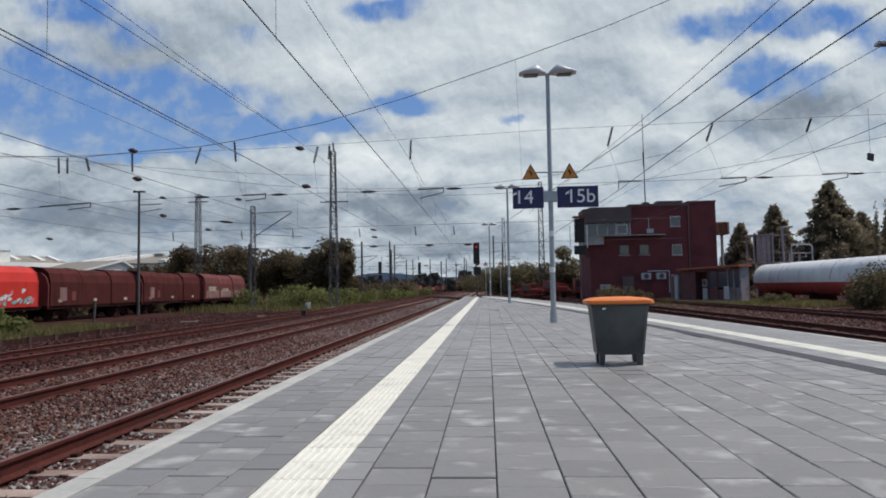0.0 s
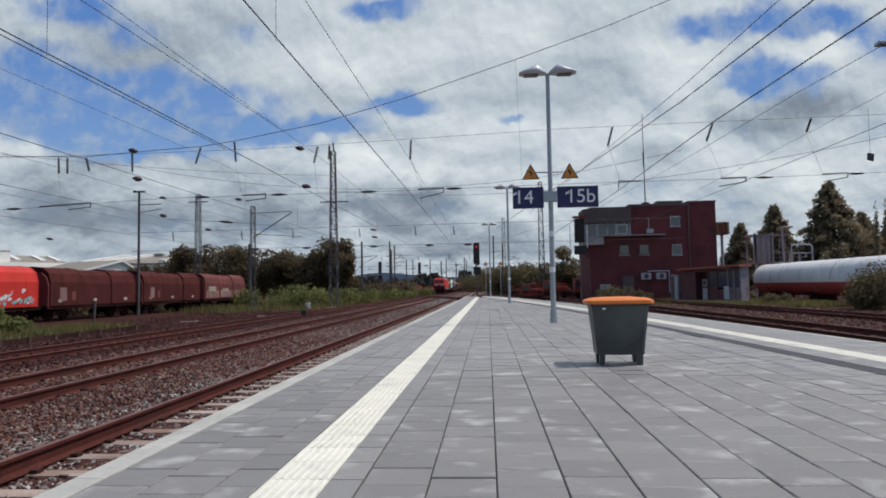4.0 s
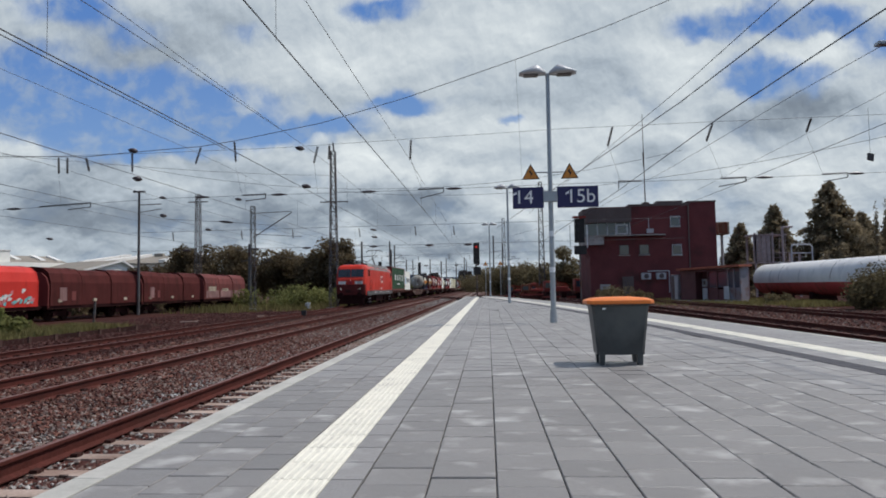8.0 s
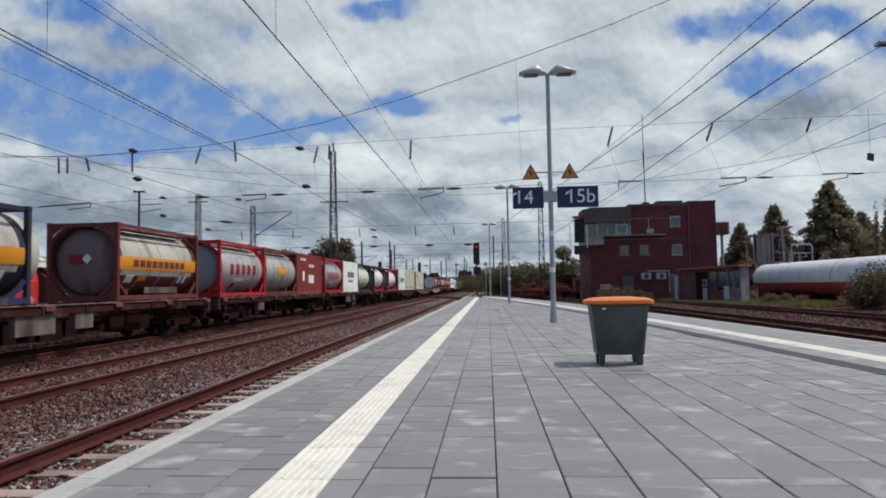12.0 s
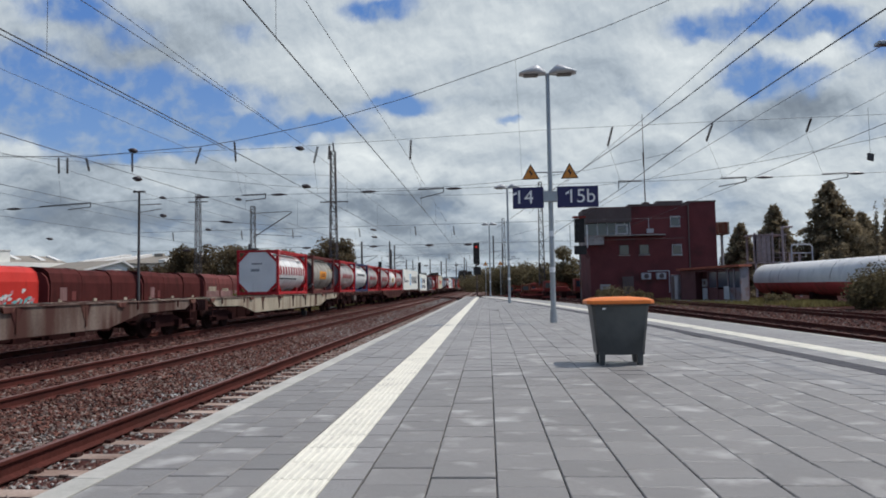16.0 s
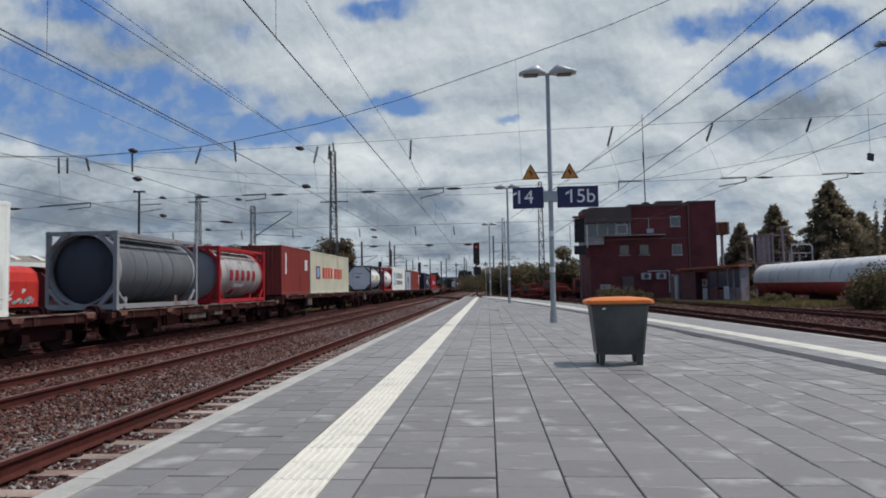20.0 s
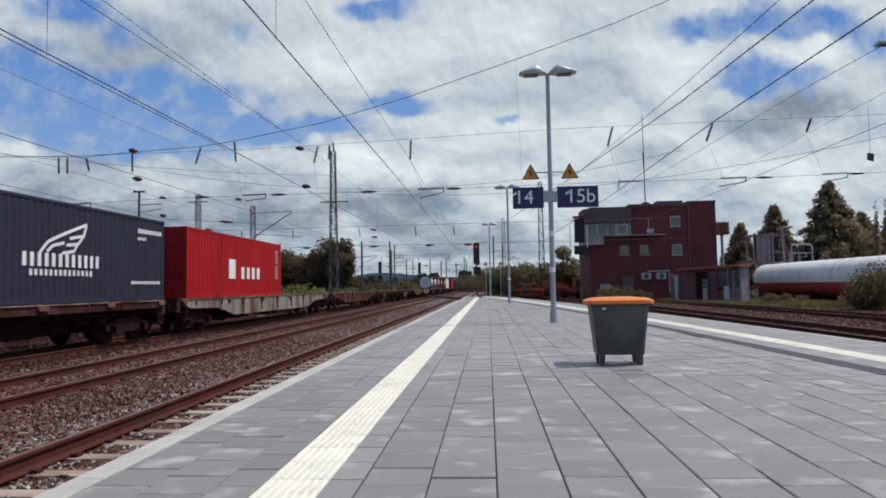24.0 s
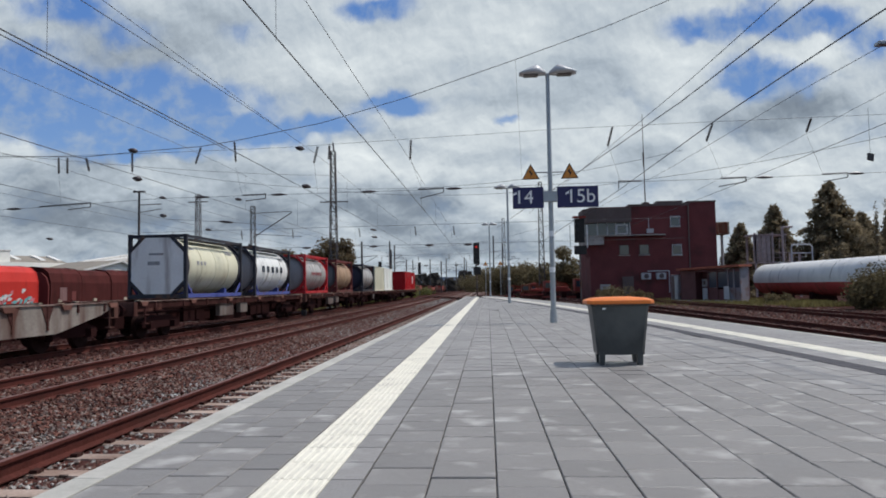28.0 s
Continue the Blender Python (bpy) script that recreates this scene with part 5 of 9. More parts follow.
blocks("lettering", c, m_markwhite, 5.8, 8.7, 0.85, 1.42, 4, gap=0.45)
blocks("vertical_lettering", c, m_markwhite, 11.1, 11.6, 1.75, 2.5, 2, gap=0.75)
blocks("vertical_lettering", c, m_markwhite, 11.1, 11.6, 0.9, 1.6, 2, gap=0.75)
c = word_tank(521.2, m_framedark, m_shellcream, "cream tank container with blue underframe", m_framegrey, 1.0, 2.0, 2, 10, 3, m_dish, lower=m_bluerail, plate_mat=m_plate)
word_tank(529.1, m_framedark, m_shellwhite, "white tank container with dark bars and blue underframe", m_markdark, 1.0, 4.8, -4, 12, 5, m_dish, lower=m_bluerail)
word_tank(538.5, m_framered, m_shell, "silver tank container in a red frame", m_markred, 1.6, 4.4, -4, 6, 8, m_dish)
ride(tank_container(m_framebrown, m_shelltan, "tan tank container in a brown frame", m_shellgrey), 547.5, FLOOR_Z)
ride(tank_container(m_framedark, m_shell, "silver tank container in a dark frame", m_navy), 558.4, FLOOR_Z)
ride(box_container(F20, STD, m_cream, "short cream container with dark ends", m_cream, m_framebrown), 565.1, FLOOR_Z)
ride(box_container(F20, STD, m_reefer, "short off-white steel container on a flat wagon"), 571.4, FLOOR_Z)
c = ride(box_container(F40, STD, m_brightred, "long red container at the end of the train"), 590.0, FLOOR_Z)
plate("white_mark", c, m_markwhite, 8.5, 9.3, 0.9, 2.0)


# -- the electric locomotive --
def locomotive():
    lo = thing("electric_locomotive", Matrix(), "red electric goods locomotive with one pantograph raised", "locomotive")
    L = 18.1
    levels = [(1.05, 1.44, 0.44), (1.38, 1.49, 0.37), (2.05, 1.49, 0.33), (2.52, 1.49, 0.36), (2.66, 1.49, 0.42), (3.54, 1.46, 0.72), (3.74, 1.38, 0.82), (3.89, 1.20, 1.0), (3.96, 1.04, 1.2)]

    def plan(w, f, c=0.30):
        half = [(-w + c * 1.25, f - 0.05), (0, f - 0.09), (w - c * 1.25, f - 0.05), (w - c * 0.45, f + 0.06), (w - 0.07, f + 0.26), (w, f + 0.62)]
        left = [(-w, f + 0.62), (-w + 0.07, f + 0.26), (-w + c * 0.45, f + 0.06)]
        front = half
        rear = [(x, L - y) for x, y in reversed(left + [])]
        return front, left, rear
    bm = bmesh.new()
    rings = []
    for z, w, f in levels:
        front, left, _ = plan(w, f)
        loop = left + front
        back = [(x, L - y) for x, y in reversed(loop)]
        rings.append([bm.verts.new((x, y, z)) for x, y in loop + back])
    n = len(rings[0])
    for j in range(len(rings) - 1):
        for i in range(n):
            bm.faces.new((rings[j][i], rings[j][(i + 1) % n], rings[j + 1][(i + 1) % n], rings[j + 1][i]))
    bm.faces.new(rings[-1])
    bm.faces.new(rings[0][::-1])
    body = part("body", bm, m_traffic_red, lo)
    # the lower cab front carries its shade as a darker maroon
    body.data.materials.append(m_frontshade)
    for f in body.data.polygons:
        if f.center.z < 2.05 and f.center.y < 0.75 and abs(f.normal.z) < 0.7:
            f.material_index = 1

    def front_y(z):
        for (za, wa, fa), (zb, wb, fb) in zip(levels, levels[1:]):
            if za <= z <= zb:
                return fa + (fb - fa) * (z - za) / (zb - za)
        return 0.4

    def front_panel(name, x0, x1, z0, z1, mat, out=0.02, slim=0.0, label=""):
        """A panel that lies on the cab's front."""
        g = bmesh.new()
        q = []
        for z, sl in ((z0, 0.0), (z1, slim)):
            for x in (x0 + (sl if x0 < 0 else 0), (x0 + x1) / 2, x1 - (sl if x1 > 0 else 0)):
                q.append((x, front_y(z) - 0.09 + 0.045 * min(1.0, abs(x) / 1.1) - out, z))
        va = [g.verts.new(p) for p in q]
        vb = [g.verts.new((p[0], p[1] + 0.05, p[2])) for p in q]
        for s in (0, 1):
            g.faces.new((va[s], va[s + 1], va[s + 4], va[s + 3]))
            g.faces.new((vb[s], vb[s + 1], vb[s + 4], vb[s + 3]))
        order = [0, 1, 2, 5, 4, 3]
        for a, b in zip(order, order[1:] + order[:1]):
            g.faces.new((va[a], va[b], vb[b], vb[a]))
        return part(name, g, mat, body, label)
    front_panel("windscreen", -1.24, -0.025, 2.76, 3.50, m_screen, slim=0.02)
    front_panel("windscreen", 0.025, 1.24, 2.76, 3.50, m_screen, slim=0.02)
    front_panel("light_panel", -1.16, -0.44, 2.08, 2.36, m_loco_white)
    front_panel("light_panel", 0.44, 1.16, 2.08, 2.36, m_loco_white)
    front_panel("front_mark", -0.18, 0.18, 2.12, 2.32, m_markred, label="plain red emblem panel")
    front_panel("lower_front", -1.2, 1.2, 1.1, 1.98, m_frontshade, label="lower front with its shade painted in dark maroon")
    for x in (-0.9, 0.9):
        part("headlamp", tube(bmesh.new(), (x, 0.22, 1.64), (x, 0.30, 1.64), 0.04, 14), m_headlamp, body)
    part("headlamp", tube(bmesh.new(), (0, 0.22, 2.45), (0, 0.34, 2.45), 0.04, 14), m_headlamp, body)
    for x in (-0.55, 0.45):
        part("wiper", bar(bmesh.new(), (x, front_y(2.8) - 0.14, 2.78), (x + 0.35, front_y(3.25) - 0.14, 3.25), 0.03, 0.03), m_black, body)
    for s in (-1, 1):
        x0, x1 = sorted((s * 1.485, s * 1.502))
        for ya in (1.55, L - 2.15):
            part("cab_side_window", prism(bmesh.new(), [(ya, 2.84), (ya + 0.6, 2.84), (ya + 0.6, 3.46), (ya + (0.2 if ya < 9 else 0), 3.46)] if ya < 9 else [(ya, 2.84), (ya + 0.6, 2.84), (ya + 0.4, 3.46), (ya, 3.46)], "x", *sorted((s * 1.43, s * 1.5))), m_screen, body)
        for ya in (2.35, L - 3.05):
            part("cab_door", boxm(x0, x1, ya, ya + 0.68, 1.48, 3.45), m_traffic_red, body)
            part("handrail", tube(bmesh.new(), (s * 1.54, ya - 0.08, 1.3), (s * 1.54, ya - 0.08, 2.4), 0.018, 6), m_loco_grey, body)
            part("handrail", tube(bmesh.new(), (s * 1.54, ya + 0.76, 1.3), (s * 1.54, ya + 0.76, 2.4), 0.018, 6), m_loco_grey, body)
        for k in range(6):
            ya = 3.5 + k * 2.0
            part("side_panel", boxm(*sorted((s * 1.486, s * 1.494)), ya, ya + 1.97, 1.48, 3.5), m_traffic_red, body)
        part("grey_skirt", boxm(*sorted((s * 1.40, s * 1.503)), 0.95, L - 0.95, 1.02, 1.44), m_loco_grey, body, "grey band along the foot of the body")
        for ya, wd in ((5.2, 0.5), (6.3, 0.3), (8.3, 0.9), (9.6, 0.25), (11.3, 0.12), (12.6, 0.2), (13.7, 0.5)):
            part("skirt_mark", boxm(*sorted((s * 1.49, s * 1.508)), ya, ya + wd, 1.24, 1.31), m_markwhite, body)
        logo = part("logo_plate", boxm(*sorted((s * 1.49, s * 1.506)), 8.86, 9.96, 2.24, 2.94), m_markwhite, body, "plain white emblem plate with red bars")
        part("logo_bar", boxm(*sorted((s * 1.50, s * 1.512)), 8.98, 9.36, 2.34, 2.84), m_markred, logo)
        part("logo_bar", boxm(*sorted((s * 1.50, s * 1.512)), 9.46, 9.84, 2.34, 2.84), m_markred, logo)
        blocks("number_bar", body, m_markwhite, 8.7, 10.1, 1.62, 1.70, 10, x=s * 1.496 if s > 0 else -1.504)
    # roof
    part("roof_hood", prism(bmesh.new(), [(-1.497, 3.50), (1.497, 3.50), (1.475, 3.58), (1.10, 4.08), (-1.10, 4.08), (-1.475, 3.58)], "y", 2.6, L - 2.1), m_loco_roof, lo, "grey ribbed machine-room roof")
    for ya in (5.2, 7.5, 9.8, 12.1, 14.4):
        part("roof_seam", prism(bmesh.new(), [(-1.503, 3.50), (1.503, 3.50), (1.482, 3.585), (1.105, 4.09), (-1.105, 4.09), (-1.482, 3.585)], "y", ya, ya + 0.05), m_loco_grey, lo)
    for k in range(4):
        for s in (-1, 1):
            part("roof_grille", prism(bmesh.new(), [(s * 1.43, 3.64), (s * 1.15, 4.013), (s * 1.162, 4.022), (s * 1.442, 3.649)], "y", 5.6 + k * 2.2, 7.0 + k * 2.2), m_loco_grey, lo)

    def pantograph(yc, up):
        base = part("pantograph", boxm(-0.6, 0.6, yc - 0.7, yc + 0.7, 4.18, 4.24), m_loco_under, lo, "raised pantograph" if up else "folded pantograph")
        for x in (-0.5, 0.5):
            for yy in (-0.6, 0.6):
                part("insulator", tube(bmesh.new(), (x, yc + yy, 4.02), (x, yc + yy, 4.19), 0.07, 10), m_insul, base)
        top = 6.0 if up else 4.44
        knee = (0, yc - 1.15, 5.1 if up else 4.34)
        part("lower_arm", tube(bmesh.new(), (0, yc + 0.55, 4.24), knee, 0.075, 8), m_black, base)
        for x in (-0.25, 0.25):
            part("upper_arm", tube(bmesh.new(), (0, knee[1], knee[2]), (x, yc + 0.25, top - 0.08), 0.032, 6), m_black, base)
        head = bmesh.new()
        for yy in (-0.18, 0.18):
            pts = [(-0.95, top - 0.22), (-0.62, top), (0.62, top), (0.95, top - 0.22)]
            for a, b in zip(pts, pts[1:]):
                tube(head, (a[0], yc + 0.25 + yy, a[1]), (b[0], yc + 0.25 + yy, b[1]), 0.025, 6)
        part("contact_head", head, m_black, base)
    pantograph(3.9, False)
    pantograph(13.45, True)
    part("roof_line", tube(bmesh.new(), (0.35, 4.6, 4.25), (0.35, 14.3, 4.25), 0.025, 6), m_black, lo)
    for k in range(6):
        part("roof_insulator", tube(bmesh.new(), (0.35, 5 + k * 1.8, 4.05), (0.35, 5 + k * 1.8, 4.24), 0.06, 8), m_insul, lo)
    part("horn", boxm(-0.25, 0.25, 1.75, 2.2, 3.9, 4.05), m_black, lo)
    # front end and running gear
    for y, d in ((0.55, -1), (L - 0.55, 1)):
        hs = part("buffer_beam", boxm(-1.35, 1.35, min(y, y + d * 0.12), max(y, y + d * 0.12) + 0.15, 0.72, 1.2), m_loco_under, lo)
        for x in (-0.875, 0.875):
            bf = tube(bmesh.new(), (x, y, 1.05), (x, y + d * 0.42, 1.05), 0.11, 14)
            tube(bf, (x, y + d * 0.42, 1.05), (x, y + d * 0.52, 1.05), 0.25, 20)
            part("buffer", bf, m_loco_under, hs)
        part("snow_plough", prism(bmesh.new(), [(-1.25, 0.2), (1.25, 0.2), (1.1, 0.62), (-1.1, 0.62)], "y", y + d * 0.05, y + d * 0.12), m_loco_under, hs)
        part("drag_box", boxm(-1.1, 1.1, min(y + d * 0.04, y - d * 0.9), max(y + d * 0.04, y - d * 0.9), 0.24, 1.04), m_loco_under, hs)
        part("coupling_hook", boxm(-0.07, 0.07, min(y, y + d * 0.35), max(y, y + d * 0.35), 0.85, 1.05), m_loco_under, hs)
        for s in (-1, 1):
            st = bmesh.new()
            for z in (0.35, 0.65, 0.95):
                box(st, s * 1.35 - 0.12, s * 1.35 + 0.12, y - d * 1.85, y - d * 1.85 + 0.45, z, z + 0.035)
            part("step_ladder", st, m_galv, hs)
    part("underframe_tank", boxm(-1.25, 1.25, 7.2, 11.7, 0.35, 0.98), m_loco_under, lo)
    for yc in (4.3, L - 4.3):
        bg = part("bogie", boxm(-1.0, 1.0, yc - 2.2, yc + 2.2, 0.75, 0.97), m_loco_under, lo)
        for s in (-1, 1):
            fr = prism(bmesh.new(), [(yc - 2.2, 0.95), (yc - 2.2, 0.62), (yc - 1.3, 0.5), (yc - 0.6, 0.38), (yc + 0.6, 0.38), (yc + 1.3, 0.5), (yc + 2.2, 0.62), (yc + 2.2, 0.95)], "x", *sorted((s * 1.02, s * 1.16)))
            part("bogie_frame", fr, m_loco_under, bg)
            for ya in (-1.3, 1.3):
                wh = lathe(bmesh.new(), [(-0.07, 0.5), (-0.065, 0.62), (0.05, 0.625), (0.055, 0.66), (0.08, 0.655), (0.08, 0.5)], 28, "x")
                for v in wh.verts:
                    v.co.x = v.co.x * -s + s * 0.76
                    v.co.y += yc + ya
                    v.co.z += 0.625
                part("wheel", wh, m_wheel, bg)
                part("axle_box", boxm(*sorted((s * 1.1, s * 1.3)), yc + ya - 0.2, yc + ya + 0.2, 0.45, 0.8, 0.03), m_loco_under, bg)
                part("coil_spring", tube(bmesh.new(), (s * 1.1, yc + ya + 0.4, 0.55), (s * 1.1, yc + ya + 0.4, 0.95), 0.1, 12), m_loco_under, bg)
    return lo


ride(locomotive(), 8.3, RAIL3_Z)

m_roofdark = material("lamp_underside", (0.16, 0.15, 0.14), 0.6, var=0.1, bump=0)

# ---- things on the platform ----
def lamp_post(x, y, height, signs):
    lp = thing("platform_lamp", pose(x, y, 0), "tall grey platform lamp post with two shell-shaped heads" if not signs else "grey lamp post with blue platform number signs and warning triangles", "lamp post", "platform lamps")
    pole = part("pole", tube(bmesh.new(), (0, 0, 0), (0, 0, height - 0.1), 0.062, 16, 0.045), m_galv, lp, smooth=False)
    part("base_collar", tube(bmesh.new(), (0, 0, 0), (0, 0, 0.28), 0.085, 16, 0.075), m_galv, pole)
    for z in (1.13, 1.95):
        part("white_band", tube(bmesh.new(), (0, 0, z), (0, 0, z + 0.12), 0.066, 16), m_white, pole)
    arms = part("cross_arm", tube(bmesh.new(), (-0.3, 0, height - 0.08), (0.3, 0, height - 0.08), 0.03, 8), m_galv, lp)
    for s in (-1, 1):
        hd = bmesh.new()
        n = 10
        rings = []
        for k in range(n + 1):
            u = k / n
            xx = s * (0.03 + 0.62 * u)
            up = float(np.interp(u, [0, 0.15, 0.3, 0.42, 0.7, 1.0], [0.035, 0.12, 0.205, 0.20, 0.115, 0.04]))
            wd = float(np.interp(u, [0, 0.2, 0.5, 0.85, 1.0], [0.05, 0.15, 0.21, 0.19, 0.10]))
            ring = [hd.verts.new((xx, wd * math.cos(a), height - 0.06 + (up * math.sin(a) if math.sin(a) > 0 else 0.035 * math.sin(a)))) for a in [2 * math.pi * j / 12 for j in range(12)]]
            rings.append(ring)
        for a, b in zip(rings, rings[1:]):
            for j in range(12):
                hd.faces.new((a[j], a[(j + 1) % 12], b[(j + 1) % 12], b[j]))
        hd.faces.new(rings[0])
        hd.faces.new(rings[-1])
        head = part("lamp_head", hd, m_lampshade, lp, smooth=True)
        part("lens", boxm(*sorted((s * 0.22, s * 0.55)), -0.11, 0.11, height - 0.115, height - 0.085, 0.01), m_roofdark, head)
    if signs:
        part("clamp_box", boxm(-0.17, 0.15, -0.09, 0.07, 2.74, 2.98, 0.01), m_galv, lp)
        for xa, xb, txt, tx in ((-0.86, -0.16, "14", -0.605), (0.15, 1.07, "15b", 0.68)):
            sg = part("number_sign", boxm(xa, xb, -0.06, 0.03, 2.60, 3.08, 0.008), m_blue, lp, "dark blue sign with white %s" % txt)
            lettering("sign_number", txt, 0.44, m_white, sg, Matrix.Translation((tx, -0.066, 2.84)) @ pose(0, 0, 0, 90, 0, 0))
            xf = tx - (0.165 if txt == "14" else 0.262)
            part("sign_number_flag", prism(bmesh.new(), [(xf, 2.985), (xf - 0.085, 2.925), (xf - 0.085, 2.885), (xf, 2.925)], "y", -0.0695, -0.0625), m_white, sg)
        part("triangle_arm", tube(bmesh.new(), (-0.45, -0.02, 3.42), (0.45, -0.02, 3.42), 0.015, 6), m_galv, lp)
        for xc in (-0.44, 0.44):
            tri = part("warning_triangle", prism(bmesh.new(), [(xc - 0.20, 3.26), (xc + 0.20, 3.26), (xc, 3.62)], "y", -0.05, -0.035), m_black, lp, "black-edged amber warning triangle")
            part("triangle_face", prism(bmesh.new(), [(xc - 0.165, 3.28), (xc + 0.165, 3.28), (xc, 3.575)], "y", -0.058, -0.05), m_amber, tri)
            part("flash_mark", prism(bmesh.new(), [(xc - 0.05, 3.43), (xc + 0.01, 3.49), (xc, 3.42), (xc + 0.05, 3.41), (xc - 0.01, 3.31), (xc, 3.39)], "y", -0.063, -0.058), m_black, tri)
    return lp


lamp_post(1.46, 15.5, 5.78, True)
lamp_post(1.02, 33.2, 5.72, False)
lamp_post(0.17, 56.0, 6.0, False)


def grit_bin():
    gb = thing("grit_bin", pose(1.365, 7.34, 0, 0, 0, -1.5) @ Matrix.Diagonal((0.92, 0.90, 1.08, 1.0)), "dark green plastic grit bin with orange lid on four feet", "bin")
    b = bmesh.new()
    lo_, hi_ = (0.262, 0.185, 0.10), (0.318, 0.235, 0.585)
    levels = [lo_, (0.274, 0.195, 0.22), (0.296, 0.215, 0.40), hi_]
    rings = []
    for w, d, z in levels:
        c = 0.03
        rings.append([b.verts.new((x, y, z)) for x, y in ((-w + c, -d), (w - c, -d), (w, -d + c), (w, d - c), (w - c, d), (-w + c, d), (-w, d - c), (-w, -d + c))])
    for a, q in zip(rings, rings[1:]):
        for j in range(8):
            b.faces.new((a[j], a[(j + 1) % 8], q[(j + 1) % 8], q[j]))
    b.faces.new(rings[0][::-1])
    b.faces.new(rings[-1])
    body = part("body", b, m_binbody, gb)
    part("rim", boxm(-0.335, 0.335, -0.25, 0.25, 0.565, 0.592, 0.008), m_binbody, gb)
    for x in (-0.21, 0.21):
        for y in (-0.15, 0.15):
            part("foot", prism(bmesh.new(), [(x - 0.026, 0), (x + 0.026, 0), (x + 0.034, 0.13), (x - 0.034, 0.13)], "y", y - 0.04, y + 0.04), m_binbody, gb)
    lid = bmesh.new()
    rings = []
    for w, d, z in ((0.365, 0.275, 0.588), (0.372, 0.282, 0.60), (0.368, 0.278, 0.622), (0.30, 0.22, 0.643), (0.16, 0.12, 0.655)):
        c = 0.05
        rings.append([lid.verts.new((x, y, z)) for x, y in ((-w + c, -d), (0, -d - 0.004), (w - c, -d), (w, -d + c), (w, d - c), (w - c, d), (0, d), (-w + c, d), (-w, d - c), (-w, -d + c))])
    for a, q in zip(rings, rings[1:]):
        for j in range(10):
            lid.faces.new((a[j], a[(j + 1) % 10], q[(j + 1) % 10], q[j]))
    lid.faces.new(rings[0][::-1])
    lid.faces.new(rings[-1])
    part("lid", lid, m_binlid, gb, "domed orange plastic lid", smooth=False)
    part("label_plate", boxm(-0.20, -0.165, -0.247, -0.228, 0.535, 0.552), m_white, body)
    part("hinge", tube(bmesh.new(), (-0.2, 0.26, 0.59), (0.2, 0.26, 0.59), 0.012, 6), m_black, gb)
    return gb


grit_bin()

# ---- leaves and grass ----
def leaf_cloud(name, blobs, count, size, mat, parent=None, seed=1, flat=0.6, shell=0.55):
    """Many small leaves scattered through rounded masses (x, y, z, rx, ry, rz)."""
    rng = np.random.default_rng(seed)
    vol = np.array([b[3] * b[4] * b[5] for b in blobs]) ** 0.7
    pick = rng.choice(len(blobs), count, p=vol / vol.sum())
    B = np.array(blobs)[pick]
    d = rng.normal(size=(count, 3))
    d /= np.linalg.norm(d, axis=1)[:, None]
    r = shell + (1 - shell) * rng.random(count) ** 0.6
    r *= 1 + 0.22 * rng.normal(size=count) * (rng.random(count) < 0.35)
    P = B[:, :3] + d * r[:, None] * B[:, 3:]
    n = d + 0.9 * rng.normal(size=(count, 3))
    n /= np.linalg.norm(n, axis=1)[:, None]
    t = np.cross(n, rng.normal(size=(count, 3)))
    t /= np.linalg.norm(t, axis=1)[:, None]
    u = np.cross(n, t)
    s = size * (0.6 + 0.8 * rng.random(count))[:, None]
    a, b_, c, e = P + t * s, P + u * s * flat, P - t * s * 0.9, P - u * s * flat
    V = np.stack([a, b_, c, e], 1).reshape(-1, 3)
    F = np.arange(4 * count).reshape(-1, 4)
    return from_lists(name, V.tolist(), F.tolist(), mat, parent)


def broadleaf(x, y, h, w, seed, label="dense dark green broadleaf tree behind the sidings", z0=-1.3, count=2600, mat=None):
    rng = random.Random(seed)
    tr = thing("tree", pose(x, y, z0), label, "tree", "trees beside the yard")
    tk = bmesh.new()
    tube(tk, (0, 0, -0.2), (0.1, 0, h * 0.35), 0.22, 8, 0.15)
    tube(tk, (0.1, 0, h * 0.35), (0.2, 0.1, h * 0.8), 0.15, 8, 0.05)
    trunk = part("trunk", tk, m_bark, tr)
    blobs = []
    for k in range(17):
        a = rng.uniform(0, 2 * math.pi)
        q = rng.uniform(0.1, 0.75) * w / 2
        zc = rng.uniform(0.22, 0.86) * h
        rr = w * rng.uniform(0.21, 0.31) * (1.15 - 0.40 * zc / h)
        blobs.append((q * math.cos(a), q * math.sin(a), zc, rr, rr, rr * 0.85))
        part("limb", tube(bmesh.new(), (0.1, 0, h * 0.3 + 0.2 * k / 13 * h), (q * 0.8 * math.cos(a), q * 0.8 * math.sin(a), zc), 0.06, 6, 0.02), m_bark, trunk)
    leaf_cloud("crown", blobs, int(count * 3.0), 0.21, mat or m_leaf, tr, seed, shell=0.35)
    return tr


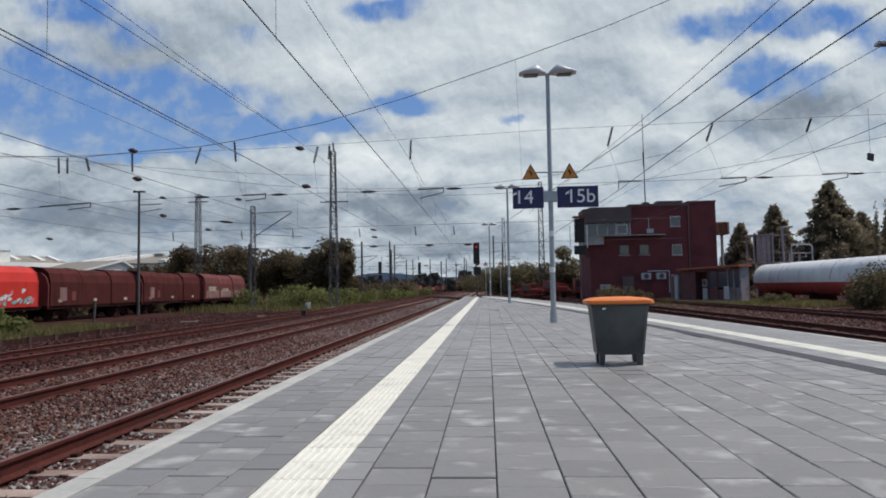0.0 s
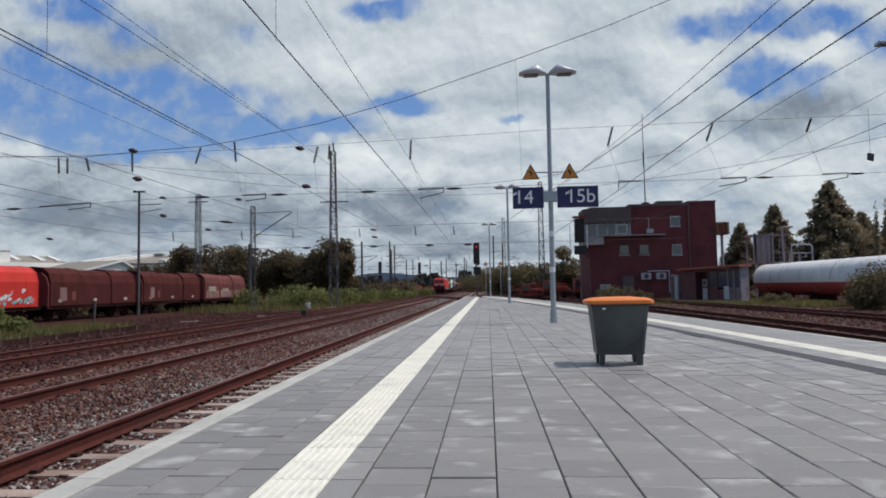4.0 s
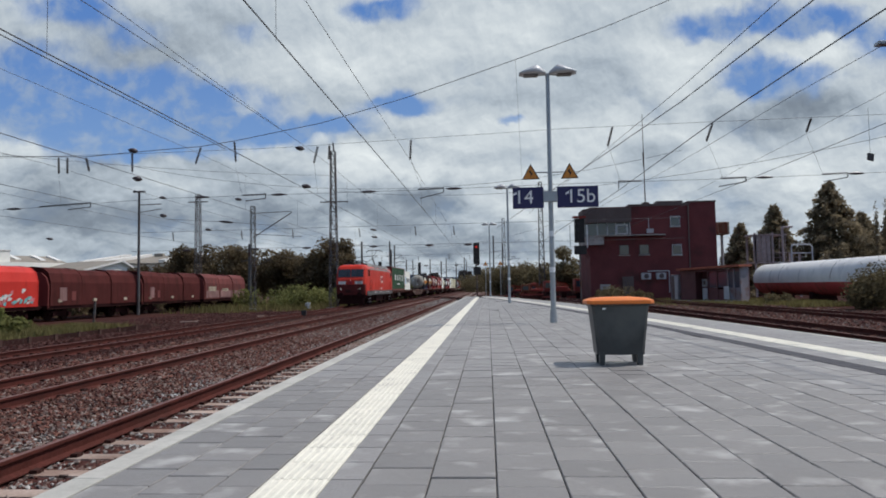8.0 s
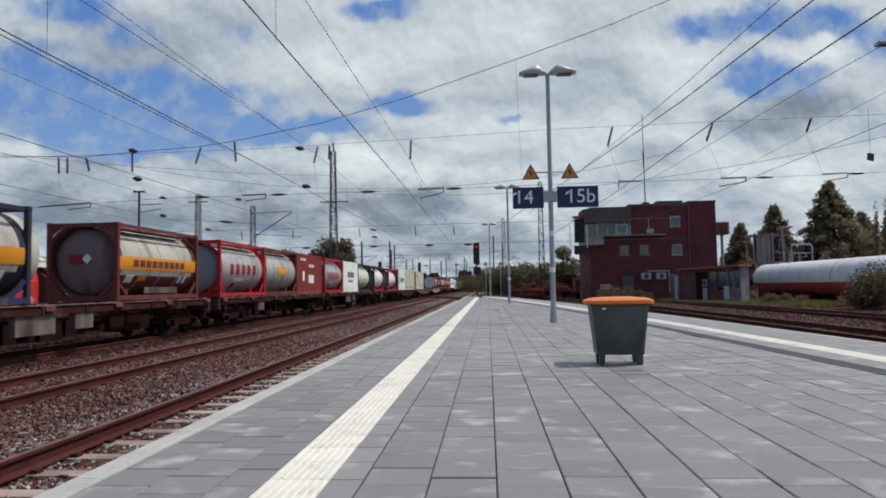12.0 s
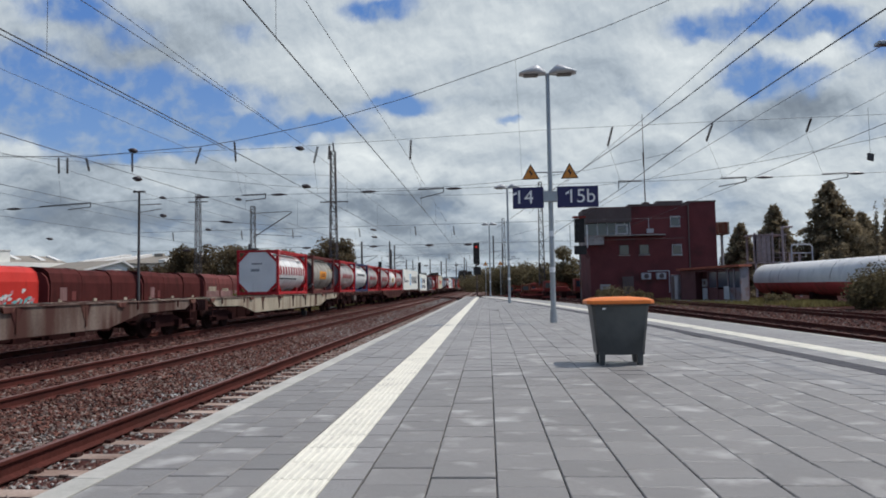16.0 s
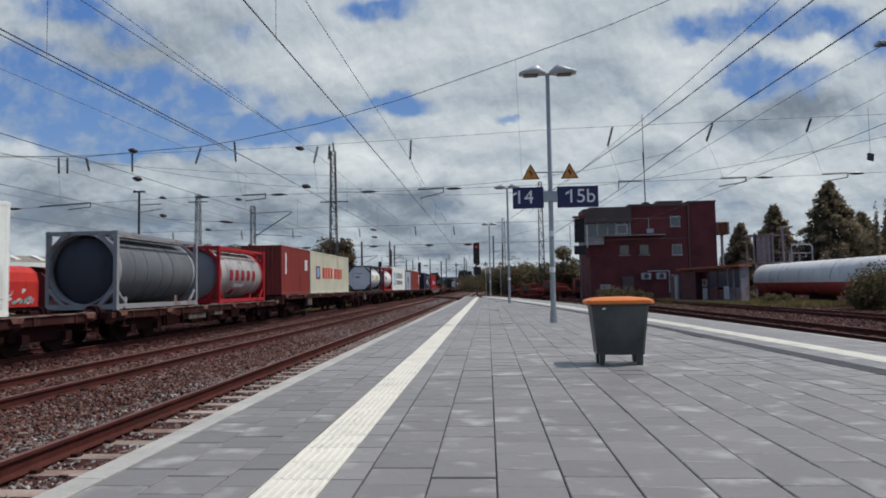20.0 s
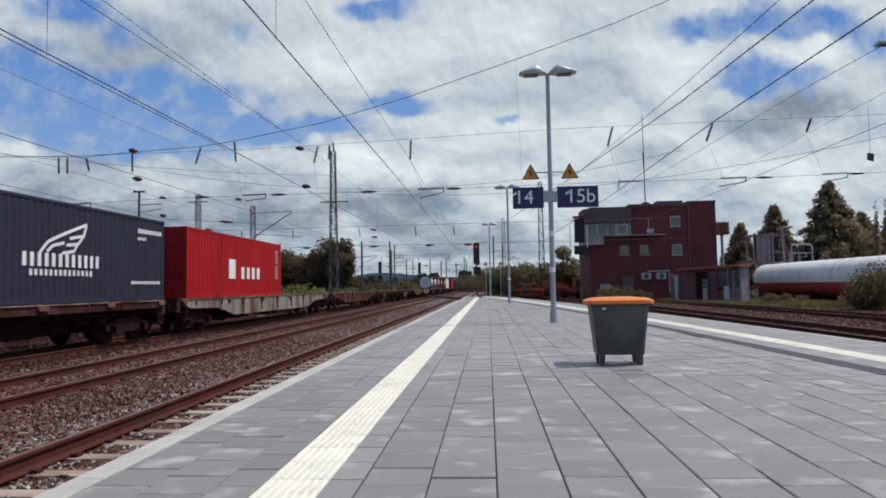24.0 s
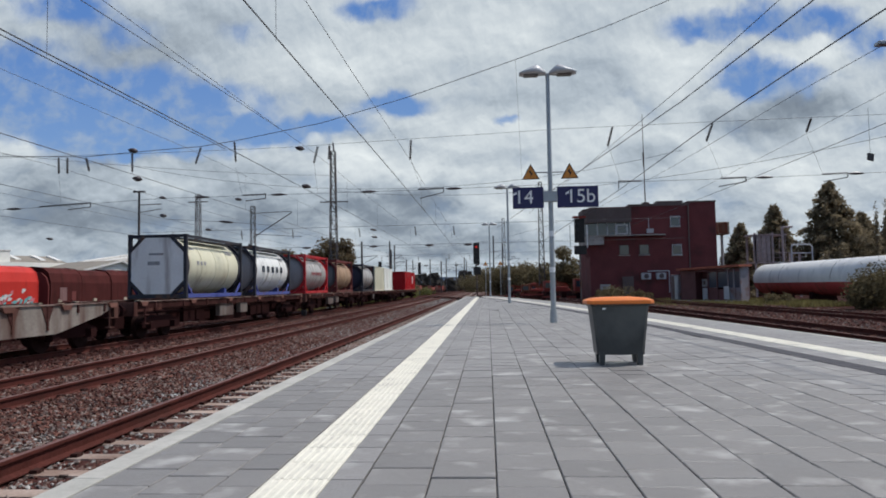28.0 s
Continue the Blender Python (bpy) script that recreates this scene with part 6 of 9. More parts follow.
def conifer(x, y, h, w, seed, z0=-1.0, count=2600):
    tr = thing("conifer", pose(x, y, z0), "tall dark spruce tree with drooping branches", "tree", "conifers behind the tank")
    trunk = part("trunk", tube(bmesh.new(), (0, 0, -0.2), (0, 0, h * 0.97), 0.25, 8, 0.03), m_bark, tr)
    rng = np.random.default_rng(seed)
    V = []
    nb = 250
    for k in range(nb):
        zt = h * (0.10 + 0.88 * (k / nb) ** 0.9)
        ln = w / 2 * (1 - (zt / h) ** 1.25) * rng.uniform(0.6, 1.15) + 0.25
        a = rng.uniform(0, 2 * math.pi)
        m = int(16 + ln * 24)
        u = rng.random(m) ** 0.7
        px_ = ln * u
        spread = 0.35 * (1 - 0.4 * u) * (0.4 + ln * 0.18)
        cx = px_ * math.cos(a) + rng.normal(size=m) * spread
        cy = px_ * math.sin(a) + rng.normal(size=m) * spread
        cz = zt - 0.28 * px_ * u + rng.normal(size=m) * 0.16
        V.append(np.stack([cx, cy, cz], 1))
    P = np.concatenate(V)
    count = len(P)
    n = rng.normal(size=(count, 3)) + [0, 0, 0.8]
    n /= np.linalg.norm(n, axis=1)[:, None]
    t = np.cross(n, rng.normal(size=(count, 3)))
    t /= np.linalg.norm(t, axis=1)[:, None]
    uu = np.cross(n, t)
    s = 0.24 * (0.6 + 0.8 * rng.random(count))[:, None]
    V = np.stack([P + t * s, P + uu * s * 0.45, P - t * s, P - uu * s * 0.45], 1).reshape(-1, 3)
    from_lists("crown", V.tolist(), np.arange(4 * count).reshape(-1, 4).tolist(), m_conifer, tr)
    return tr


def bush(x, y, w, h, seed, z0=-1.2, mat=None, label="bright green bush on the trackside", count=900, size=0.16):
    rng = random.Random(seed)
    b = thing("bush", pose(x, y, z0), label, "bush", "bushes beside the tracks")
    blobs = []
    for k in range(8):
        q = rng.uniform(-0.42, 0.42) * w
        rr = rng.uniform(0.2, 0.34) * w
        hh = h * rng.uniform(0.35, 0.62)
        blobs.append((q, rng.uniform(-0.25, 0.25) * w, hh * 0.75, rr, rr, hh * 0.8))
    leaf_cloud("leaves", blobs, count, size, mat or m_bush, b, seed)
    st = bmesh.new()
    for k in range(5):
        a = rng.uniform(0, 6.28)
        tube(st, (0, 0, 0), (0.3 * w * math.cos(a), 0.3 * w * math.sin(a), h * 0.6), 0.02, 5, 0.008)
    part("stems", st, m_bark, b)
    return b


def grass_patch(name, x0, x1, y0, y1, count, h, z, mat, seed, label):
    rng = np.random.default_rng(seed)
    P = np.stack([rng.uniform(x0, x1, count), rng.uniform(y0, y1, count), np.full(count, z)], 1)
    keep = np.array([noise.noise((p[0] * 0.5, p[1] * 0.35, seed)) > -0.12 for p in P])
    P = P[keep]
    n = len(P)
    hh = h * (0.4 + 0.9 * rng.random(n))
    a = rng.uniform(0, np.pi, n)
    w = 0.03 + 0.03 * rng.random(n)
    dx, dy = np.cos(a) * w, np.sin(a) * w
    lean = rng.normal(size=(n, 2)) * 0.18 * hh[:, None]
    V = np.stack([np.stack([P[:, 0] - dx, P[:, 1] - dy, P[:, 2]], 1), np.stack([P[:, 0] + dx, P[:, 1] + dy, P[:, 2]], 1), np.stack([P[:, 0] + lean[:, 0], P[:, 1] + lean[:, 1], P[:, 2] + hh], 1)], 1).reshape(-1, 3)
    ob = from_lists(name, V.tolist(), np.arange(3 * n).reshape(-1, 3).tolist(), mat)
    return tagged(ob, label, "grass", kind="stuff")


# trees and bushes along the yard
for x, y, h, w, sd in ((-22.4, 97, 10.2, 7.2, 1), (-24.9, 98, 8.9, 6.0, 2), (-20.7, 96, 7.7, 4.4, 3), (-33.0, 104, 8.7, 7.6, 4), (-30.2, 106, 7.8, 6.4, 5), (-39.5, 105, 10.2, 8.0, 6), (-49.4, 108, 10.4, 6.4, 7), (-46.2, 107, 10.3, 6.8, 8), (-55.0, 113, 8.0, 8.0, 9), (-51.5, 116, 8.6, 7.5, 10), (-27.6, 103, 7.4, 6.0, 11), (-36.0, 110, 8.0, 6.4, 12), (-43.0, 112, 8.2, 6.0, 13), (-57.5, 108, 6.6, 5.5, 14)):
    broadleaf(x, y, h, w, sd)
for x, y, w, h, sd in ((-27.6, 78, 4.5, 2.6, 21), (-24.5, 80, 4.5, 2.9, 22), (-22.0, 82, 4.0, 2.6, 23), (-19.5, 78, 4.5, 2.3, 24), (-18.0, 84, 4.0, 2.5, 25), (-16.8, 88, 4.0, 2.2, 26), (-21.8, 74, 3.6, 1.9, 27), (-18.6, 92, 4.5, 2.8, 28), (-16.5, 104, 5.0, 2.2, 29), (-26.0, 88, 5.0, 3.2, 30), (-15.5, 122, 4.0, 2.2, 31), (-17.0, 136, 5.0, 2.6, 32), (-14.2, 150, 4.0, 2.4, 33)):
    bush(x, y, w, h, sd)
for k in range(13):
    bush(-38.5 + 0.4 * math.sin(k * 2.0), 34 + 5.2 * k, 5.5, 2.6 + 0.4 * math.sin(k * 1.3), 100 + k, -1.3, m_leaf, "dark scrub behind the parked wagons", 700, 0.24)
for k in range(10):
    bush(-45.0 + 2.7 * k, 168 + 16 * math.sin(k * 1.9), 7.5, 3.6 + 0.9 * math.sin(k * 2.3), 130 + k, -1.2, m_leaf, "brown-green scrub far along the yard", 800, 0.34)
grass_patch("tall_grass", -27.5, -20.0, 22, 38.0, 34000, 0.42, -1.28, m_grass, 5, "tall green and straw-coloured grass beside the siding")
grass_patch("tall_grass", -31, -15.5, 62, 140, 14000, 0.7, -1.28, m_grass, 6, "green weeds along the far trackside")
bush(-23.9, 30.5, 2.2, 1.7, 41)
bush(-24.4, 33.0, 1.6, 1.0, 42)
for x, y, h, w, sd in ((47.0, 96, 15.6, 16.5, 51), (40.0, 97, 12.6, 11.0, 52), (34.6, 95, 9.8, 9.0, 53), (52.8, 99, 11.5, 12.0, 54), (43.4, 104, 10.4, 8.0, 57), (57.5, 100, 12.0, 9.0, 55), (64, 104, 13, 10, 56), (38, 102, 8.5, 7, 58)):
    conifer(x, y, h, w, sd)
for x, y, h in ((50.9, 92, 12.0), (52.7, 93, 12.4)):
    tr = thing("poplar", pose(x, y, -1), "thin columnar poplar against the sky", "tree", "poplars")
    part("trunk", tube(bmesh.new(), (0, 0, 0), (0, 0, h * 0.9), 0.15, 6, 0.03), m_bark, tr)
    leaf_cloud("crown", [(0, 0, h * (0.3 + 0.1 * k), 0.55 - 0.05 * k, 0.55 - 0.05 * k, h * 0.12) for k in range(7)], 700, 0.16, m_conifer, tr, int(x))
for k, (x, y, w, h) in enumerate(((24.7, 44, 4.2, 3.3), (28.5, 42, 4.5, 3.2), (27.5, 47, 4, 2.8), (31.5, 43, 5, 3.3), (13.6, 70, 3.4, 2.0), (15.6, 71, 2.4, 1.3), (12.2, 72, 2.0, 1.7), (24.0, 58, 2.0, 0.9))):
    bush(x, y, w, h, 60 + k, -1.0, m_shrub, "dark green bush beside the sidings and signal box", 4200 if k < 4 else 1600, 0.10)
grass_patch("grass_verge", 12.5, 27, 50, 73, 15000, 0.36, -1.02, m_grass, 9, "green verge in front of the brick signal box")
grass_patch("grass_verge", 22.5, 27.5, 50, 74, 9000, 0.34, -1.02, m_grass, 10, "tall grass along the foot of the tank")
for x, y, h, w, sd in ((6.0, 122, 5.6, 8, 71), (1.5, 135, 5.8, 9, 72), (9.5, 118, 6.4, 7, 73), (3.2, 128, 5.0, 7, 74), (12.6, 112, 8.6, 6, 75), (-2.5, 200, 4.5, 12, 76), (8, 150, 6.5, 10, 78)):
    broadleaf(x, y, h, w, sd, "dark green tree beyond the end of the platform", -1.0, 1500, m_shrub)

# ---- masts and wires ----
def lattice_mast(x, y, h, w0, w1, label, z0=-1.2, bays=14):
    ms = thing("catenary_mast", pose(x, y, z0), label, "mast", "overhead line masts")
    legs = [(sx, sy) for sx in (-1, 1) for sy in (-1, 1)]
    for sx, sy in legs:
        part("leg", bar(bmesh.new(), (sx * w0, sy * w0, 0), (sx * w1, sy * w1, h), max(0.055, w0 * 0.21), max(0.055, w0 * 0.21)), m_mast, ms)
    br = bmesh.new()
    for k in range(bays):
        za, zb = h * k / bays, h * (k + 1) / bays
        wa, wb = w0 + (w1 - w0) * k / bays, w0 + (w1 - w0) * (k + 1) / bays
        sg = 1 if k % 2 else -1
        for sy in (-1, 1):
            bar(br, (sg * wa, sy * wa, za), (-sg * wb, sy * wb, zb), max(0.028, w0 * 0.11), max(0.028, w0 * 0.11))
            bar(br, (sy * wa, sg * wa, za), (sy * wb, -sg * wb, zb), max(0.028, w0 * 0.11), max(0.028, w0 * 0.11))
            bar(br, (-wb, sy * wb, zb), (wb, sy * wb, zb), max(0.028, w0 * 0.11), max(0.028, w0 * 0.11))
    part("lattice_bracing", br, m_mast, ms)
    part("foundation", boxm(-w0 - 0.25, w0 + 0.25, -w0 - 0.25, w0 + 0.25, -0.3, 0.15), m_edge, ms)
    return ms


def bracket(parent, z, ln, mat=None):
    b = bmesh.new()
    tube(b, (0, 0, z), (ln, 0, z), 0.035, 6)
    tube(b, (0, 0, z - 1.3), (ln * 0.85, 0, z - 0.02), 0.03, 6)
    part("cantilever", b, mat or m_mast, parent)
    for q in (0.12, 0.2):
        part("insulator", tube(bmesh.new(), (ln * q, 0, z), (ln * (q + 0.07), 0, z), 0.09, 10), m_insul, parent)


big = lattice_mast(-16.1, 70, 16.6, 0.42, 0.22, "tall dark lattice mast of the overhead line", bays=18)
part("top_insulator", tube(bmesh.new(), (0.1, 0, 16.6), (0.0, 0, 17.5), 0.08, 8), m_insul, big)
part("cross_arm", bar(bmesh.new(), (-1.4, 0, 11.2), (1.6, 0, 11.2), 0.1, 0.1), m_mast, big)
m2 = lattice_mast(-24.75, 70, 10.95, 0.25, 0.19, "lattice catenary mast with a long cantilever", bays=13)
b2 = bmesh.new()
bar(b2, (0, 0, 10.2), (4.1, 0, 10.3), 0.06, 0.06)
bar(b2, (0, 0, 7.6), (4.2, 0, 10.2), 0.08, 0.08)
bar(b2, (0, 0, 8.0), (5.2, 0, 7.6), 0.05, 0.05)
part("cantilever", b2, m_mast, m2)
m3 = lattice_mast(-37.3, 85, 14.6, 0.36, 0.24, "tall lattice mast behind the parked wagons", bays=15)
part("cross_arm", bar(bmesh.new(), (-1.3, 0, 13.6), (1.3, 0, 13.6), 0.12, 0.12), m_mast, m3)
lattice_mast(7.5, 95, 16.5, 0.42, 0.22, "tall pale lattice mast beyond the platform", bays=20)
lattice_mast(2.6, 110, 13.0, 0.3, 0.2, "lattice mast in the distance", bays=14)
pm = thing("yard_light_mast", pose(-31.7, 59.6, -1.2), "dark pole with a small cross head", "mast")
part("pole", tube(bmesh.new(), (0, 0, 0), (0, 0, 11.2), 0.14, 10, 0.1), m_mast, pm)
part("cross_head", boxm(-0.55, 0.55, -0.1, 0.1, 11.15, 11.3), m_mast, pm)
part("bracket_arm", bar(bmesh.new(), (0, 0, 10.0), (2.1, 0, 10.05), 0.07, 0.07), m_mast, pm)
part("bracket_arm", bar(bmesh.new(), (0, 0, 9.3), (2.1, 0, 9.6), 0.05, 0.05), m_mast, pm)
for k, (x, y, h) in enumerate(((-21.5, 150, 10.5), (-24.0, 165, 13.5), (-27.0, 195, 14.5), (-26.0, 215, 11.0), (-20.5, 240, 12), (-16.0, 260, 13), (-11.5, 245, 11), (-24, 128, 11), (-8, 230, 12), (-33, 92, 8.5), (1.5, 175, 15), (6, 190, 13), (3.5, 160, 12), (-30, 270, 13), (-9.5, 300, 14), (-14.5, 210, 10))):
    fm = thing("far_mast", pose(x, y, -1.2), "catenary mast in the distance", "mast", "distant masts")
    part("pole", bar(bmesh.new(), (0, 0, 0), (0, 0, h), 0.32, 0.32), m_mast, fm)
    part("cantilever", bar(bmesh.new(), (-1.2, 0, h * 0.72), (3.0, 0, h * 0.75), 0.1, 0.1), m_mast, fm)
    part("cantilever", bar(bmesh.new(), (0, 0, h * 0.6), (3.0, 0, h * 0.74), 0.08, 0.08), m_mast, fm)

overhead = thing("overhead_line", Matrix(), "dark overhead wires, droppers and insulators above the tracks", "overhead line", kind="structure")
WR = 0.0125


def span_at(y):
    """How far along its span of sixty metres a wire is at y."""
    return ((y - 30) % 60) / 60


# along the tracks
for k, cz, mz in ((1, 5.02, 6.75), (2, 4.95, 6.85), (3, 5.22, 7.2)):
    ys_ = [-20 + 320 * i / 79 for i in range(80)]
    wire("contact_wire", [(track_x(k, y) + 0.12 * math.sin(y * math.pi / 60), y, cz) for y in ys_], WR, m_cable, overhead)
    wire("messenger_wire", [(track_x(k, y), y, mz - 1.02 * span_at(y) * (1 - span_at(y))) for y in ys_], WR * 0.58, m_cable, overhead)
    for y in (11.0, 36.0, 46.0, 56.0, 66.0, 76.0, 86.0):
        if k < 3 or y > 30:
            wire("dropper", [(track_x(k, y), y, cz), (track_x(k, y), y, mz - 1.02 * span_at(y) * (1 - span_at(y)))], 0.005, m_cable, overhead)
wire("stitch_wire", [(-7.55, -20, 6.15), (-7.55, 8, 6.2), (-7.5, 16, 6.48), (-7.5, 24, 6.72)], WR * 0.7, m_cable, overhead)
wire("second_contact_wire", [(-7.85, -20, 5.0), (-7.6, 9, 4.93), (-7.54, 19, 4.95)], WR * 0.8, m_cable, overhead)
# beside and beyond the platform, where the tracks bend away
for name, r, pts in (("contact_wire", 1.05, [(6.88, -6.0, 5.6), (5.61, 11.6, 5.6), (5.15, 18.0, 5.6), (4.21, 26.1, 5.6), (0.84, 55.0, 5.6)]),
                     ("messenger_wire", 0.75, [(6.92, -6.0, 6.6), (6.07, 14.0, 6.6), (5.82, 19.8, 6.6), (4.84, 33.5, 6.6), (3.30, 55.0, 6.6)]),
                     ("contact_wire", 1.15, [(7.3, -6, 5.3), (6.63, 11.4, 5.3), (6.34, 19, 5.3), (6.28, 32, 5.3), (5.6, 70, 5.3)]),
                     ("messenger_wire", 0.7, [(10.5, -6, 6.7), (9.98, 17.4, 6.7), (9.7, 21.3, 6.68), (9.2, 34, 6.6), (7.0, 80, 6.6)]),
                     ("contact_wire", 0.85, [(11.3, -6, 5.3), (11.42, 20, 5.3), (11.4, 31, 5.3), (11.2, 45, 5.3), (9.5, 90, 5.3)]),
                     ("messenger_wire", 0.6, [(12.5, 10, 6.9), (13.9, 26, 7.3), (14.0, 30, 7.25), (13.8, 45, 6.9)])):
    wire(name, pts, WR * r, m_cable, overhead)


def hung_insulator(p, ln=0.75, tilt=0.0, r=0.062):
    bm = bmesh.new()
    n = 7
    for k in range(n):
        za = p[2] - 0.08 - ln * k / n
        xa = p[0] + tilt * (0.08 + ln * k / n)
        tube(bm, (xa, p[1], za), (xa + tilt * ln / n * 0.7, p[1], za - ln / n * 0.7), r, 8, r * 0.6)
    tube(bm, p, (p[0] + tilt * (ln + 0.1), p[1], p[2] - ln - 0.1), 0.012, 5)
    part("insulator", bm, m_insul, overhead)


def wire_insulator(p, d=(1, 0, 0), ln=0.5, r=0.1):
    bm = bmesh.new()
    d = Vector(d)
    radii = (0.25, 0.75, 1.0, 1.0, 0.75, 0.25)
    d.normalize()
    for k in range(5):
        tube(bm, Vector(p) + d * ln * (k / 5 - 0.5), Vector(p) + d * ln * ((k + 1) / 5 - 0.5), r * radii[k], 10, r * radii[k + 1])
    part("insulator", bm, m_insul, overhead)


# head-span across the yard, thirty metres ahead: (x, z) along its wires
Y1 = 30.0
head = [(-44, 8.6), (-22.7, 7.31), (-18.6, 7.16), (-15.9, 7.33), (-13.06, 7.48), (-11.5, 7.68), (-7.4, 8.39), (-3.45, 9.44), (1.42, 10.97), (5.53, 12.33), (8.29, 13.4), (20, 18.2)]
upper = [(-44, 7.2), (-22.7, 7.23), (-14.5, 7.25), (-9.2, 7.31), (-3.4, 7.52), (3.5, 7.77), (9.8, 7.86), (17.2, 7.95), (30, 8.2)]
lower = [(-44, 4.6), (-22.66, 4.79), (-19.65, 4.9), (-15.05, 5.12), (-9.24, 5.16), (-3.05, 5.2), (3.48, 5.3), (11.26, 5.34), (17.1, 5.44), (30, 5.6)]
for name, line, r in (("head_span_wire", head, 0.016), ("cross_span_wire", upper, 0.008), ("cross_span_wire", lower, 0.009)):
    wire(name, [(x, Y1, z) for x, z in line], r, m_cable, overhead)


def span_z(line, x):
    return float(np.interp(x, [a for a, _ in line], [b for _, b in line]))


# strings of insulator discs: the upper end's x, the lower end's x and length, and the wire that they hang from
for x0, x1, ln, line in ((-19.85, -19.83, 0.72, head), (-19.43, -19.42, 0.72, head), (-18.53, -18.38, 0.6, head), (-16.31, -16.3, 0.85, head), (-13.03, -13.27, 0.72, head), (-11.47, -11.41, 0.9, head),
                         (-7.58, -7.77, 0.75, upper), (-7.06, -7.09, 0.62, upper), (-3.34, -3.38, 0.85, upper), (5.62, 5.40, 0.82, upper), (9.96, 9.67, 0.78, upper), (14.13, 13.91, 0.58, upper)):
    hung_insulator((x0, Y1, span_z(line, x0)), ln, (x1 - x0) / ln)
for x0, x1 in ((-19.83, -19.7), (-11.41, -11.1), (-3.38, -2.9), (5.40, 5.9), (9.67, 10.3), (-7.77, -7.6), (13.91, 14.5)):
    wire("dropper", [(x0, Y1, span_z(upper, x0) - 0.8), (x1, Y1, span_z(lower, x1))], 0.005, m_cable, overhead)
wire("dropper", [(1.42, Y1, 10.97), (1.6, Y1, 5.3)], 0.005, m_cable, overhead)
for x, z, r in ((-16.26, 7.38, 0.12), (-16.05, 6.06, 0.12), (-8.42, 7.25, 0.11), (-8.14, 5.51, 0.10), (-14.84, 5.16, 0.07), (-14.81, 4.33, 0.09), (-11.28, 4.99, 0.07), (-12.68, 3.63, 0.06), (-20.22, 3.38, 0.06), (-5.09, 3.46, 0.05), (-5.04, 3.13, 0.05)):
    wire_insulator((x, Y1, z), (0.9, 0.4, -0.12), 0.42 if r > 0.09 else 0.3, r)
for x in (-21.98, -9.42, -5.3, -1.45, 12.04, 15.87, -13.0):
    wire_insulator((x, Y1, span_z(lower, x)), (1, 0, 0), 0.75, 0.06)
wire_insulator((-11.86, Y1, 3.97), (1, 0, -0.1), 0.7, 0.06)
wire("cross_span_wire", [(-14.5, Y1, 4.15), (-11.86, Y1, 3.97), (-9.5, Y1, 3.75)], 0.009, m_cable, overhead)
# registration arms: from, to, and the way the lower tube comes back
for x0, x1, x2, dz in ((-20.74, -18.28, -19.37, -0.2), (-11.07, -10.02, -10.94, -0.24), (-3.05, -1.91, -2.98, -0.38), (6.79, 5.81, 5.8, -0.32), (10.18, 11.26, 10.09, -0.33), (14.46, 15.52, 14.5, -0.3)):
    arm = bmesh.new()
    za, zb = span_z(lower, x0) + 0.03, span_z(lower, x1) + 0.05
    tube(arm, (x0, Y1, za), (x1, Y1, zb), 0.026, 6)
    tube(arm, (x1, Y1, zb + 0.02), (x1, Y1, zb - 0.2), 0.022, 6)
    tube(arm, (x1, Y1, zb - 0.2), (x2, Y1, span_z(lower, x2) + dz), 0.02, 6)
    part("registration_arm", arm, m_cable, overhead)
# second head-span at the big mast, and more beyond
for Y2, xa, xb, zz in ((70.0, -38, 20, (11.4, 7.2, 5.2)), (130.0, -40, 14, (10, 7, 5)), (190.0, -40, 10, (11, 7, 5))):
    wire("head_span_wire", sag((xa, Y2, zz[0] + 3), (xb, Y2, zz[0] + 3), 4.5 if Y2 > 100 else 3.2), 0.02, m_cable, overhead)
    wire("cross_span_wire", [(xa, Y2, zz[1]), (xb, Y2, zz[1] + 0.3)], 0.018, m_cable, overhead)
    wire("cross_span_wire", [(xa, Y2, zz[2]), (xb, Y2, zz[2] + 0.2)], 0.018, m_cable, overhead)
    for x in (-33.5, -26, -20.5, -13.4, -7.5, -3.5):
        hung_insulator((x, Y2, zz[1]), 0.9, 0.1, 0.08)
        wire_insulator((x + 1.5, Y2, zz[2]), (1, 0, 0), 0.9, 0.12)
for x, cz, mz in ((-20.5, 5.5, 6.9), (-27.5, 5.3, 6.7)):
    wire("contact_wire", [(x, y, cz) for y in (-20, 30, 130, 300)], WR, m_cable, overhead)
    wire("messenger_wire", [(x, -20 + 2.0 * i, mz - 1.0 * (((-20 + 2.0 * i - 30) % 60) / 60) * (1 - ((-20 + 2.0 * i - 30) % 60) / 60)) for i in range(120)], WR * 0.8, m_cable, overhead)
wire("feeder_wire", sag((-48, 20, 10.5), (-16.1, 70, 12.8), 1.2), 0.016, m_cable, overhead)
wire("feeder_wire", sag((-16.1, 70, 11.2), (30, 40, 10.5), 2.2), 0.014, m_cable, overhead)

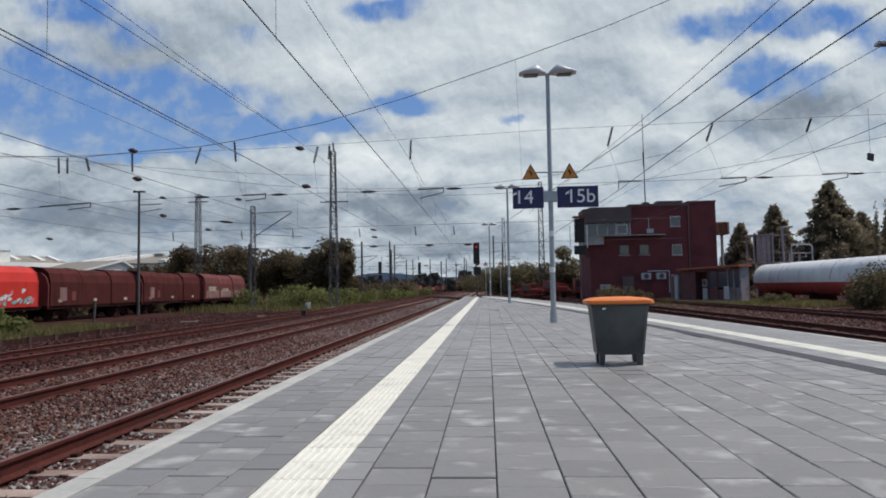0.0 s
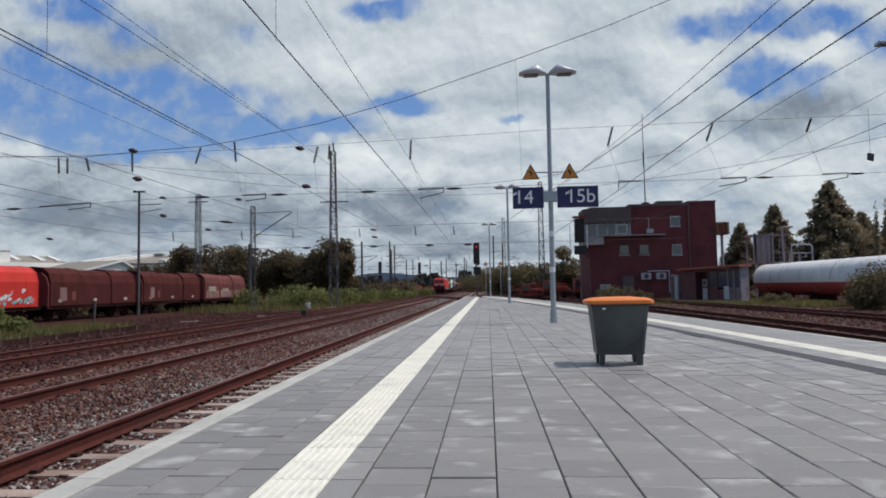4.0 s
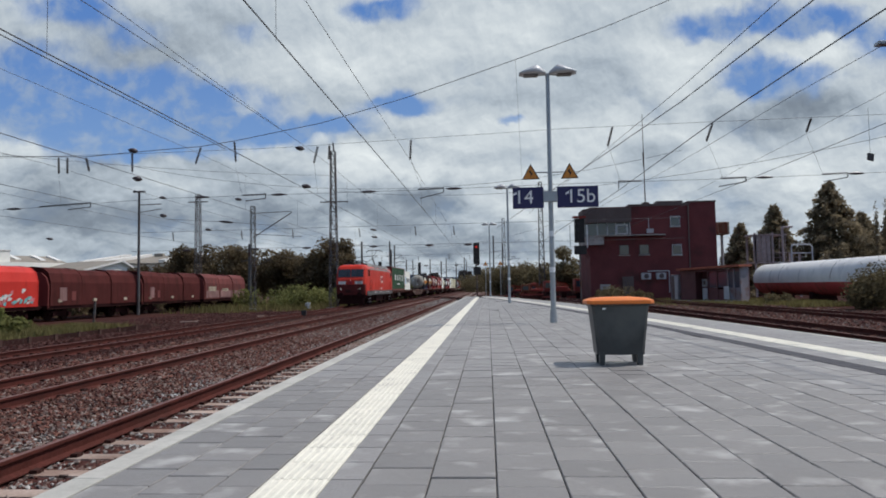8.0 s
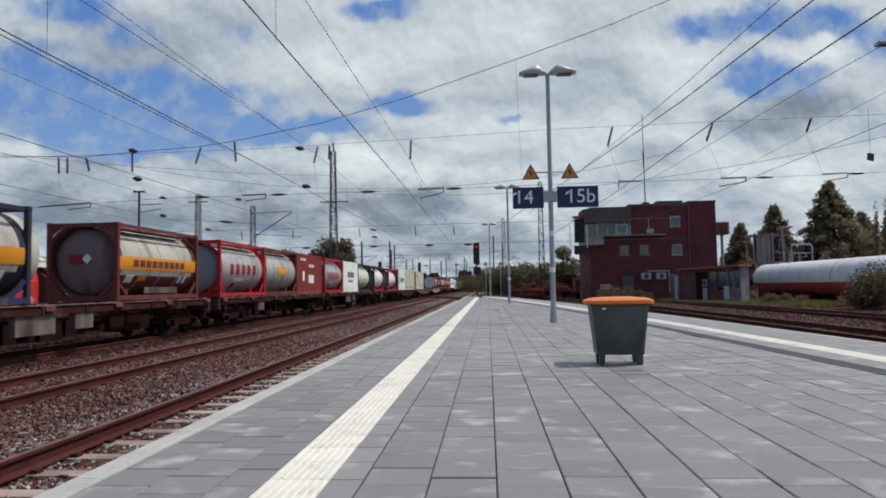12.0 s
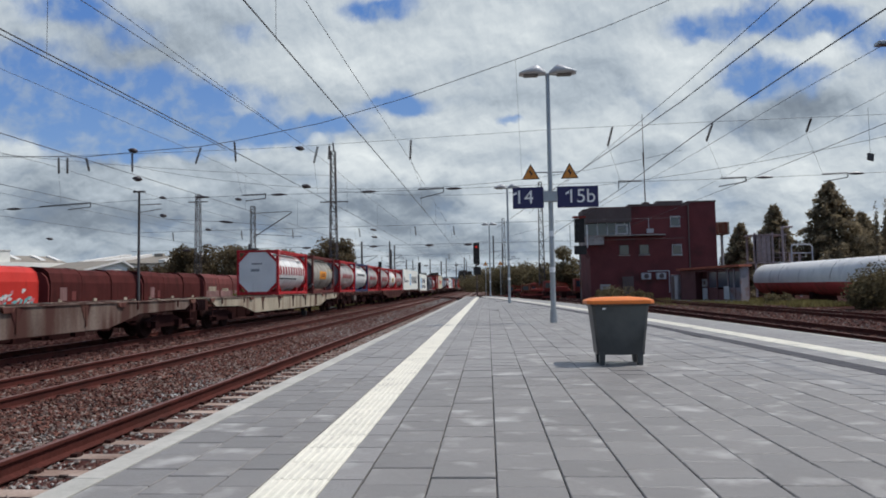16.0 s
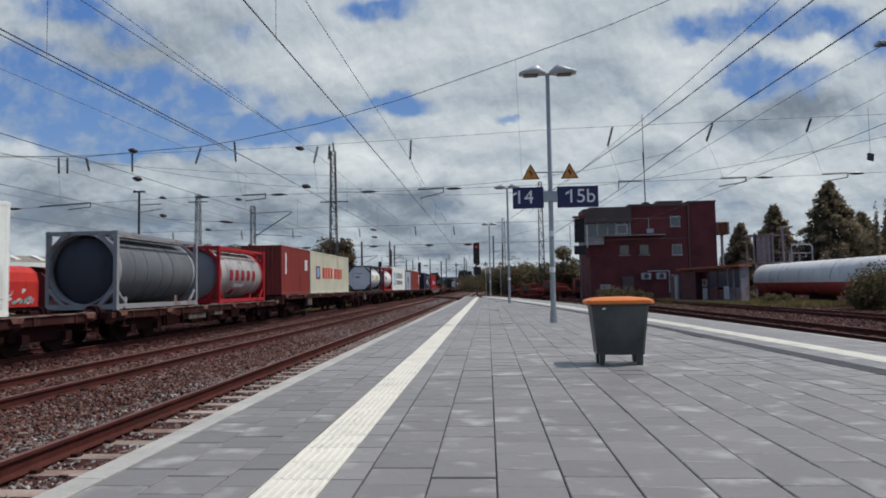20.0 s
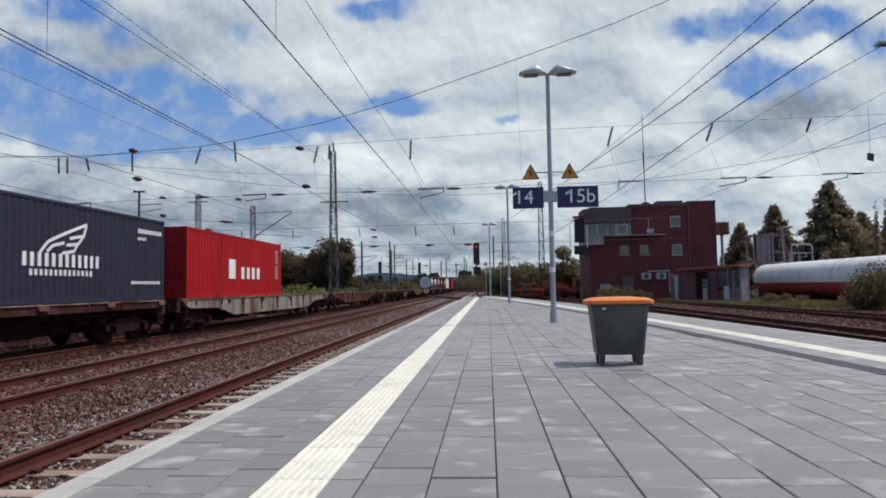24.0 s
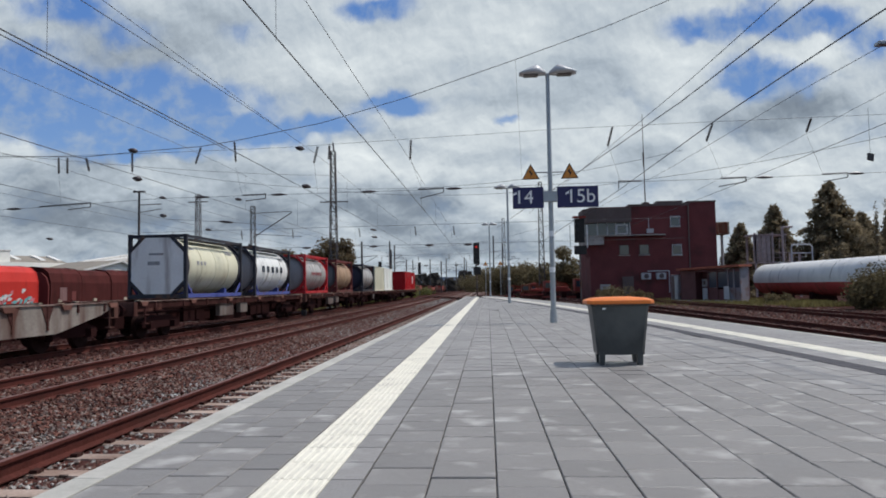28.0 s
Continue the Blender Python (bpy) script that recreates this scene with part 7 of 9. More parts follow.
# ---- signals ----
def signal(x, y, z0, ztop, w, h, label, red_top=False):
    sg = thing("railway_signal", pose(x, y, z0), label, "signal", "railway signals")
    part("post", tube(bmesh.new(), (0, 0.1, 0), (0, 0.1, ztop), 0.06, 8), m_mast, sg)
    pnl = part("signal_panel", boxm(-w / 2, w / 2, -0.06, 0.06, ztop - h, ztop, 0.02), m_black, sg)
    for k in range(3):
        zz = ztop - h * (0.2 + 0.28 * k)
        part("lamp_hood", tube(bmesh.new(), (0, -0.06, zz), (0, -0.26, zz), w * 0.2, 12), m_black, pnl)
    if red_top:
        part("red_light", tube(bmesh.new(), (0, -0.26, ztop - h * 0.2), (0, -0.262, ztop - h * 0.2), w * 0.17, 12), glow("signal_red", (0.6, 0.03, 0.02), 0.5), pnl)
    part("lower_box", boxm(-w * 0.55, w * 0.65, -0.05, 0.08, ztop - h - 0.95, ztop - h - 0.25, 0.03), m_black, sg)
    return sg


signal(-1.0, 60.5, -1.0, 5.75, 0.55, 1.9, "black main signal showing red beyond the platform end", True)
signal(-20.2, 126, -1.2, 7.0, 0.6, 2.3, "black signal in the yard seen from afar")
signal(-14.4, 142, -1.2, 7.3, 0.6, 2.4, "black signal in the yard seen from afar")
s5 = signal(7.35, 54.5, -0.8, 6.9, 0.8, 1.9, "black signal with maintenance cage beside the signal box")
part("hood_roof", boxm(-0.5, 0.5, -0.3, 0.3, 6.95, 7.1), m_oxide, s5)
part("cage", bar(bmesh.new(), (-0.75, 0.0, 4.6), (-0.75, 0.0, 6.4), 0.05, 0.05), m_galv, s5)
part("cage", bar(bmesh.new(), (0.6, 0.0, 4.6), (0.6, 0.0, 6.4), 0.07, 0.07), m_white, s5)
for x, y in ((-0.2, 57.5), (1.05, 57.0)):
    tr = thing("warning_board", pose(x, y, 0), "small amber warning triangle on a thin post", "sign", "warning boards")
    part("post", tube(bmesh.new(), (0, 0, -0.9), (0, 0, 2.7), 0.025, 6), m_galv, tr)
    part("triangle", prism(bmesh.new(), [(-0.2, 2.6), (0.2, 2.6), (0, 2.95)], "y", -0.02, 0.0), m_amber, tr)
ys_ = thing("hanging_lamp", pose(16.5, 30, 6.0) @ Matrix.Scale(0.75, 4), "dark lamp box hung below the overhead wires", "lamp")
part("lamp_box", prism(bmesh.new(), [(-0.18, 0), (0.14, -0.1), (0.2, 0.32), (-0.14, 0.38)], "y", -0.05, 0.05), m_mast, ys_)
part("hanger", tube(bmesh.new(), (0, 0, 0.3), (0, 0, 3.0), 0.01, 5), m_cable, ys_)
fl = thing("floodlight", pose(15.75, 27, -1.0), "grey floodlight on a tall pole", "lamp")
part("pole", tube(bmesh.new(), (0.3, 0, 0), (0.3, 0, 11.4), 0.05, 10), m_galv, fl)
part("flood_head", boxm(-0.45, 0.12, -0.2, 0.2, 10.95, 11.1, 0.03), m_galv, fl)
part("flood_arm", tube(bmesh.new(), (0.3, 0, 11.1), (-0.1, 0, 11.1), 0.03, 6), m_galv, fl)

# ---- buildings, parked wagons and clutter ----
m_brick = material("dark_red_brick", (0.132, 0.029, 0.031), 0.85, var=0.18, scale=0.6, bump=0.35, fine=14, stain=(0.07, 0.026, 0.026), amount=0.25, stain_scale=0.5)
m_slate = material("grey_fibre_cement", (0.115, 0.085, 0.08), 0.8, var=0.1, scale=0.8, bump=0.1, stain=(0.14, 0.11, 0.10), amount=0.2)
m_concrete = material("weathered_concrete", (0.36, 0.33, 0.31), 0.85, var=0.15, scale=0.8, bump=0.2, stain=(0.2, 0.17, 0.16), amount=0.25)
m_frame = material("window_frame", (0.44, 0.44, 0.46), 0.5, var=0.05, bump=0)
m_pane = glass("window_pane", (0.055, 0.065, 0.085), 0.1)
m_hutroof = material("hut_roof_edge", (0.36, 0.10, 0.055), 0.7, var=0.2, scale=2, bump=0.1, stain=(0.16, 0.05, 0.04), amount=0.3)
m_hutwall = material("hut_wall", (0.24, 0.22, 0.24), 0.7, var=0.15, scale=1, bump=0.1, stain=(0.2, 0.09, 0.07), amount=0.3)
m_hutred = material("hut_red_panel", (0.105, 0.032, 0.034), 0.6, var=0.2, scale=1, bump=0.1)
m_tankwhite = paint("tank_wagon_white", (0.74, 0.73, 0.71), 0.4, 0.2, (0.50, 0.50, 0.50))
m_tankred = paint("tank_wagon_red", (0.47, 0.075, 0.075), 0.45, 0.2)
m_whiteroof = material("pale_roof", (0.72, 0.70, 0.66), 0.6, var=0.08, scale=0.2, bump=0.05)
m_hall = material("hall_wall", (0.86, 0.84, 0.77), 0.7, var=0.08, scale=0.2, bump=0.05)
m_roofgrey = material("hall_roof_grey", (0.245, 0.215, 0.175), 0.8, var=0.12, scale=0.2, bump=0.1)
m_hoodbrown = paint("hood_brown", (0.082, 0.021, 0.019), 0.85, 0.28, (0.05, 0.017, 0.015), 0.18, spec=0.12)
m_hoodrose = paint("hood_faded_brown", (0.15, 0.042, 0.038), 0.8, 0.28, (0.10, 0.04, 0.038), 0.15)
m_palerose = paint("faded_rose", (0.26, 0.15, 0.14), 0.8, 0.4, (0.12, 0.045, 0.042), 0.2)
m_hoodred = paint("hood_red", (0.55, 0.035, 0.025), 0.5, 0.1, (0.4, 0.03, 0.02))
m_machine = paint("machine_orange", (0.16, 0.042, 0.02), 0.6, 0.25)
m_sleeperend = material("weathered_post", (0.085, 0.05, 0.042), 0.9, spec=0.1, var=0.2, scale=3, bump=0.3)
m_hill = material("far_hills", (0.10, 0.13, 0.18), 1.0, var=0.12, scale=0.003, bump=0)
m_fartrees = material("far_woods", (0.060, 0.050, 0.040), 1.0, var=0.3, scale=0.05, bump=0, per=0.3, island=True)


def window(parent, x, z, w, h, y=0.0, glaze=1, frame_mat=None):
    fr = part("window_frame", boxm(x, x + w, y - 0.06, y + 0.1, z, z + h), frame_mat or m_frame, parent)
    for k in range(glaze):
        a = x + 0.07 + (w - 0.07) * k / glaze
        part("pane", boxm(a, a + (w - 0.07) / glaze - 0.07, y - 0.075, y + 0.02, z + 0.08, z + h - 0.08), m_pane, fr)
    part("sill", boxm(x - 0.08, x + w + 0.08, y - 0.14, y + 0.02, z - 0.09, z), m_concrete, fr)
    return fr


def signal_box():
    Yb = 75.0
    sb = thing("signal_box", pose(10.6, Yb, -0.45), "dark red brick signal box with a glazed control room", "building")
    wall = part("wall", boxm(0.6, 11.3, 0, 9, -1.2, 9.75), m_brick, sb)
    part("stair_tower", boxm(11.3, 14.3, 0.35, 9, -1.2, 10.1), m_brick, sb)
    part("drainpipe", tube(bmesh.new(), (11.25, -0.06, -1), (11.25, -0.06, 9.8), 0.07, 8), m_slate, sb)
    part("parapet", boxm(4.9, 11.35, -0.06, 9.1, 9.75, 9.98), m_slate, sb)
    part("parapet", boxm(11.3, 14.35, 0.28, 9.05, 10.1, 10.25), m_slate, sb)
    # control room bay with rounded corner and its overhanging roof
    bay = part("control_bay", prism(bmesh.new(), [(0.0, 3.0), (0.0, 0.3), (0.25, -0.3), (0.9, -0.7), (2.0, -0.7), (2.0, 0.3), (2.0, 3.0)], "z", 5.6, 6.5), m_concrete, sb)
    part("bay_sill", prism(bmesh.new(), [(-0.05, 3.0), (-0.05, 0.25), (0.32, -0.42), (1.28, -0.83), (8.6, -0.83), (8.6, 0.0), (6.2, 3.0)], "z", 6.5, 6.62), m_concrete, sb)
    part("bay_roof", prism(bmesh.new(), [(-0.1, 3.4), (-0.1, 0.1), (0.3, -0.6), (1.25, -1.05), (4.95, -1.05), (4.95, 3.4)], "z", 7.95, 9.55), m_slate, sb, "grey-brown clad roof band of the control room")
    part("bay_glass", prism(bmesh.new(), [(0.12, 2.9), (0.12, 0.35), (0.42, -0.25), (1.33, -0.62), (4.85, -0.62), (4.85, 2.9)], "z", 6.62, 7.95), m_pane, sb)
    for x in (1.35, 2.4, 3.3, 4.25, 4.85):
        part("bay_mullion", boxm(x - 0.05, x + 0.05, -0.72, -0.6, 6.62, 7.95), m_frame, bay)
    part("opened_window", boxm(3.35, 4.6, -0.76, -0.7, 6.7, 7.75), m_frame, bay)
    part("opened_pane", boxm(3.5, 4.45, -0.78, -0.74, 6.82, 7.62), m_pane, bay)
    part("corner_bracket", prism(bmesh.new(), [(0.0, 5.6), (0.62, 5.6), (0.62, 4.2)], "y", 0.1, 2.6), m_brick, sb)
    for x in (3.75, 5.9):
        window(sb, x, 4.45, 1.05, 1.1, frame_mat=m_slate)
    for x, z in ((9.4, 4.35), (9.3, 7.45)):
        window(sb, x, z, 1.05, 1.15)
    for x in (6.0, 7.6):
        ac = part("air_conditioner", boxm(x, x + 1.0, -0.4, 0.0, 1.75, 2.45, 0.03), m_frame, sb)
        part("fan_grille", tube(bmesh.new(), (x + 0.5, -0.41, 2.1), (x + 0.5, -0.43, 2.1), 0.27, 16), m_slate, ac)
    part("pipe_run", bar(bmesh.new(), (6.7, -0.1, 2.65), (9.0, -0.1, 2.65), 0.08, 0.1), m_frame, sb)
    part("pipe_run", bar(bmesh.new(), (9.0, -0.1, 0.3), (9.0, -0.1, 2.65), 0.1, 0.08), m_frame, sb)
    part("wall_lamp", boxm(6.6, 7.3, -0.9, -0.6, 6.75, 7.2), m_frame, sb)
    part("aerial_bracket", bar(bmesh.new(), (6.8, -0.85, 7.2), (6.8, -0.85, 8.4), 0.06, 0.06), m_frame, sb)
    part("roof_vent", boxm(6.7, 7.4, 1, 2, 9.98, 10.3), m_slate, sb)
    part("roof_vent", boxm(8.2, 11.0, 1, 2.5, 9.98, 10.4), m_slate, sb)
    part("radio_mast", tube(bmesh.new(), (7.05, 1.4, 9.9), (7.0, 1.4, 20.3), 0.07, 8, 0.03), m_slate, sb)
    part("aerial", tube(bmesh.new(), (7.0, 1.4, 14.4), (7.0, 1.4, 16.0), 0.09, 8), m_slate, sb)
    part("side_door", boxm(4.0, 5.2, -0.06, 0.02, 0.0, 2.1), m_slate, sb)
    part("louvre", boxm(1.6, 2.7, -0.05, 0.02, 0.35, 1.3), m_concrete, sb)
    for k in range(5):
        part("louvre_slat", boxm(1.6, 2.7, -0.09, -0.05, 0.4 + k * 0.18, 0.47 + k * 0.18), m_frame, sb)
    return sb


signal_box()
tw = thing("lamp_tower", pose(26.35, 78, -1.0), "yellowish lamp box on a thin post beside the signal box", "lamp")
part("post", tube(bmesh.new(), (0, 0, 0), (0, 0, 8.0), 0.16, 8), m_concrete, tw)
part("lamp_box", boxm(-0.62, 0.66, -0.7, 0.7, 7.2, 8.6, 0.05), m_wagonpale, tw)
part("box_front", boxm(-0.55, 0.44, -0.73, -0.68, 7.28, 8.52), m_machine, tw, "rusty orange face of the box")


def platform_hut():
    h = thing("trackside_hut", pose(18.35, 66, -0.82, 0, 0, -56.1), "low open hut, glass front, rusty red roof edge", "hut")
    part("floor_slab", boxm(-0.2, 6.7, -0.2, 1.2, -0.2, 0.06), m_concrete, h)
    part("roof", prism(bmesh.new(), [(-0.2, 2.83), (6.7, 3.01), (6.7, 3.20), (-0.2, 3.02)], "y", -0.45, 1.25), m_hutroof, h, "flat roof with a rusty red edge")
    part("back_wall", boxm(0, 6.5, 1.0, 1.1, 0.06, 2.83), m_hutred, h)
    part("side_wall", boxm(-0.05, 0.1, 0, 1.0, 0.06, 2.83), m_hutred, h)
    part("side_wall", boxm(6.38, 6.5, 0.06, 1.0, 0.06, 2.98), m_hutwall, h)
    part("front_wall", boxm(0.1, 1.62, 0, 0.12, 0.06, 2.83), m_hutred, h)
    part("partition", boxm(1.62, 1.70, 0.12, 1.0, 0.06, 2.83), m_hutred, h)
    part("partition", boxm(4.02, 4.10, 0.12, 1.0, 0.06, 2.88), m_hutred, h)
    part("lintel", boxm(1.62, 6.38, 0.0, 0.1, 2.62, 2.85), m_hutred, h)
    for x in (1.66, 3.08, 4.06, 5.2, 5.8, 6.44):
        part("post", boxm(x - 0.06, x + 0.06, -0.06, 0.06, 0.06, 2.85), m_hutred if x < 5 else m_hutwall, h)
    part("parapet_panel", boxm(5.26, 6.38, 0, 0.08, 0.06, 1.18), m_hutwall, h, "grey panel under the windows")
    part("parapet_panel", boxm(3.14, 4.0, 0, 0.08, 0.06, 1.18), m_hutred, h)
    part("parapet_panel", boxm(4.12, 5.14, 0, 0.08, 0.06, 1.05), m_hutred, h)
    part("bill_board", boxm(4.82, 5.36, -0.16, -0.08, 0.15, 1.3), m_frame, h, "pale notice leaning on the front")
    for x, w in ((3.14, 0.86), (4.12, 1.02), (5.26, 0.48), (5.86, 0.52)):
        part("pane", boxm(x, x + w, 0.02, 0.04, 1.2, 2.6), m_pane, h)
    bench = part("bench", boxm(3.3, 3.95, 0.5, 0.9, 0.9, 1.6), m_frame, h, "white cabinet inside")
    part("cabinet_foot", boxm(3.35, 3.9, 0.55, 0.85, 0.06, 0.9), m_slate, bench)
    mach = part("ticket_machine", boxm(1.95, 2.5, 0.55, 1.0, 0.06, 1.15, 0.02), m_frame, h, "pale dispenser with a framed display")
    part("display", boxm(1.9, 2.45, 0.6, 0.9, 1.3, 2.0, 0.02), m_frame, mach)
    part("display_face", boxm(2.02, 2.33, 0.58, 0.62, 1.45, 1.85), m_slate, mach)
    gc = part("relay_cabinet", boxm(-1.15, -0.25, -0.1, 0.6, -0.2, 2.45, 0.02), m_hutwall, h, "grey steel relay cabinet")
    part("cabinet_door", boxm(-1.06, -0.72, -0.13, -0.1, 0.15, 2.3), m_slate, gc)
    part("cabinet_door", boxm(-0.68, -0.34, -0.13, -0.1, 0.15, 2.3), m_galv, gc)
    return h


platform_hut()


def from_band(y, zc, r):
    """A thin strap over the upper half of a lying tank."""
    bm = bmesh.new()
    rows = []
    for k in range(25):
        a = radians(-4 + 188 * k / 24)
        rows.append([bm.verts.new(((r + g) * math.cos(a), yy, zc + (r + g) * math.sin(a))) for yy, g in ((y, 0.0), (y, 0.012), (y + 0.07, 0.012), (y + 0.07, 0.0))])
    for a, b in zip(rows, rows[1:]):
        for q in range(3):
            bm.faces.new((a[q], a[q + 1], b[q + 1], b[q]))
    return bm


def parked_tank():
    t = thing("parked_tank_wagon", pose(28.5, 49.5, -0.86), "long white tank with a red underside lying in the grass", "tank wagon")
    R_ = 1.5
    zc = 1.95

    def arc(a0, a1, mat, name, grow=0.0):
        vs, fs = [], []
        prof = [(0.0, 0.1), (0.06, 0.7), (0.2, 1.15), (0.45, R_), (9, R_), (14, R_), (21.7, R_), (22.05, 1.15), (22.22, 0.7), (22.3, 0.1)]
        n = 24
        for y, r in prof:
            for k in range(n + 1):
                a = radians(a0 + (a1 - a0) * k / n)
                vs.append(((r + grow) * math.cos(a), y, zc + (r + grow) * math.sin(a)))
        for j in range(len(prof) - 1):
            for k in range(n):
                i = j * (n + 1) + k
                fs.append((i, i + 1, i + n + 2, i + n + 1))
        return from_lists(name, vs, fs, mat, t, True)
    arc(-14, 194, m_tankwhite, "tank_upper")
    arc(194, 346, m_tankred, "tank_lower")
    for y in (6.0, 15.6):
        part("tank_band", from_band(y, zc, R_), m_framegrey, t, "thin grey seam round the tank")
    for y in (3.0, 10.5, 18.5):
        part("cradle", prism(bmesh.new(), [(-1.1, -0.2), (1.1, -0.2), (0.95, 0.75), (-0.95, 0.75)], "y", y - 0.3, y + 0.3), m_loco_under, t)
    for y in (18.6,):
        part("dome_hatch", tube(bmesh.new(), (0, y, zc + R_ - 0.05), (0, y, zc + R_ + 0.14), 0.3, 14), m_framegrey, t)
    return t


parked_tank()


m_gantry = material("gantry_paint", (0.36, 0.285, 0.285), 0.7, var=0.15, scale=2, bump=0.1)


def loading_gantry():
    g = thing("loading_gantry", pose(31.5, 82, -1.0), "grey steel loading platform with railings", "gantry")
    for x in (0, 2.0, 5.0):
        for y in (0, 2.5):
            part("post", boxm(x - 0.1, x + 0.1, y - 0.1, y + 0.1, 0, 7.6 if x < 4.5 else 5.2), m_gantry, g)
    part("deck", boxm(-0.3, 5.4, -0.2, 2.7, 4.0, 4.15), m_gantry, g)
    part("upper_deck", boxm(-0.3, 3.6, -0.2, 2.7, 7.3, 7.42), m_gantry, g)
    for z in (4.65, 5.2):
        part("railing", bar(bmesh.new(), (-0.3, -0.2, z), (5.4, -0.2, z), 0.06, 0.06), m_gantry, g)
    for x in (0.6, 1.3, 2.7, 3.4, 4.2):
        part("baluster", bar(bmesh.new(), (x, -0.2, 4.1), (x, -0.2, 7.3 if x < 3.5 else 5.2), 0.05, 0.05), m_gantry, g)
    for k in range(4):
        part("cladding_panel", boxm(-0.25 + k * 0.5, 0.2 + k * 0.5, -0.1, 0.0, 4.2, 7.25), m_gantry, g)
    hoop = bmesh.new()
    pts = [(3.9, -0.5, 4.1), (3.9, -0.5, 5.8), (4.1, -0.5, 6.1), (6.0, -0.5, 6.1), (6.25, -0.5, 5.8), (6.25, -0.5, 4.1)]
    for p, q in zip(pts, pts[1:]):
        tube(hoop, p, q, 0.09, 8)
    part("guard_hoop", hoop, m_frame, g, "pale bent-pipe guard rail")
    part("guard_rail", tube(bmesh.new(), (3.9, -0.5, 5.1), (6.25, -0.5, 5.1), 0.06, 8), m_frame, g)
    part("guard_deck", boxm(3.7, 6.5, -0.6, 1.4, 3.95, 4.1), m_frame, g)
    part("drop_pipe", tube(bmesh.new(), (3.0, -0.4, 4.2), (3.0, -0.4, 8.3), 0.14, 10), m_gantry, g)
    part("drop_pipe", tube(bmesh.new(), (3.0, -0.4, 8.2), (4.2, -0.4, 8.2), 0.12, 10), m_gantry, g)
    return g


loading_gantry()


def hooded_wagon(x, y, ln, mat, label, marks):
    """A covered goods wagon with telescoping hoods."""
    w = thing("hooded_wagon", pose(x, y, -1.2, 0, 0, -1.15), label, "wagon", "parked covered wagons")
    outline = [(-1.48, 1.15), (1.48, 1.15), (1.50, 2.9), (1.32, 3.55), (0.9, 3.92), (0, 4.05), (-0.9, 3.92), (-1.32, 3.55), (-1.50, 2.9)]
    cuts = [0.35, ln * 0.34, ln * 0.66, ln - 0.35]
    for k in range(3):
        sc = 1.0 if k != 1 else 0.965
        hd = part("hood", prism(bmesh.new(), [(a * sc, 1.15 + (b - 1.15) * (sc if k == 1 else 1)) for a, b in outline], "y", cuts[k], cuts[k + 1] - 0.03), mat, w)
        for q in (0.0, 0.97):
            ya = cuts[k] + (cuts[k + 1] - cuts[k]) * q
            part("hood_rib", prism(bmesh.new(), [(a * sc * 1.012, 1.15 + (b - 1.15) * (sc * 1.01 if k == 1 else 1.01)) for a, b in outline], "y", ya, ya + 0.09), mat, hd)
        if marks == "panels" and k == 0:
            part("pale_panel", boxm(1.475, 1.512, cuts[0] + 1.1, cuts[0] + 1.9, 1.5, 2.5), m_palerose, hd)
            part("pale_panel", boxm(1.475, 1.512, cuts[0] + 2.5, cuts[0] + 3.0, 1.5, 2.2), m_hoodrose, hd)
        if marks == "panels":
            part("panel_mark", boxm(1.43, 1.512, cuts[k] + 0.9 + 0.5 * k, cuts[k] + 1.35 + 0.5 * k, 1.4, 1.62), m_wagonpale, hd)
        if marks == "faded":
            part("faded_band", boxm(1.43, 1.508, cuts[k] + 0.3, cuts[k + 1] - 0.2, 1.3, 2.1), m_palerose, hd, "pale worn band along the foot of the hood")
            if k < 2:
                for j in range(5 - k):
                    part("faded_bar", boxm(1.43, 1.516, cuts[k] + 0.9 + 0.42 * j, cuts[k] + 1.2 + 0.42 * j, 2.0, 2.55 - 0.2 * k), m_wagonpale, hd)
    part("end_wall", prism(bmesh.new(), [(a * 0.95, 1.0 + (b - 1.15) * 0.93) for a, b in outline], "y", 0.2, 0.35), m_framebrown if mat is not m_hoodred else m_hoodred, w)
    part("underframe", boxm(-1.4, 1.4, 0.15, ln - 0.15, 0.9, 1.15), m_loco_under, w)
    for ya in (2.1, ln - 2.1):
        bogie(w, ya)
    for ya, d in ((0.15, -1), (ln - 0.15, 1)):
        for xx in (-0.875, 0.875):
            bf = tube(bmesh.new(), (xx, ya, 1.02), (xx, ya + d * 0.35, 1.02), 0.1, 10)
            tube(bf, (xx, ya + d * 0.35, 1.02), (xx, ya + d * 0.42, 1.02), 0.22, 14)
            part("buffer", bf, m_loco_under, w)
    return w


yy = 47.5
hooded_wagon(track_x(6, yy - 6), yy - 13.1, 12.5, m_hoodred, "bright red covered wagon with graffiti on its flank", False)
for k, col in enumerate((m_hoodbrown, m_hoodbrown, m_hoodrose)):
    hooded_wagon(track_x(6, yy + 13.05 * k + 6.5), yy + 13.05 * k, 12.45, col, ("brown covered wagon with telescoping hoods parked on the siding", "brown covered wagon with a pale panel parked on the siding", "faded rose-brown covered wagon with worn pale marks")[k], ("panels", "panels", "faded")[k])
gr = thing("graffiti", pose(track_x(6, 41.5), 34.4, -1.2, 0, 0, -1.15), "pale turquoise and pink graffiti on the red wagon", "graffiti")
m_graf = [material("graffiti_%s" % n, c, 0.6, var=0.2, scale=3, bump=0) for n, c in (("teal", (0.15, 0.42, 0.42)), ("white", (0.6, 0.6, 0.58)), ("pink", (0.6, 0.2, 0.22)))]
rg_ = random.Random(4)
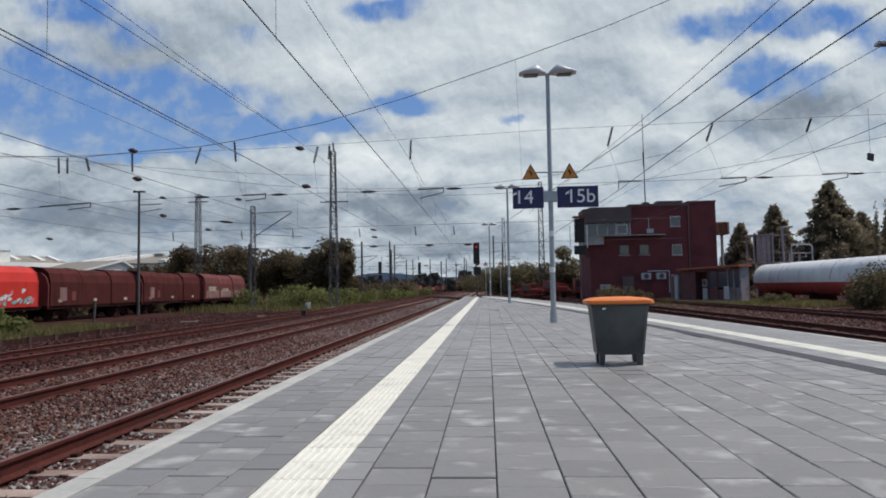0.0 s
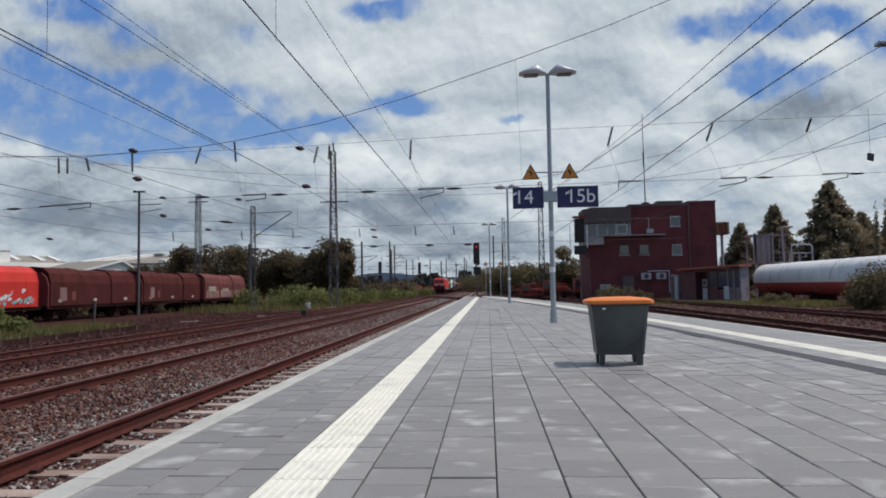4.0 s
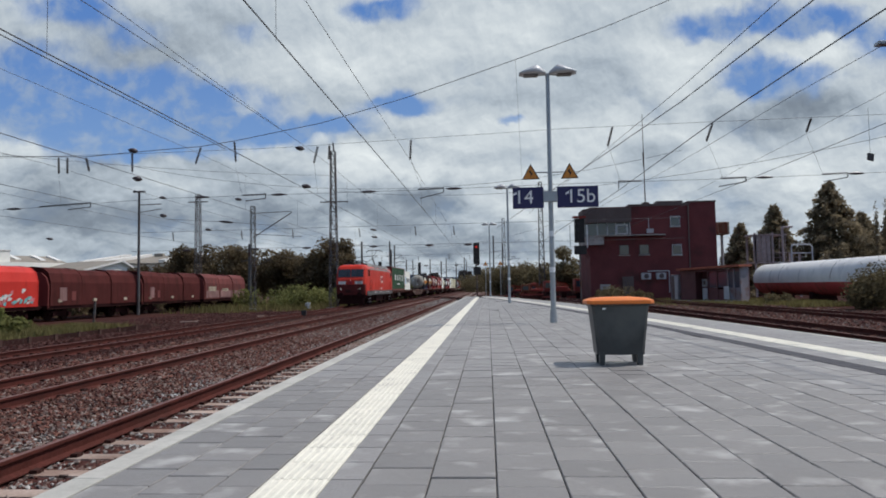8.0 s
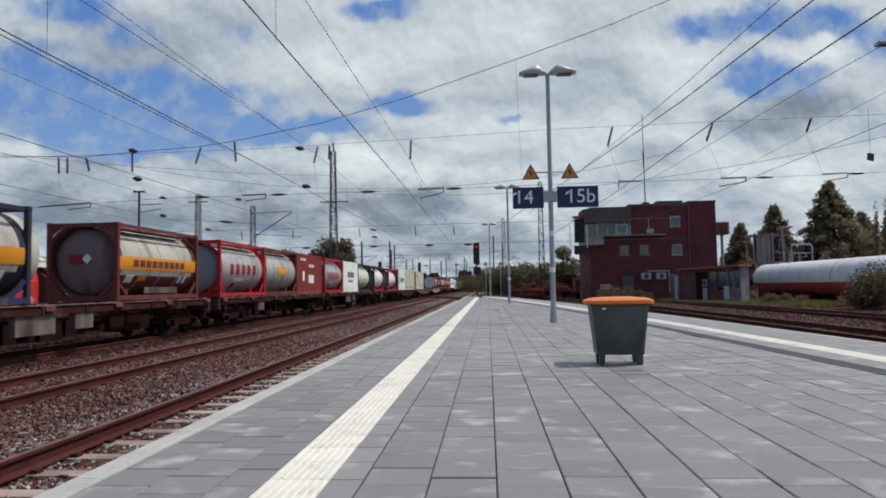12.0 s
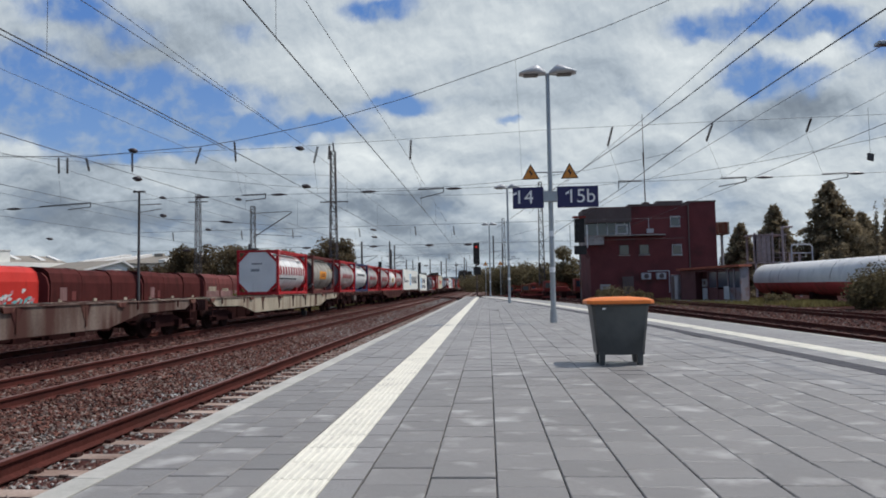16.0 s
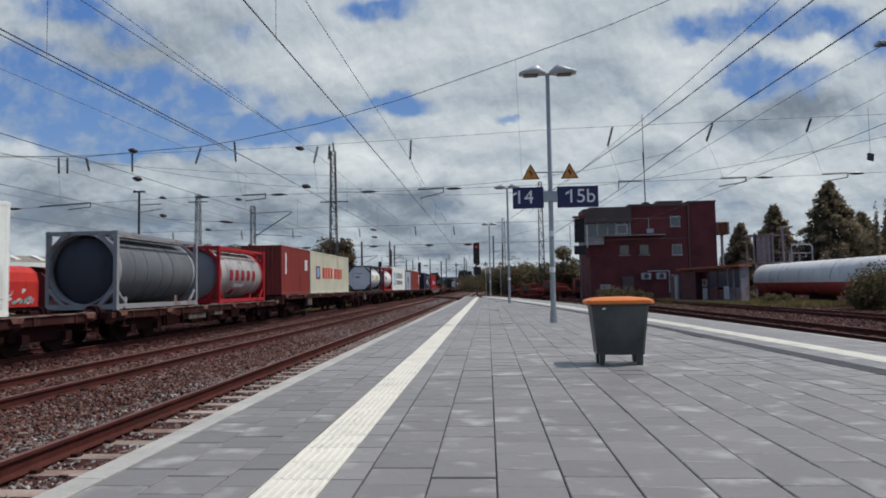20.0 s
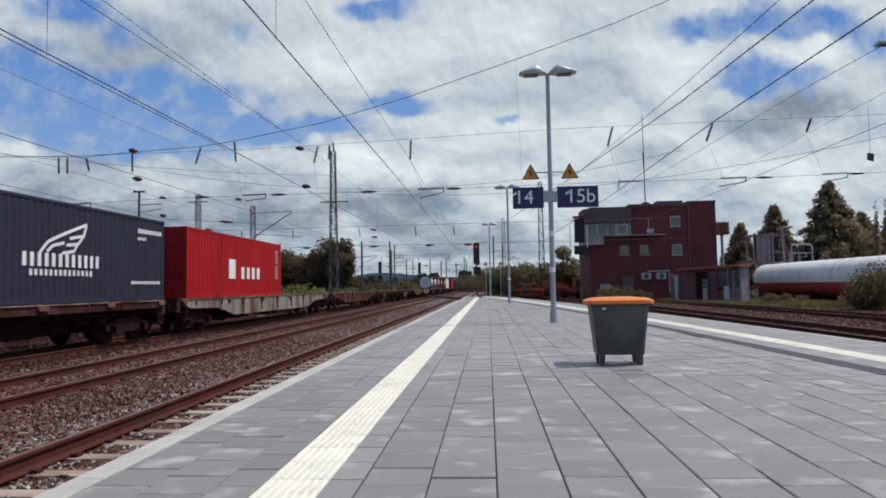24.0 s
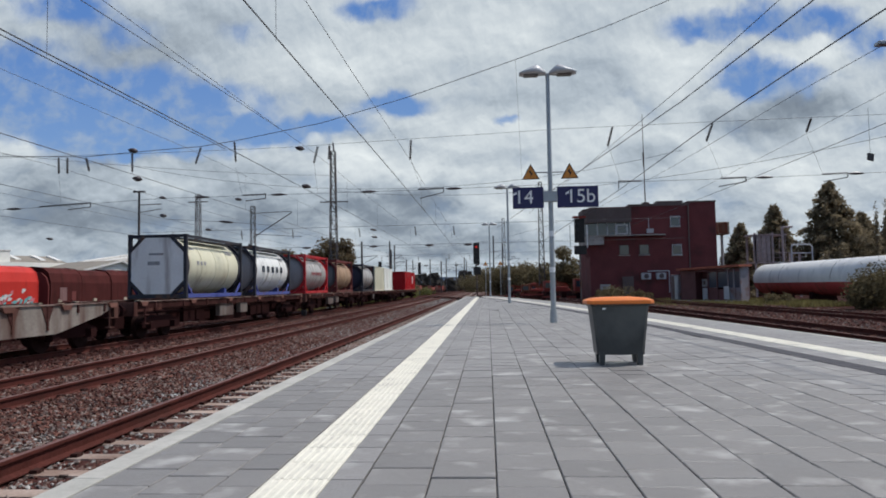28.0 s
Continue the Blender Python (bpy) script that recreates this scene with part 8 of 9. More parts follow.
for k in range(26):
    ya, za = 7.9 + rg_.random() * 3.4, 1.28 + rg_.random() * 0.9 * (1 - abs(k - 13) / 26)
    part("spray_shape", prism(bmesh.new(), [(ya, za), (ya + 0.12 + rg_.random() * 0.25, za + rg_.uniform(-0.12, 0.1)), (ya + 0.3 + rg_.random() * 0.2, za + 0.22), (ya + 0.1, za + 0.14 + rg_.random() * 0.2)], "x", 1.503 + 0.0012 * k, 1.5035 + 0.0012 * k), m_graf[k % 3], gr)


def halls():
    """Pale factory halls in a row, low grey roofs with white skylight strips."""
    g = "factory halls behind the yard"
    a = thing("factory_hall", pose(-61.6, 110, -1.3, 0, 0, 66), "white gabled hall with a grey roof behind the wagons", "building", g)
    part("gable_wall", prism(bmesh.new(), [(-6.6, 0), (2.8, 0), (2.8, 5.9), (0, 7.4), (-6.6, 5.7)], "y", 0, 0.25), m_hall, a)
    part("roof", prism(bmesh.new(), [(-7.0, 5.6), (0, 7.42), (3.1, 5.75), (3.1, 5.95), (0, 7.62), (-7.0, 5.8)], "y", -0.35, 34), m_roofgrey, a)
    part("verge_board", prism(bmesh.new(), [(-7.0, 5.5), (0, 7.3), (3.1, 5.65), (3.1, 5.98), (0, 7.66), (-7.0, 5.84)], "y", -0.5, -0.36), m_whiteroof, a)
    part("side_wall", boxm(-6.6, -6.35, 0.25, 34, 0, 5.7), m_hall, a)
    b = thing("factory_hall", pose(-68.0, 124, -1.3), "long pale hall with a grey monopitch roof and white skylights", "building", g)
    part("front_wall", boxm(-9.5, 9.5, 0, 0.3, 0, 7.4), m_hall, b)
    part("roof", prism(bmesh.new(), [(-0.4, 7.4), (-0.4, 7.6), (14, 9.75), (14, 9.5)], "x", -9.8, 10.5), m_roofgrey, b)
    part("rear_wall", boxm(-9.5, 9.5, 13.6, 13.9, 0, 9.2), m_hall, b)
    for x in (-8.6, -4.0, 7.4):
        q = part("skylight_strip", prism(bmesh.new(), [(x - 1.6, 0.3), (x - 0.3, 0.3), (x + 2.5, 12.5), (x + 1.2, 12.5)], "z", 0, 0.55), m_whiteroof, b, "white glazed skylight strip across the roof")
        q.matrix_basis = pose(0, 0, 7.66, 8.5, 0, 0)
    part("vent", boxm(-1.0, 0.8, 12, 13, 9.3, 10.1), m_roofgrey, b)
    c = thing("factory_hall", pose(-73.3, 118, -1.3, 0, 0, 64), "white end block of the pale halls with a taller corner", "building", g)
    part("wall", boxm(-22, -2.0, 0, 6, 0, 7.5), m_hall, c)
    part("rear_roof", prism(bmesh.new(), [(0.6, 7.5), (5.8, 7.5), (5.8, 8.9)], "x", -12.2, -2.3), m_roofgrey, c)
    for x in (-10.5, -6.4, -3.6):
        part("roof_light", prism(bmesh.new(), [(2.0, 7.92), (5.4, 8.84), (5.4, 9.05), (2.0, 8.13)], "x", x, x + 0.9), m_whiteroof, c, "white raised roof light")
    part("upper_block", boxm(-22, -12.3, 0.3, 6, 7.5, 9.35), m_hall, c)
    part("coping", boxm(-22, -12.2, 0.2, 6.1, 9.35, 9.5), m_whiteroof, c)
    d = thing("factory_hall", pose(-55.0, 132, -1.3), "pale low hall behind the hedge", "building", g)
    part("wall", boxm(-13.5, -6.5, 0, 12, 0, 8.2), m_hall, d)
    part("roof", prism(bmesh.new(), [(-13.9, 8.2), (-6.1, 8.2), (-6.6, 9.0), (-13.2, 8.5)], "y", -0.4, 12.4), m_whiteroof, d)


halls()
ml = thing("mobile_mast", pose(-74.0, 132, -1.2), "thin white post in front of the halls", "post")
part("post", tube(bmesh.new(), (0, 0, 0), (0, 0, 9.6), 0.12, 8), m_whiteroof, ml)

# low edging boards beside the through track
edging = thing("edging_boards", Matrix(), "low dark timber edging with pale posts beside the track", "edging", kind="structure")
pb_, pp_ = None, None
for k in range(19):
    y = 5 + 1.75 * k
    x = -19.6 + 0.002 * (y - 20)
    if pb_ is None:
        pb_ = part("board", boxm(-0.04, 0.04, 0.10, 1.65, 0, 0.27), m_ballast_dark, edging)
        pp_ = part("post", boxm(-0.02, 0.09, -0.09, 0.09, 0, 0.30), m_sleeperend, edging)
        pb_.matrix_basis = pp_.matrix_basis = Matrix.Translation((x, y, -1.28))
    else:
        shared("board", pb_, Matrix.Translation((x, y, -1.28)), edging)
        shared("post", pp_, Matrix.Translation((x, y, -1.28)), edging)

# orange track machines beyond the platform end
for k, (x, y, ln, hh) in enumerate(((4.3, 92, 3.2, 1.9), (7.0, 88, 3.4, 2.3), (10.4, 84, 3.0, 2.5), (2.6, 100, 3.0, 1.8), (13.5, 98, 5, 2.3), (5.8, 97, 2.6, 2.1), (8.6, 94, 2.8, 1.9))):
    mc = thing("track_machine", pose(x, y, -0.9), "orange track maintenance vehicle with open frame", "rail vehicle", "track machines")
    part("chassis", boxm(0, ln, 0, 2.2, 0.55, 0.95), m_wagon if k % 2 else m_machine, mc)
    part("cab", boxm(0.2, ln * 0.4, 0.1, 2.1, 0.95, hh, 0.08), m_oxide if k % 3 else m_machine, mc)
    part("cab_window", boxm(0.35, ln * 0.34, 0.05, 0.12, hh * 0.6, hh - 0.25), m_pane, mc)
    part("engine_cover", boxm(ln * 0.45, ln * 0.95, 0.2, 2.0, 0.95, hh * 0.68, 0.06), m_oxide, mc)
    part("boom", bar(bmesh.new(), (ln * 0.3, 1.0, hh), (ln * 0.95, 1.0, hh * 0.8), 0.2, 0.25), m_machine, mc)
    for q in (0.2, 0.8):
        part("wheel", tube(bmesh.new(), (ln * q, -0.02, 0.42), (ln * q, 0.2, 0.42), 0.42, 16), m_loco_under, mc)
for k, (x, y, w_, h_) in enumerate(((3.5, 78, 1.6, 0.9), (6.2, 80, 2.4, 0.7), (9.0, 79, 1.2, 1.1), (11.5, 77, 2.0, 0.6), (5.0, 84, 2.0, 0.8), (2.2, 88, 1.4, 0.7))):
    pl = thing("material_pile", pose(x, y, -0.95), "pile of rusty rails and timbers beside the siding", "pile", "piles beside the siding")
    for j in range(4):
        part("beam", boxm(0.06 * j, w_ - 0.08 * j, 0.3 * (j % 2), 0.3 * (j % 2) + 0.25, h_ * j / 4, h_ * (j + 0.92) / 4), (m_wood, m_wagon, m_rail, m_oxide)[(j + k) % 4], pl)
cb = thing("relay_cabinet", pose(-18.9, 70, -1.28) @ Matrix.Scale(0.7, 4), "small white cabinet among the trackside weeds", "cabinet")
part("body", boxm(-0.3, 0.3, -0.25, 0.25, 0.1, 1.05, 0.03), m_white, cb)
part("plinth", boxm(-0.33, 0.33, -0.28, 0.28, 0, 0.1), m_concrete, cb)
ds = thing("ground_signal", pose(-12.0, 43.5, -0.98) @ Matrix.Scale(0.55, 4), "low black ground signal between the tracks", "signal")
part("housing", boxm(-0.3, 0.3, -0.18, 0.18, 0.25, 0.85, 0.06), m_black, ds)
part("post", tube(bmesh.new(), (0, 0, 0), (0, 0, 0.3), 0.08, 8), m_black, ds)
part("lens", tube(bmesh.new(), (-0.1, -0.2, 0.6), (-0.1, -0.18, 0.6), 0.06, 10), m_pane, ds)
ps = thing("marker_post", pose(-23.2, 38.5, -1.28), "thin dark steel post in the grass", "post")
part("post", bar(bmesh.new(), (0, 0, 0), (0.1, 0, 1.6), 0.1, 0.1), m_mast, ps)
for x, y, a in ((-18.1, 40.0, 20), (-16.0, 47.0, 75)):
    bd = thing("loose_board", pose(x, y, -1.0, 0, 0, a), "pale orange board lying beside the track", "board", "loose boards")
    part("board", boxm(-0.5, 0.5, -0.09, 0.09, 0.0, 0.05), m_sleeper, bd)
# parked goods wagons far along the yard
for k in range(9):
    x, y = -19 - 0.02 * k, 150 + 15 * k
    fw = thing("far_wagon", pose(x, y, -1.0), "dark red goods wagon far along the yard", "wagon", "distant parked wagons")
    part("body", boxm(-1.4, 1.4, 0.3, 14, 0.9, 1.9 + 0.5 * (k % 2)), (m_hoodbrown, m_oxide, m_wagon)[k % 3], fw)
    part("underframe", boxm(-1.2, 1.2, 0, 14.3, 0.2, 0.9), m_loco_under, fw)

# far woods and hills
rng = np.random.default_rng(3)
wv, wf = [], []
for k in range(260):
    x = -420 + 840 * k / 259
    y = 330 + 60 * math.sin(k * 1.7) + 25 * math.sin(k * 0.37)
    h = 4.5 + 1.5 * math.sin(k * 0.9) + 1.5 * rng.random()
    for j in range(26):
        cx, cy, cz = x + rng.normal() * 3.0, y + rng.normal() * 3, -1 + h * rng.random() ** 0.8
        s = 1.3 + rng.random() * 1.2
        n = len(wv)
        a = rng.random() * 6.28
        wv += [(cx + s * math.cos(a), cy + s * math.sin(a), cz - s * 0.6), (cx - s * math.cos(a), cy - s * math.sin(a), cz - s * 0.5), (cx - s * 0.7 * math.cos(a), cy, cz + s * 0.6), (cx + s * 0.8 * math.cos(a), cy, cz + s * 0.7)]
        wf.append((n, n + 1, n + 2, n + 3))
tagged(from_lists("far_woods", wv, wf, m_fartrees), "dark line of far trees on the horizon", "woods", kind="stuff")
hv, hf = [], []
for k in range(61):
    x = -1500 + 3000 * k / 60
    h = 26 + 14 * math.sin(k * 0.31) + 8 * math.sin(k * 0.83 + 1)
    hv += [(x, 1900, -5), (x, 1960, h), (x, 2200, -5)]
for k in range(60):
    i = 3 * k
    hf += [(i, i + 3, i + 4, i + 1), (i + 1, i + 4, i + 5, i + 2)]
tagged(from_lists("far_hills", hv, hf, m_hill, smooth=True), "low blue hills on the horizon", "hills", kind="structure")

# ---- paving and ballast pieces ----
def paver_mesh(w, l, h=0.05, c=0.004):
    bm = bmesh.new()
    lo = [bm.verts.new((x, y, -h)) for x, y in ((0, 0), (w, 0), (w, l), (0, l))]
    mid = [bm.verts.new((x, y, -c)) for x, y in ((0, 0), (w, 0), (w, l), (0, l))]
    hi = [bm.verts.new((x, y, 0)) for x, y in ((c, c), (w - c, c), (w - c, l - c), (c, l - c))]
    for a, b in ((lo, mid), (mid, hi)):
        for j in range(4):
            bm.faces.new((a[j], a[(j + 1) % 4], b[(j + 1) % 4], b[j]))
    bm.faces.new(hi)
    return bm


ROW = 0.272
GAP = 0.0065
X_COL = 0.0185
cols = []
k0 = -2
while True:
    xa = X_COL + TILE * k0
    if xa > 3.3:
        break
    cols.append(xa)
    k0 += 1
left_cols = [(-1.745, 0.26), (-1.485, 0.29), (-1.195, 0.198)]
rng = np.random.default_rng(11)
proto, count_near = {}, 0
far_v, far_f = [], []


def lay(xa, w, y, l):
    """One slab: a part of its own near the eye, else a piece of the joined paving."""
    global count_near
    dz = float(rng.normal()) * 0.0010
    rg = 0.0040 + 0.0030 * float(rng.random())
    if y > 1.6 and y < 6.2 and -1.9 < xa < 2.5 and count_near < 300:
        key = (round(w, 3), round(l, 3))
        m = Matrix.Translation((xa + GAP / 2, y + 0.003 + 0.0010 * float(rng.normal()), dz)) @ pose(0, 0, 0, float(rng.normal()) * 0.12, float(rng.normal()) * 0.12, 0)
        if key not in proto:
            proto[key] = part("paver", paver_mesh(w - GAP, l - 0.0085), m_paver, platform)
            proto[key].matrix_basis = m
        else:
            shared("paver", proto[key], m, platform)
        count_near += 1
        return
    xb, yb = xa + w - GAP / 2, y + l - rg
    xa, y = xa + GAP / 2, y + rg
    lim = min(right_edge(y), right_edge(yb)) - 1.87
    if xa > lim - 0.05:
        return
    xb = min(xb, lim)
    n = len(far_v)
    far_v.extend([(xa, y, -0.05), (xb, y, -0.05), (xb, yb, -0.05), (xa, yb, -0.05), (xa, y, dz), (xb, y, dz), (xb, yb, dz), (xa, yb, dz)])
    far_f.extend([(n + 4, n + 5, n + 6, n + 7), (n, n + 1, n + 5, n + 4), (n + 1, n + 2, n + 6, n + 5), (n + 2, n + 3, n + 7, n + 6), (n + 3, n, n + 4, n + 7)])


for ci, (xa, w) in enumerate([(x, TILE) for x in cols] + left_cols):
    y = 1.0 - ROW * 25 + (0.136 * ci + (0.0 if ci % 3 else 0.02)) % ROW
    while y < P1 - 0.3:
        l = ROW
        if y < P0:
            y += l
            continue
        lay(xa, w, y, l)
        y += l
tagged(from_lists("far_paving", far_v, far_f, m_paver_far, platform), kind="stuff")

# edge stones, tactile strips with ribs, and the dark course on the right
slab_run("edge_stone", lambda y: LEFT_EDGE - 0.02, lambda y: LEFT_EDGE + 0.122, P0, P1, 1.0, 0.006, m_edge, 0.004, platform, "pale concrete edge stones", 0.25, 20.0)
slab_run("edge_stone", lambda y: right_edge(y) - 0.12, lambda y: right_edge(y) + 0.02, P0, P1, 1.0, 0.006, m_edge, 0.004, platform, "pale concrete edge stones", 0.25)


def tactile(xa, xb, name):
    base = slab_run(name, lambda y: xa(y), lambda y: xb(y), P0, P1, 0.30, 0.004, m_tactile, 0.0, platform, "white ribbed tactile slabs", 0.05, 14.0)
    vs, fs = [], []
    n = 7
    for k in range(n):
        q = (k + 0.5) / n
        y = -5.99
        while y < 24:
            ln = 0.29
            def at(yy, dq):
                return xa(yy) + (xb(yy) - xa(yy)) * (q + dq)
            i = len(vs)
            for yy in (y + 0.006, y + ln):
                vs.extend([(at(yy, -0.036), yy, 0.0), (at(yy, -0.022), yy, 0.0024), (at(yy, 0.022), yy, 0.0024), (at(yy, 0.036), yy, 0.0)])
            fs.extend([(i, i + 1, i + 5, i + 4), (i + 1, i + 2, i + 6, i + 5), (i + 2, i + 3, i + 7, i + 6)])
            y += 0.30
    tagged(from_lists("tactile_ribs", vs, fs, m_tactile, base), kind="stuff")


tactile(lambda y: -0.993, lambda y: -0.717, "tactile_slab")
tactile(lambda y: right_edge(y) - 1.30, lambda y: right_edge(y) - 0.95, "tactile_slab")
slab_run("dark_course", lambda y: right_edge(y) - 1.86, lambda y: right_edge(y) - 1.63, P0, P1, 0.30, 0.008, m_dark_paver, 0.0, platform, "course of dark grey pavers")
slab_run("light_course", lambda y: right_edge(y) - 1.62, lambda y: right_edge(y) - 1.31, P0, P1, 0.30, 0.008, m_paver_far, 0.0, platform)
for a, b in ((0.94, 0.66), (0.65, 0.40), (0.39, 0.13)):
    slab_run("light_course", lambda y, a=a: right_edge(y) - a, lambda y, b=b: right_edge(y) - b, P0, P1, 0.30, 0.008, m_paver_far, 0.0, platform)
slab_run("filler_course", lambda y: -0.711, lambda y: X_COL - 2 * TILE - 0.004, P0, P1, 0.30, 0.008, m_paver_far, 0.0, platform)


def scatter_stones(count, seed, area, mat, smin, smax):
    """Loose ballast: small broken stones of many sides in one mesh."""
    rng = np.random.default_rng(seed)
    base = np.array([(1, 0, 0), (-1, 0, 0), (0, 1, 0), (0, -1, 0), (0, 0, 1), (0, 0, -1)], float)
    tri = np.array([(0, 2, 4), (2, 1, 4), (1, 3, 4), (3, 0, 4), (2, 0, 5), (1, 2, 5), (3, 1, 5), (0, 3, 5)])
    P = area(rng, count)
    n = len(P)
    s = smin + (smax - smin) * rng.random((n, 1, 1)) ** 1.5
    V = base[None] * (0.65 + 0.7 * rng.random((n, 6, 1))) + rng.normal(size=(n, 6, 3)) * 0.22
    q = rng.normal(size=(n, 4))
    q /= np.linalg.norm(q, axis=1)[:, None]
    w, x, y, z = q.T
    Rm = np.stack([np.stack([1 - 2 * (y * y + z * z), 2 * (x * y - z * w), 2 * (x * z + y * w)], 1), np.stack([2 * (x * y + z * w), 1 - 2 * (x * x + z * z), 2 * (y * z - x * w)], 1), np.stack([2 * (x * z - y * w), 2 * (y * z + x * w), 1 - 2 * (x * x + y * y)], 1)], 1)
    V = np.einsum("nij,nkj->nki", Rm, V) * s
    V[:, :, 2] *= 0.8
    V += P[:, None, :]
    F = (tri[None] + 6 * np.arange(n)[:, None, None]).reshape(-1, 3)
    return tagged(from_lists("ballast_stones", V.reshape(-1, 3).tolist(), F.tolist(), mat), "loose grey and rusty ballast stones between the tracks", "ballast", kind="stuff")


def near_area(rng, n):
    y = 3.0 + 27 * rng.random(n) ** 1.8
    x = -9.5 + 7.5 * rng.random(n)
    keep = (np.abs(x + 3.49 + 0.7535) > 0.10) & (np.abs(x + 7.52 + 0.7535) > 0.09) & (np.abs(x + 7.52 - 0.7535) > 0.09)
    on1 = (np.abs(x + 3.49) < 1.35) & (np.abs((y + 6.0 + 0.3) % 0.6 - 0.3) < 0.11)
    x, y = x[keep & ~on1], y[keep & ~on1]
    z = RAIL_Z + 0.012 + 0.022 * rng.random(len(x)) + np.interp(x, [-9.5, -6.64, -6.2, -5.82, -5.5, -4.8, -4.36, -4.2], [-0.19, -0.185, -0.16, -0.15, -0.15, -0.16, -0.19, -0.235])
    return np.stack([x, y, z], 1)


def grey_area(rng, n):
    """The paler stones beside and between the rails next to the platform."""
    y = 3.0 + 30 * rng.random(n) ** 1.8
    x = np.where(rng.random(n) < 0.55, -4.33 - 0.75 * rng.random(n) ** 1.4, -4.15 + 2.2 * rng.random(n))
    on1 = (np.abs(x + 3.49) < 1.3) & (np.abs((y + 6.0 + 0.3) % 0.6 - 0.3) < 0.10)
    rail = np.abs(x + 3.49 + 0.7535) < 0.09
    x, y = x[~on1 & ~rail], y[~on1 & ~rail]
    z = RAIL_Z - 0.205 + 0.025 * rng.random(len(x)) + np.where(x < -4.3, 0.045, 0.0)
    return np.stack([x, y, z], 1)


scatter_stones(20000, 9, grey_area, m_stone_grey, 0.014, 0.034)
scatter_stones(62000, 5, near_area, m_stone, 0.016, 0.037)


def far_area(rng, n):
    y = 12 + 44 * rng.random(n) ** 1.4
    x = -10 + 8 * rng.random(n)
    keep = (np.abs(x + 3.49 + 0.7535) > 0.11) & (np.abs(x + 7.52 + 0.7535) > 0.10) & (np.abs(x + 7.52 - 0.7535) > 0.10)
    x, y = x[keep], y[keep]
    z = RAIL_Z + 0.012 + 0.025 * rng.random(len(x)) + np.interp(x, [-10, -6.64, -6.2, -5.82, -5.5, -4.8, -4.36, -4.2], [-0.19, -0.185, -0.16, -0.15, -0.15, -0.16, -0.19, -0.235])
    return np.stack([x, y, z], 1)


def far_grey_area(rng, n):
    """Paler stones on the heap between the first two tracks, farther along."""
    y = 22 + 70 * rng.random(n) ** 1.3
    x = -6.3 + 2.0 * rng.random(n)
    z = RAIL_Z + 0.012 + 0.025 * rng.random(n) + np.interp(x, [-6.64, -6.2, -5.5, -4.8, -4.36], [-0.185, -0.16, -0.15, -0.16, -0.19])
    return np.stack([x, y, z], 1)


scatter_stones(26000, 6, far_area, m_stone, 0.024, 0.05)
scatter_stones(5500, 16, far_grey_area, m_stone_grey, 0.018, 0.036)


def through_area(rng, n):
    y = 10 + 46 * rng.random(n) ** 1.3
    x = -17 + 7.2 * rng.random(n)
    return np.stack([x, y, RAIL3_Z - 0.175 + 0.02 * rng.random(n)], 1)


def second_track_area(rng, n):
    y = 6 + 44 * rng.random(n) ** 1.5
    x = -9.6 + 3.1 * rng.random(n)
    keep = (np.abs(x + 7.52 + 0.7535) > 0.09) & (np.abs(x + 7.52 - 0.7535) > 0.09)
    x, y = x[keep], y[keep]
    return np.stack([x, y, RAIL_Z - 0.185 + 0.025 * rng.random(len(x))], 1)


scatter_stones(14000, 14, second_track_area, m_stone_dark, 0.02, 0.04)


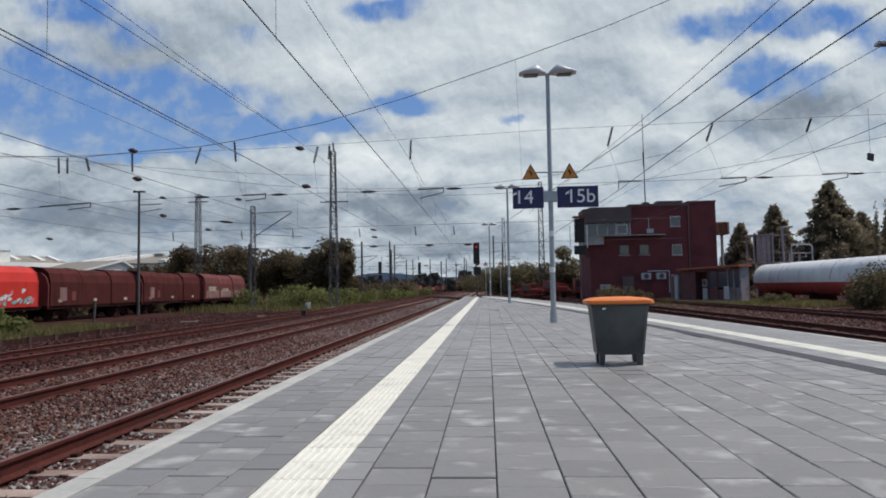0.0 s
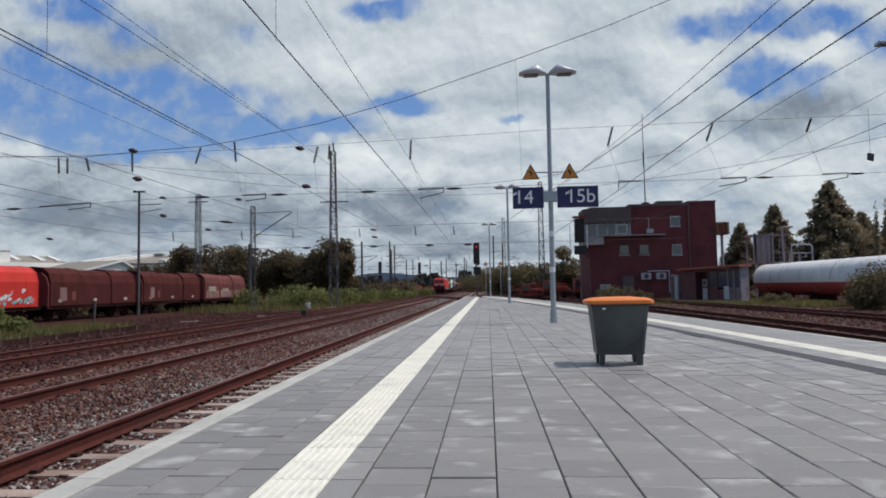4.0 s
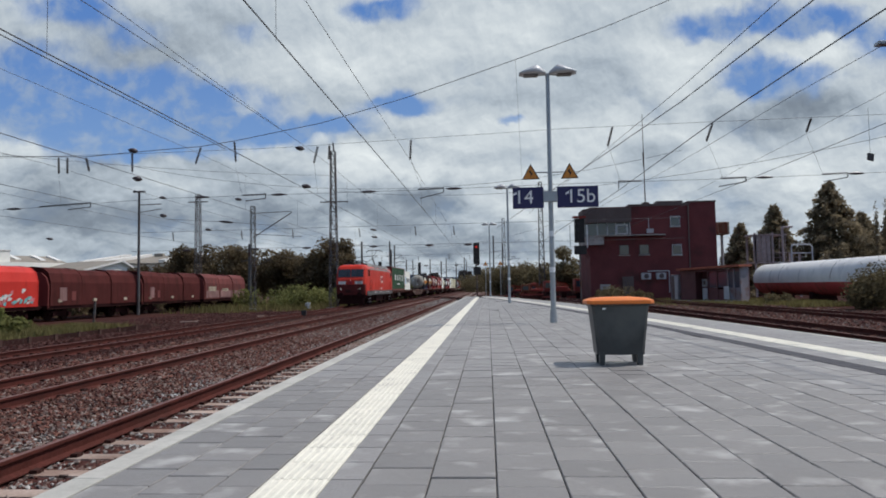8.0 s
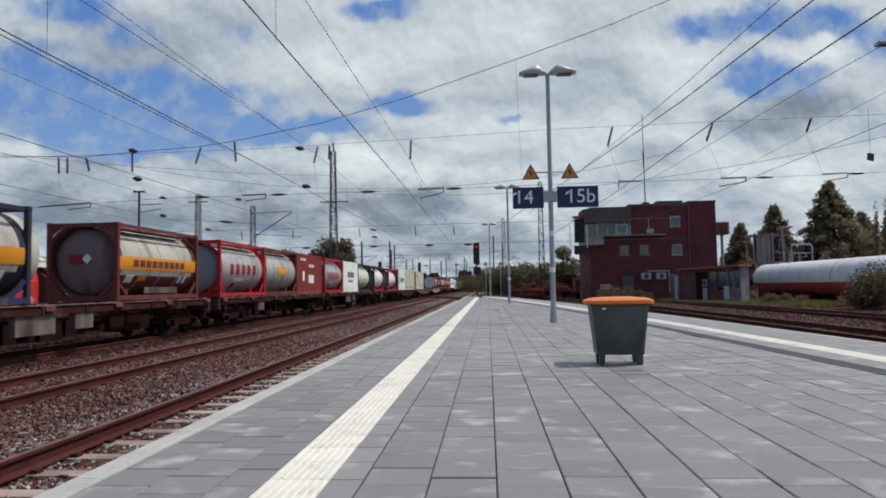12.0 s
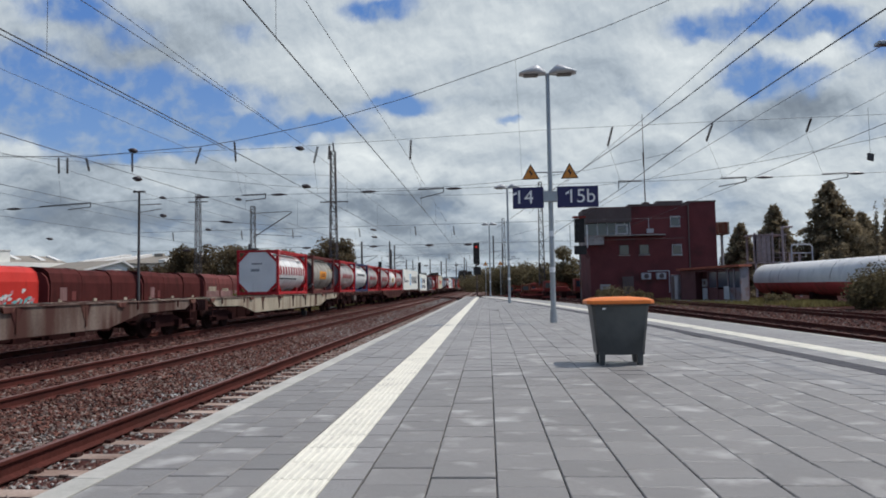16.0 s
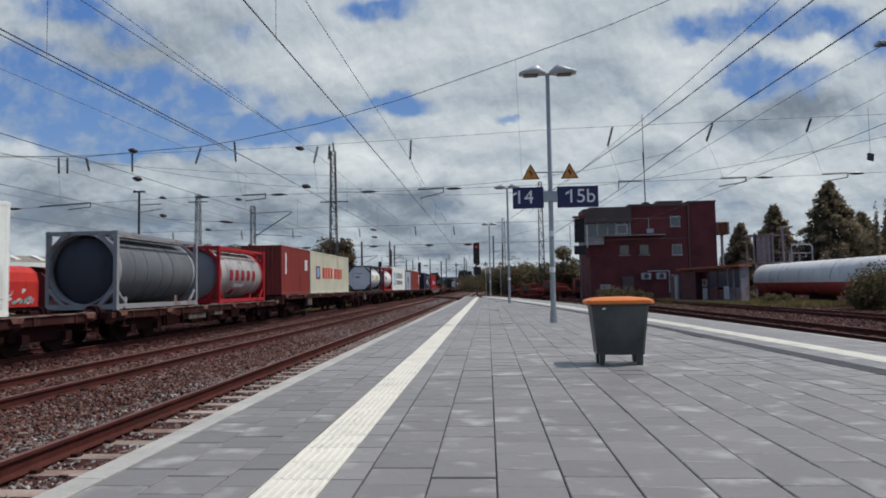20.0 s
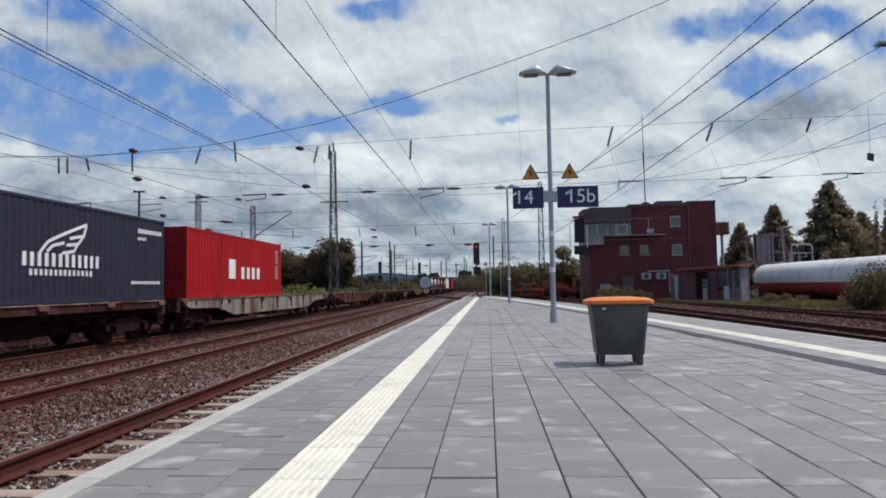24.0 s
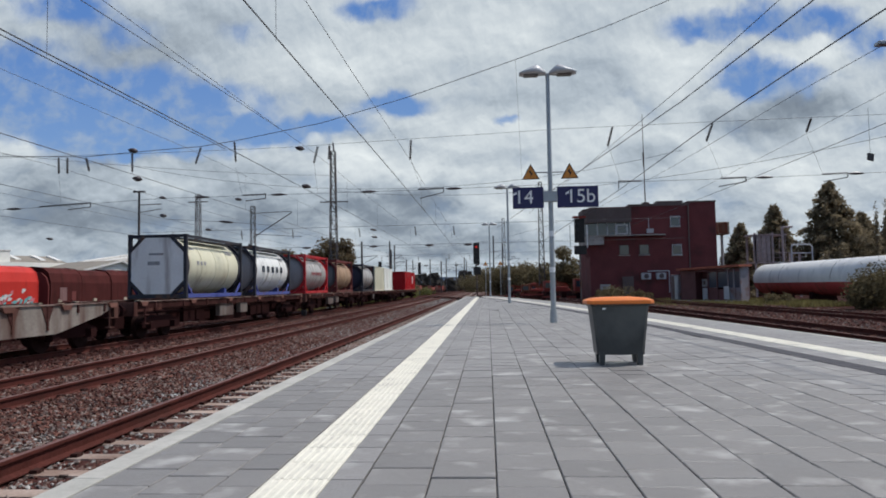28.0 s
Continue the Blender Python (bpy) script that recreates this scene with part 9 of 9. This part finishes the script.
def yard_area(rng, n):
    y = 20 + 50 * rng.random(n) ** 1.3
    x = -27.5 + 10.5 * rng.random(n)
    z = np.array([ground_z(a, b) for a, b in zip(x.tolist(), y.tolist())])
    return np.stack([x, y, z + 0.005 + 0.02 * rng.random(n)], 1)


scatter_stones(16000, 12, yard_area, m_stone_dark, 0.03, 0.075)
scatter_stones(16000, 8, through_area, m_stone_dark, 0.024, 0.05)


def siding_area(rng, n):
    """Loose gravel beyond the platform track."""
    y = 14 + 50 * rng.random(n) ** 1.3
    x = 7.6 + 17 * rng.random(n)
    x = x - 0.0007 * (y - 15) ** 2
    z = np.array([ground_z(a, b) for a, b in zip(x.tolist(), y.tolist())])
    return np.stack([x, y, z + 0.03 * rng.random(n)], 1)


scatter_stones(22000, 15, siding_area, m_stone, 0.03, 0.07)
# raised ballast between the first two tracks
sv, sf = [], []
for j in range(120):
    y = -6 + 2.0 * j
    for x, z in ((-4.36, -0.205), (-4.8, -0.17), (-5.5, -0.155), (-6.2, -0.165), (-6.64, -0.185)):
        sv.append((x, y, RAIL_Z + z + 0.02 * noise.noise((x, y * 0.5, 1.0))))
for j in range(119):
    for i in range(4):
        k = j * 5 + i
        sf.append((k, k + 1, k + 6, k + 5))
tagged(from_lists("ballast_shoulder", sv, sf, m_ballast, smooth=True), "ballast heaped between two tracks", "ballast", kind="structure")


# ---- what moves ----
def motions():
    # small surges of the train about its mean speed, in metres ahead
    surge = {9: 0.3, 10: 0.6, 11: 0.6, 12: 0.8, 13: 0.3, 14: -0.4, 15: -0.85, 16: -0.65, 17: -0.16, 18: 0.1, 19: -0.2, 20: 0.1, 21: -0.15, 27.9: 0.3, 28.0: 0.33}
    times = [0.0, 0.1, 1.0] + [1.0 * k for k in range(2, 28)] + [27.9, 28.0]
    for ob, s, z in moving:
        rows = []
        for t in times:
            y = s - SPEED * (t - 10.0) - surge.get(t, 0.0)
            rows.append((t, pose(track_x(3, y), y, z, 0, 0, TRAIN_YAW)))
        walk(ob, rows)
    walk(sky, [(t, pose(0, 0, 0, 0, 0, 0.020 * (t - 14.0))) for t in (0.0, 0.1, 14.0, 27.9, 28.0)])


motions()
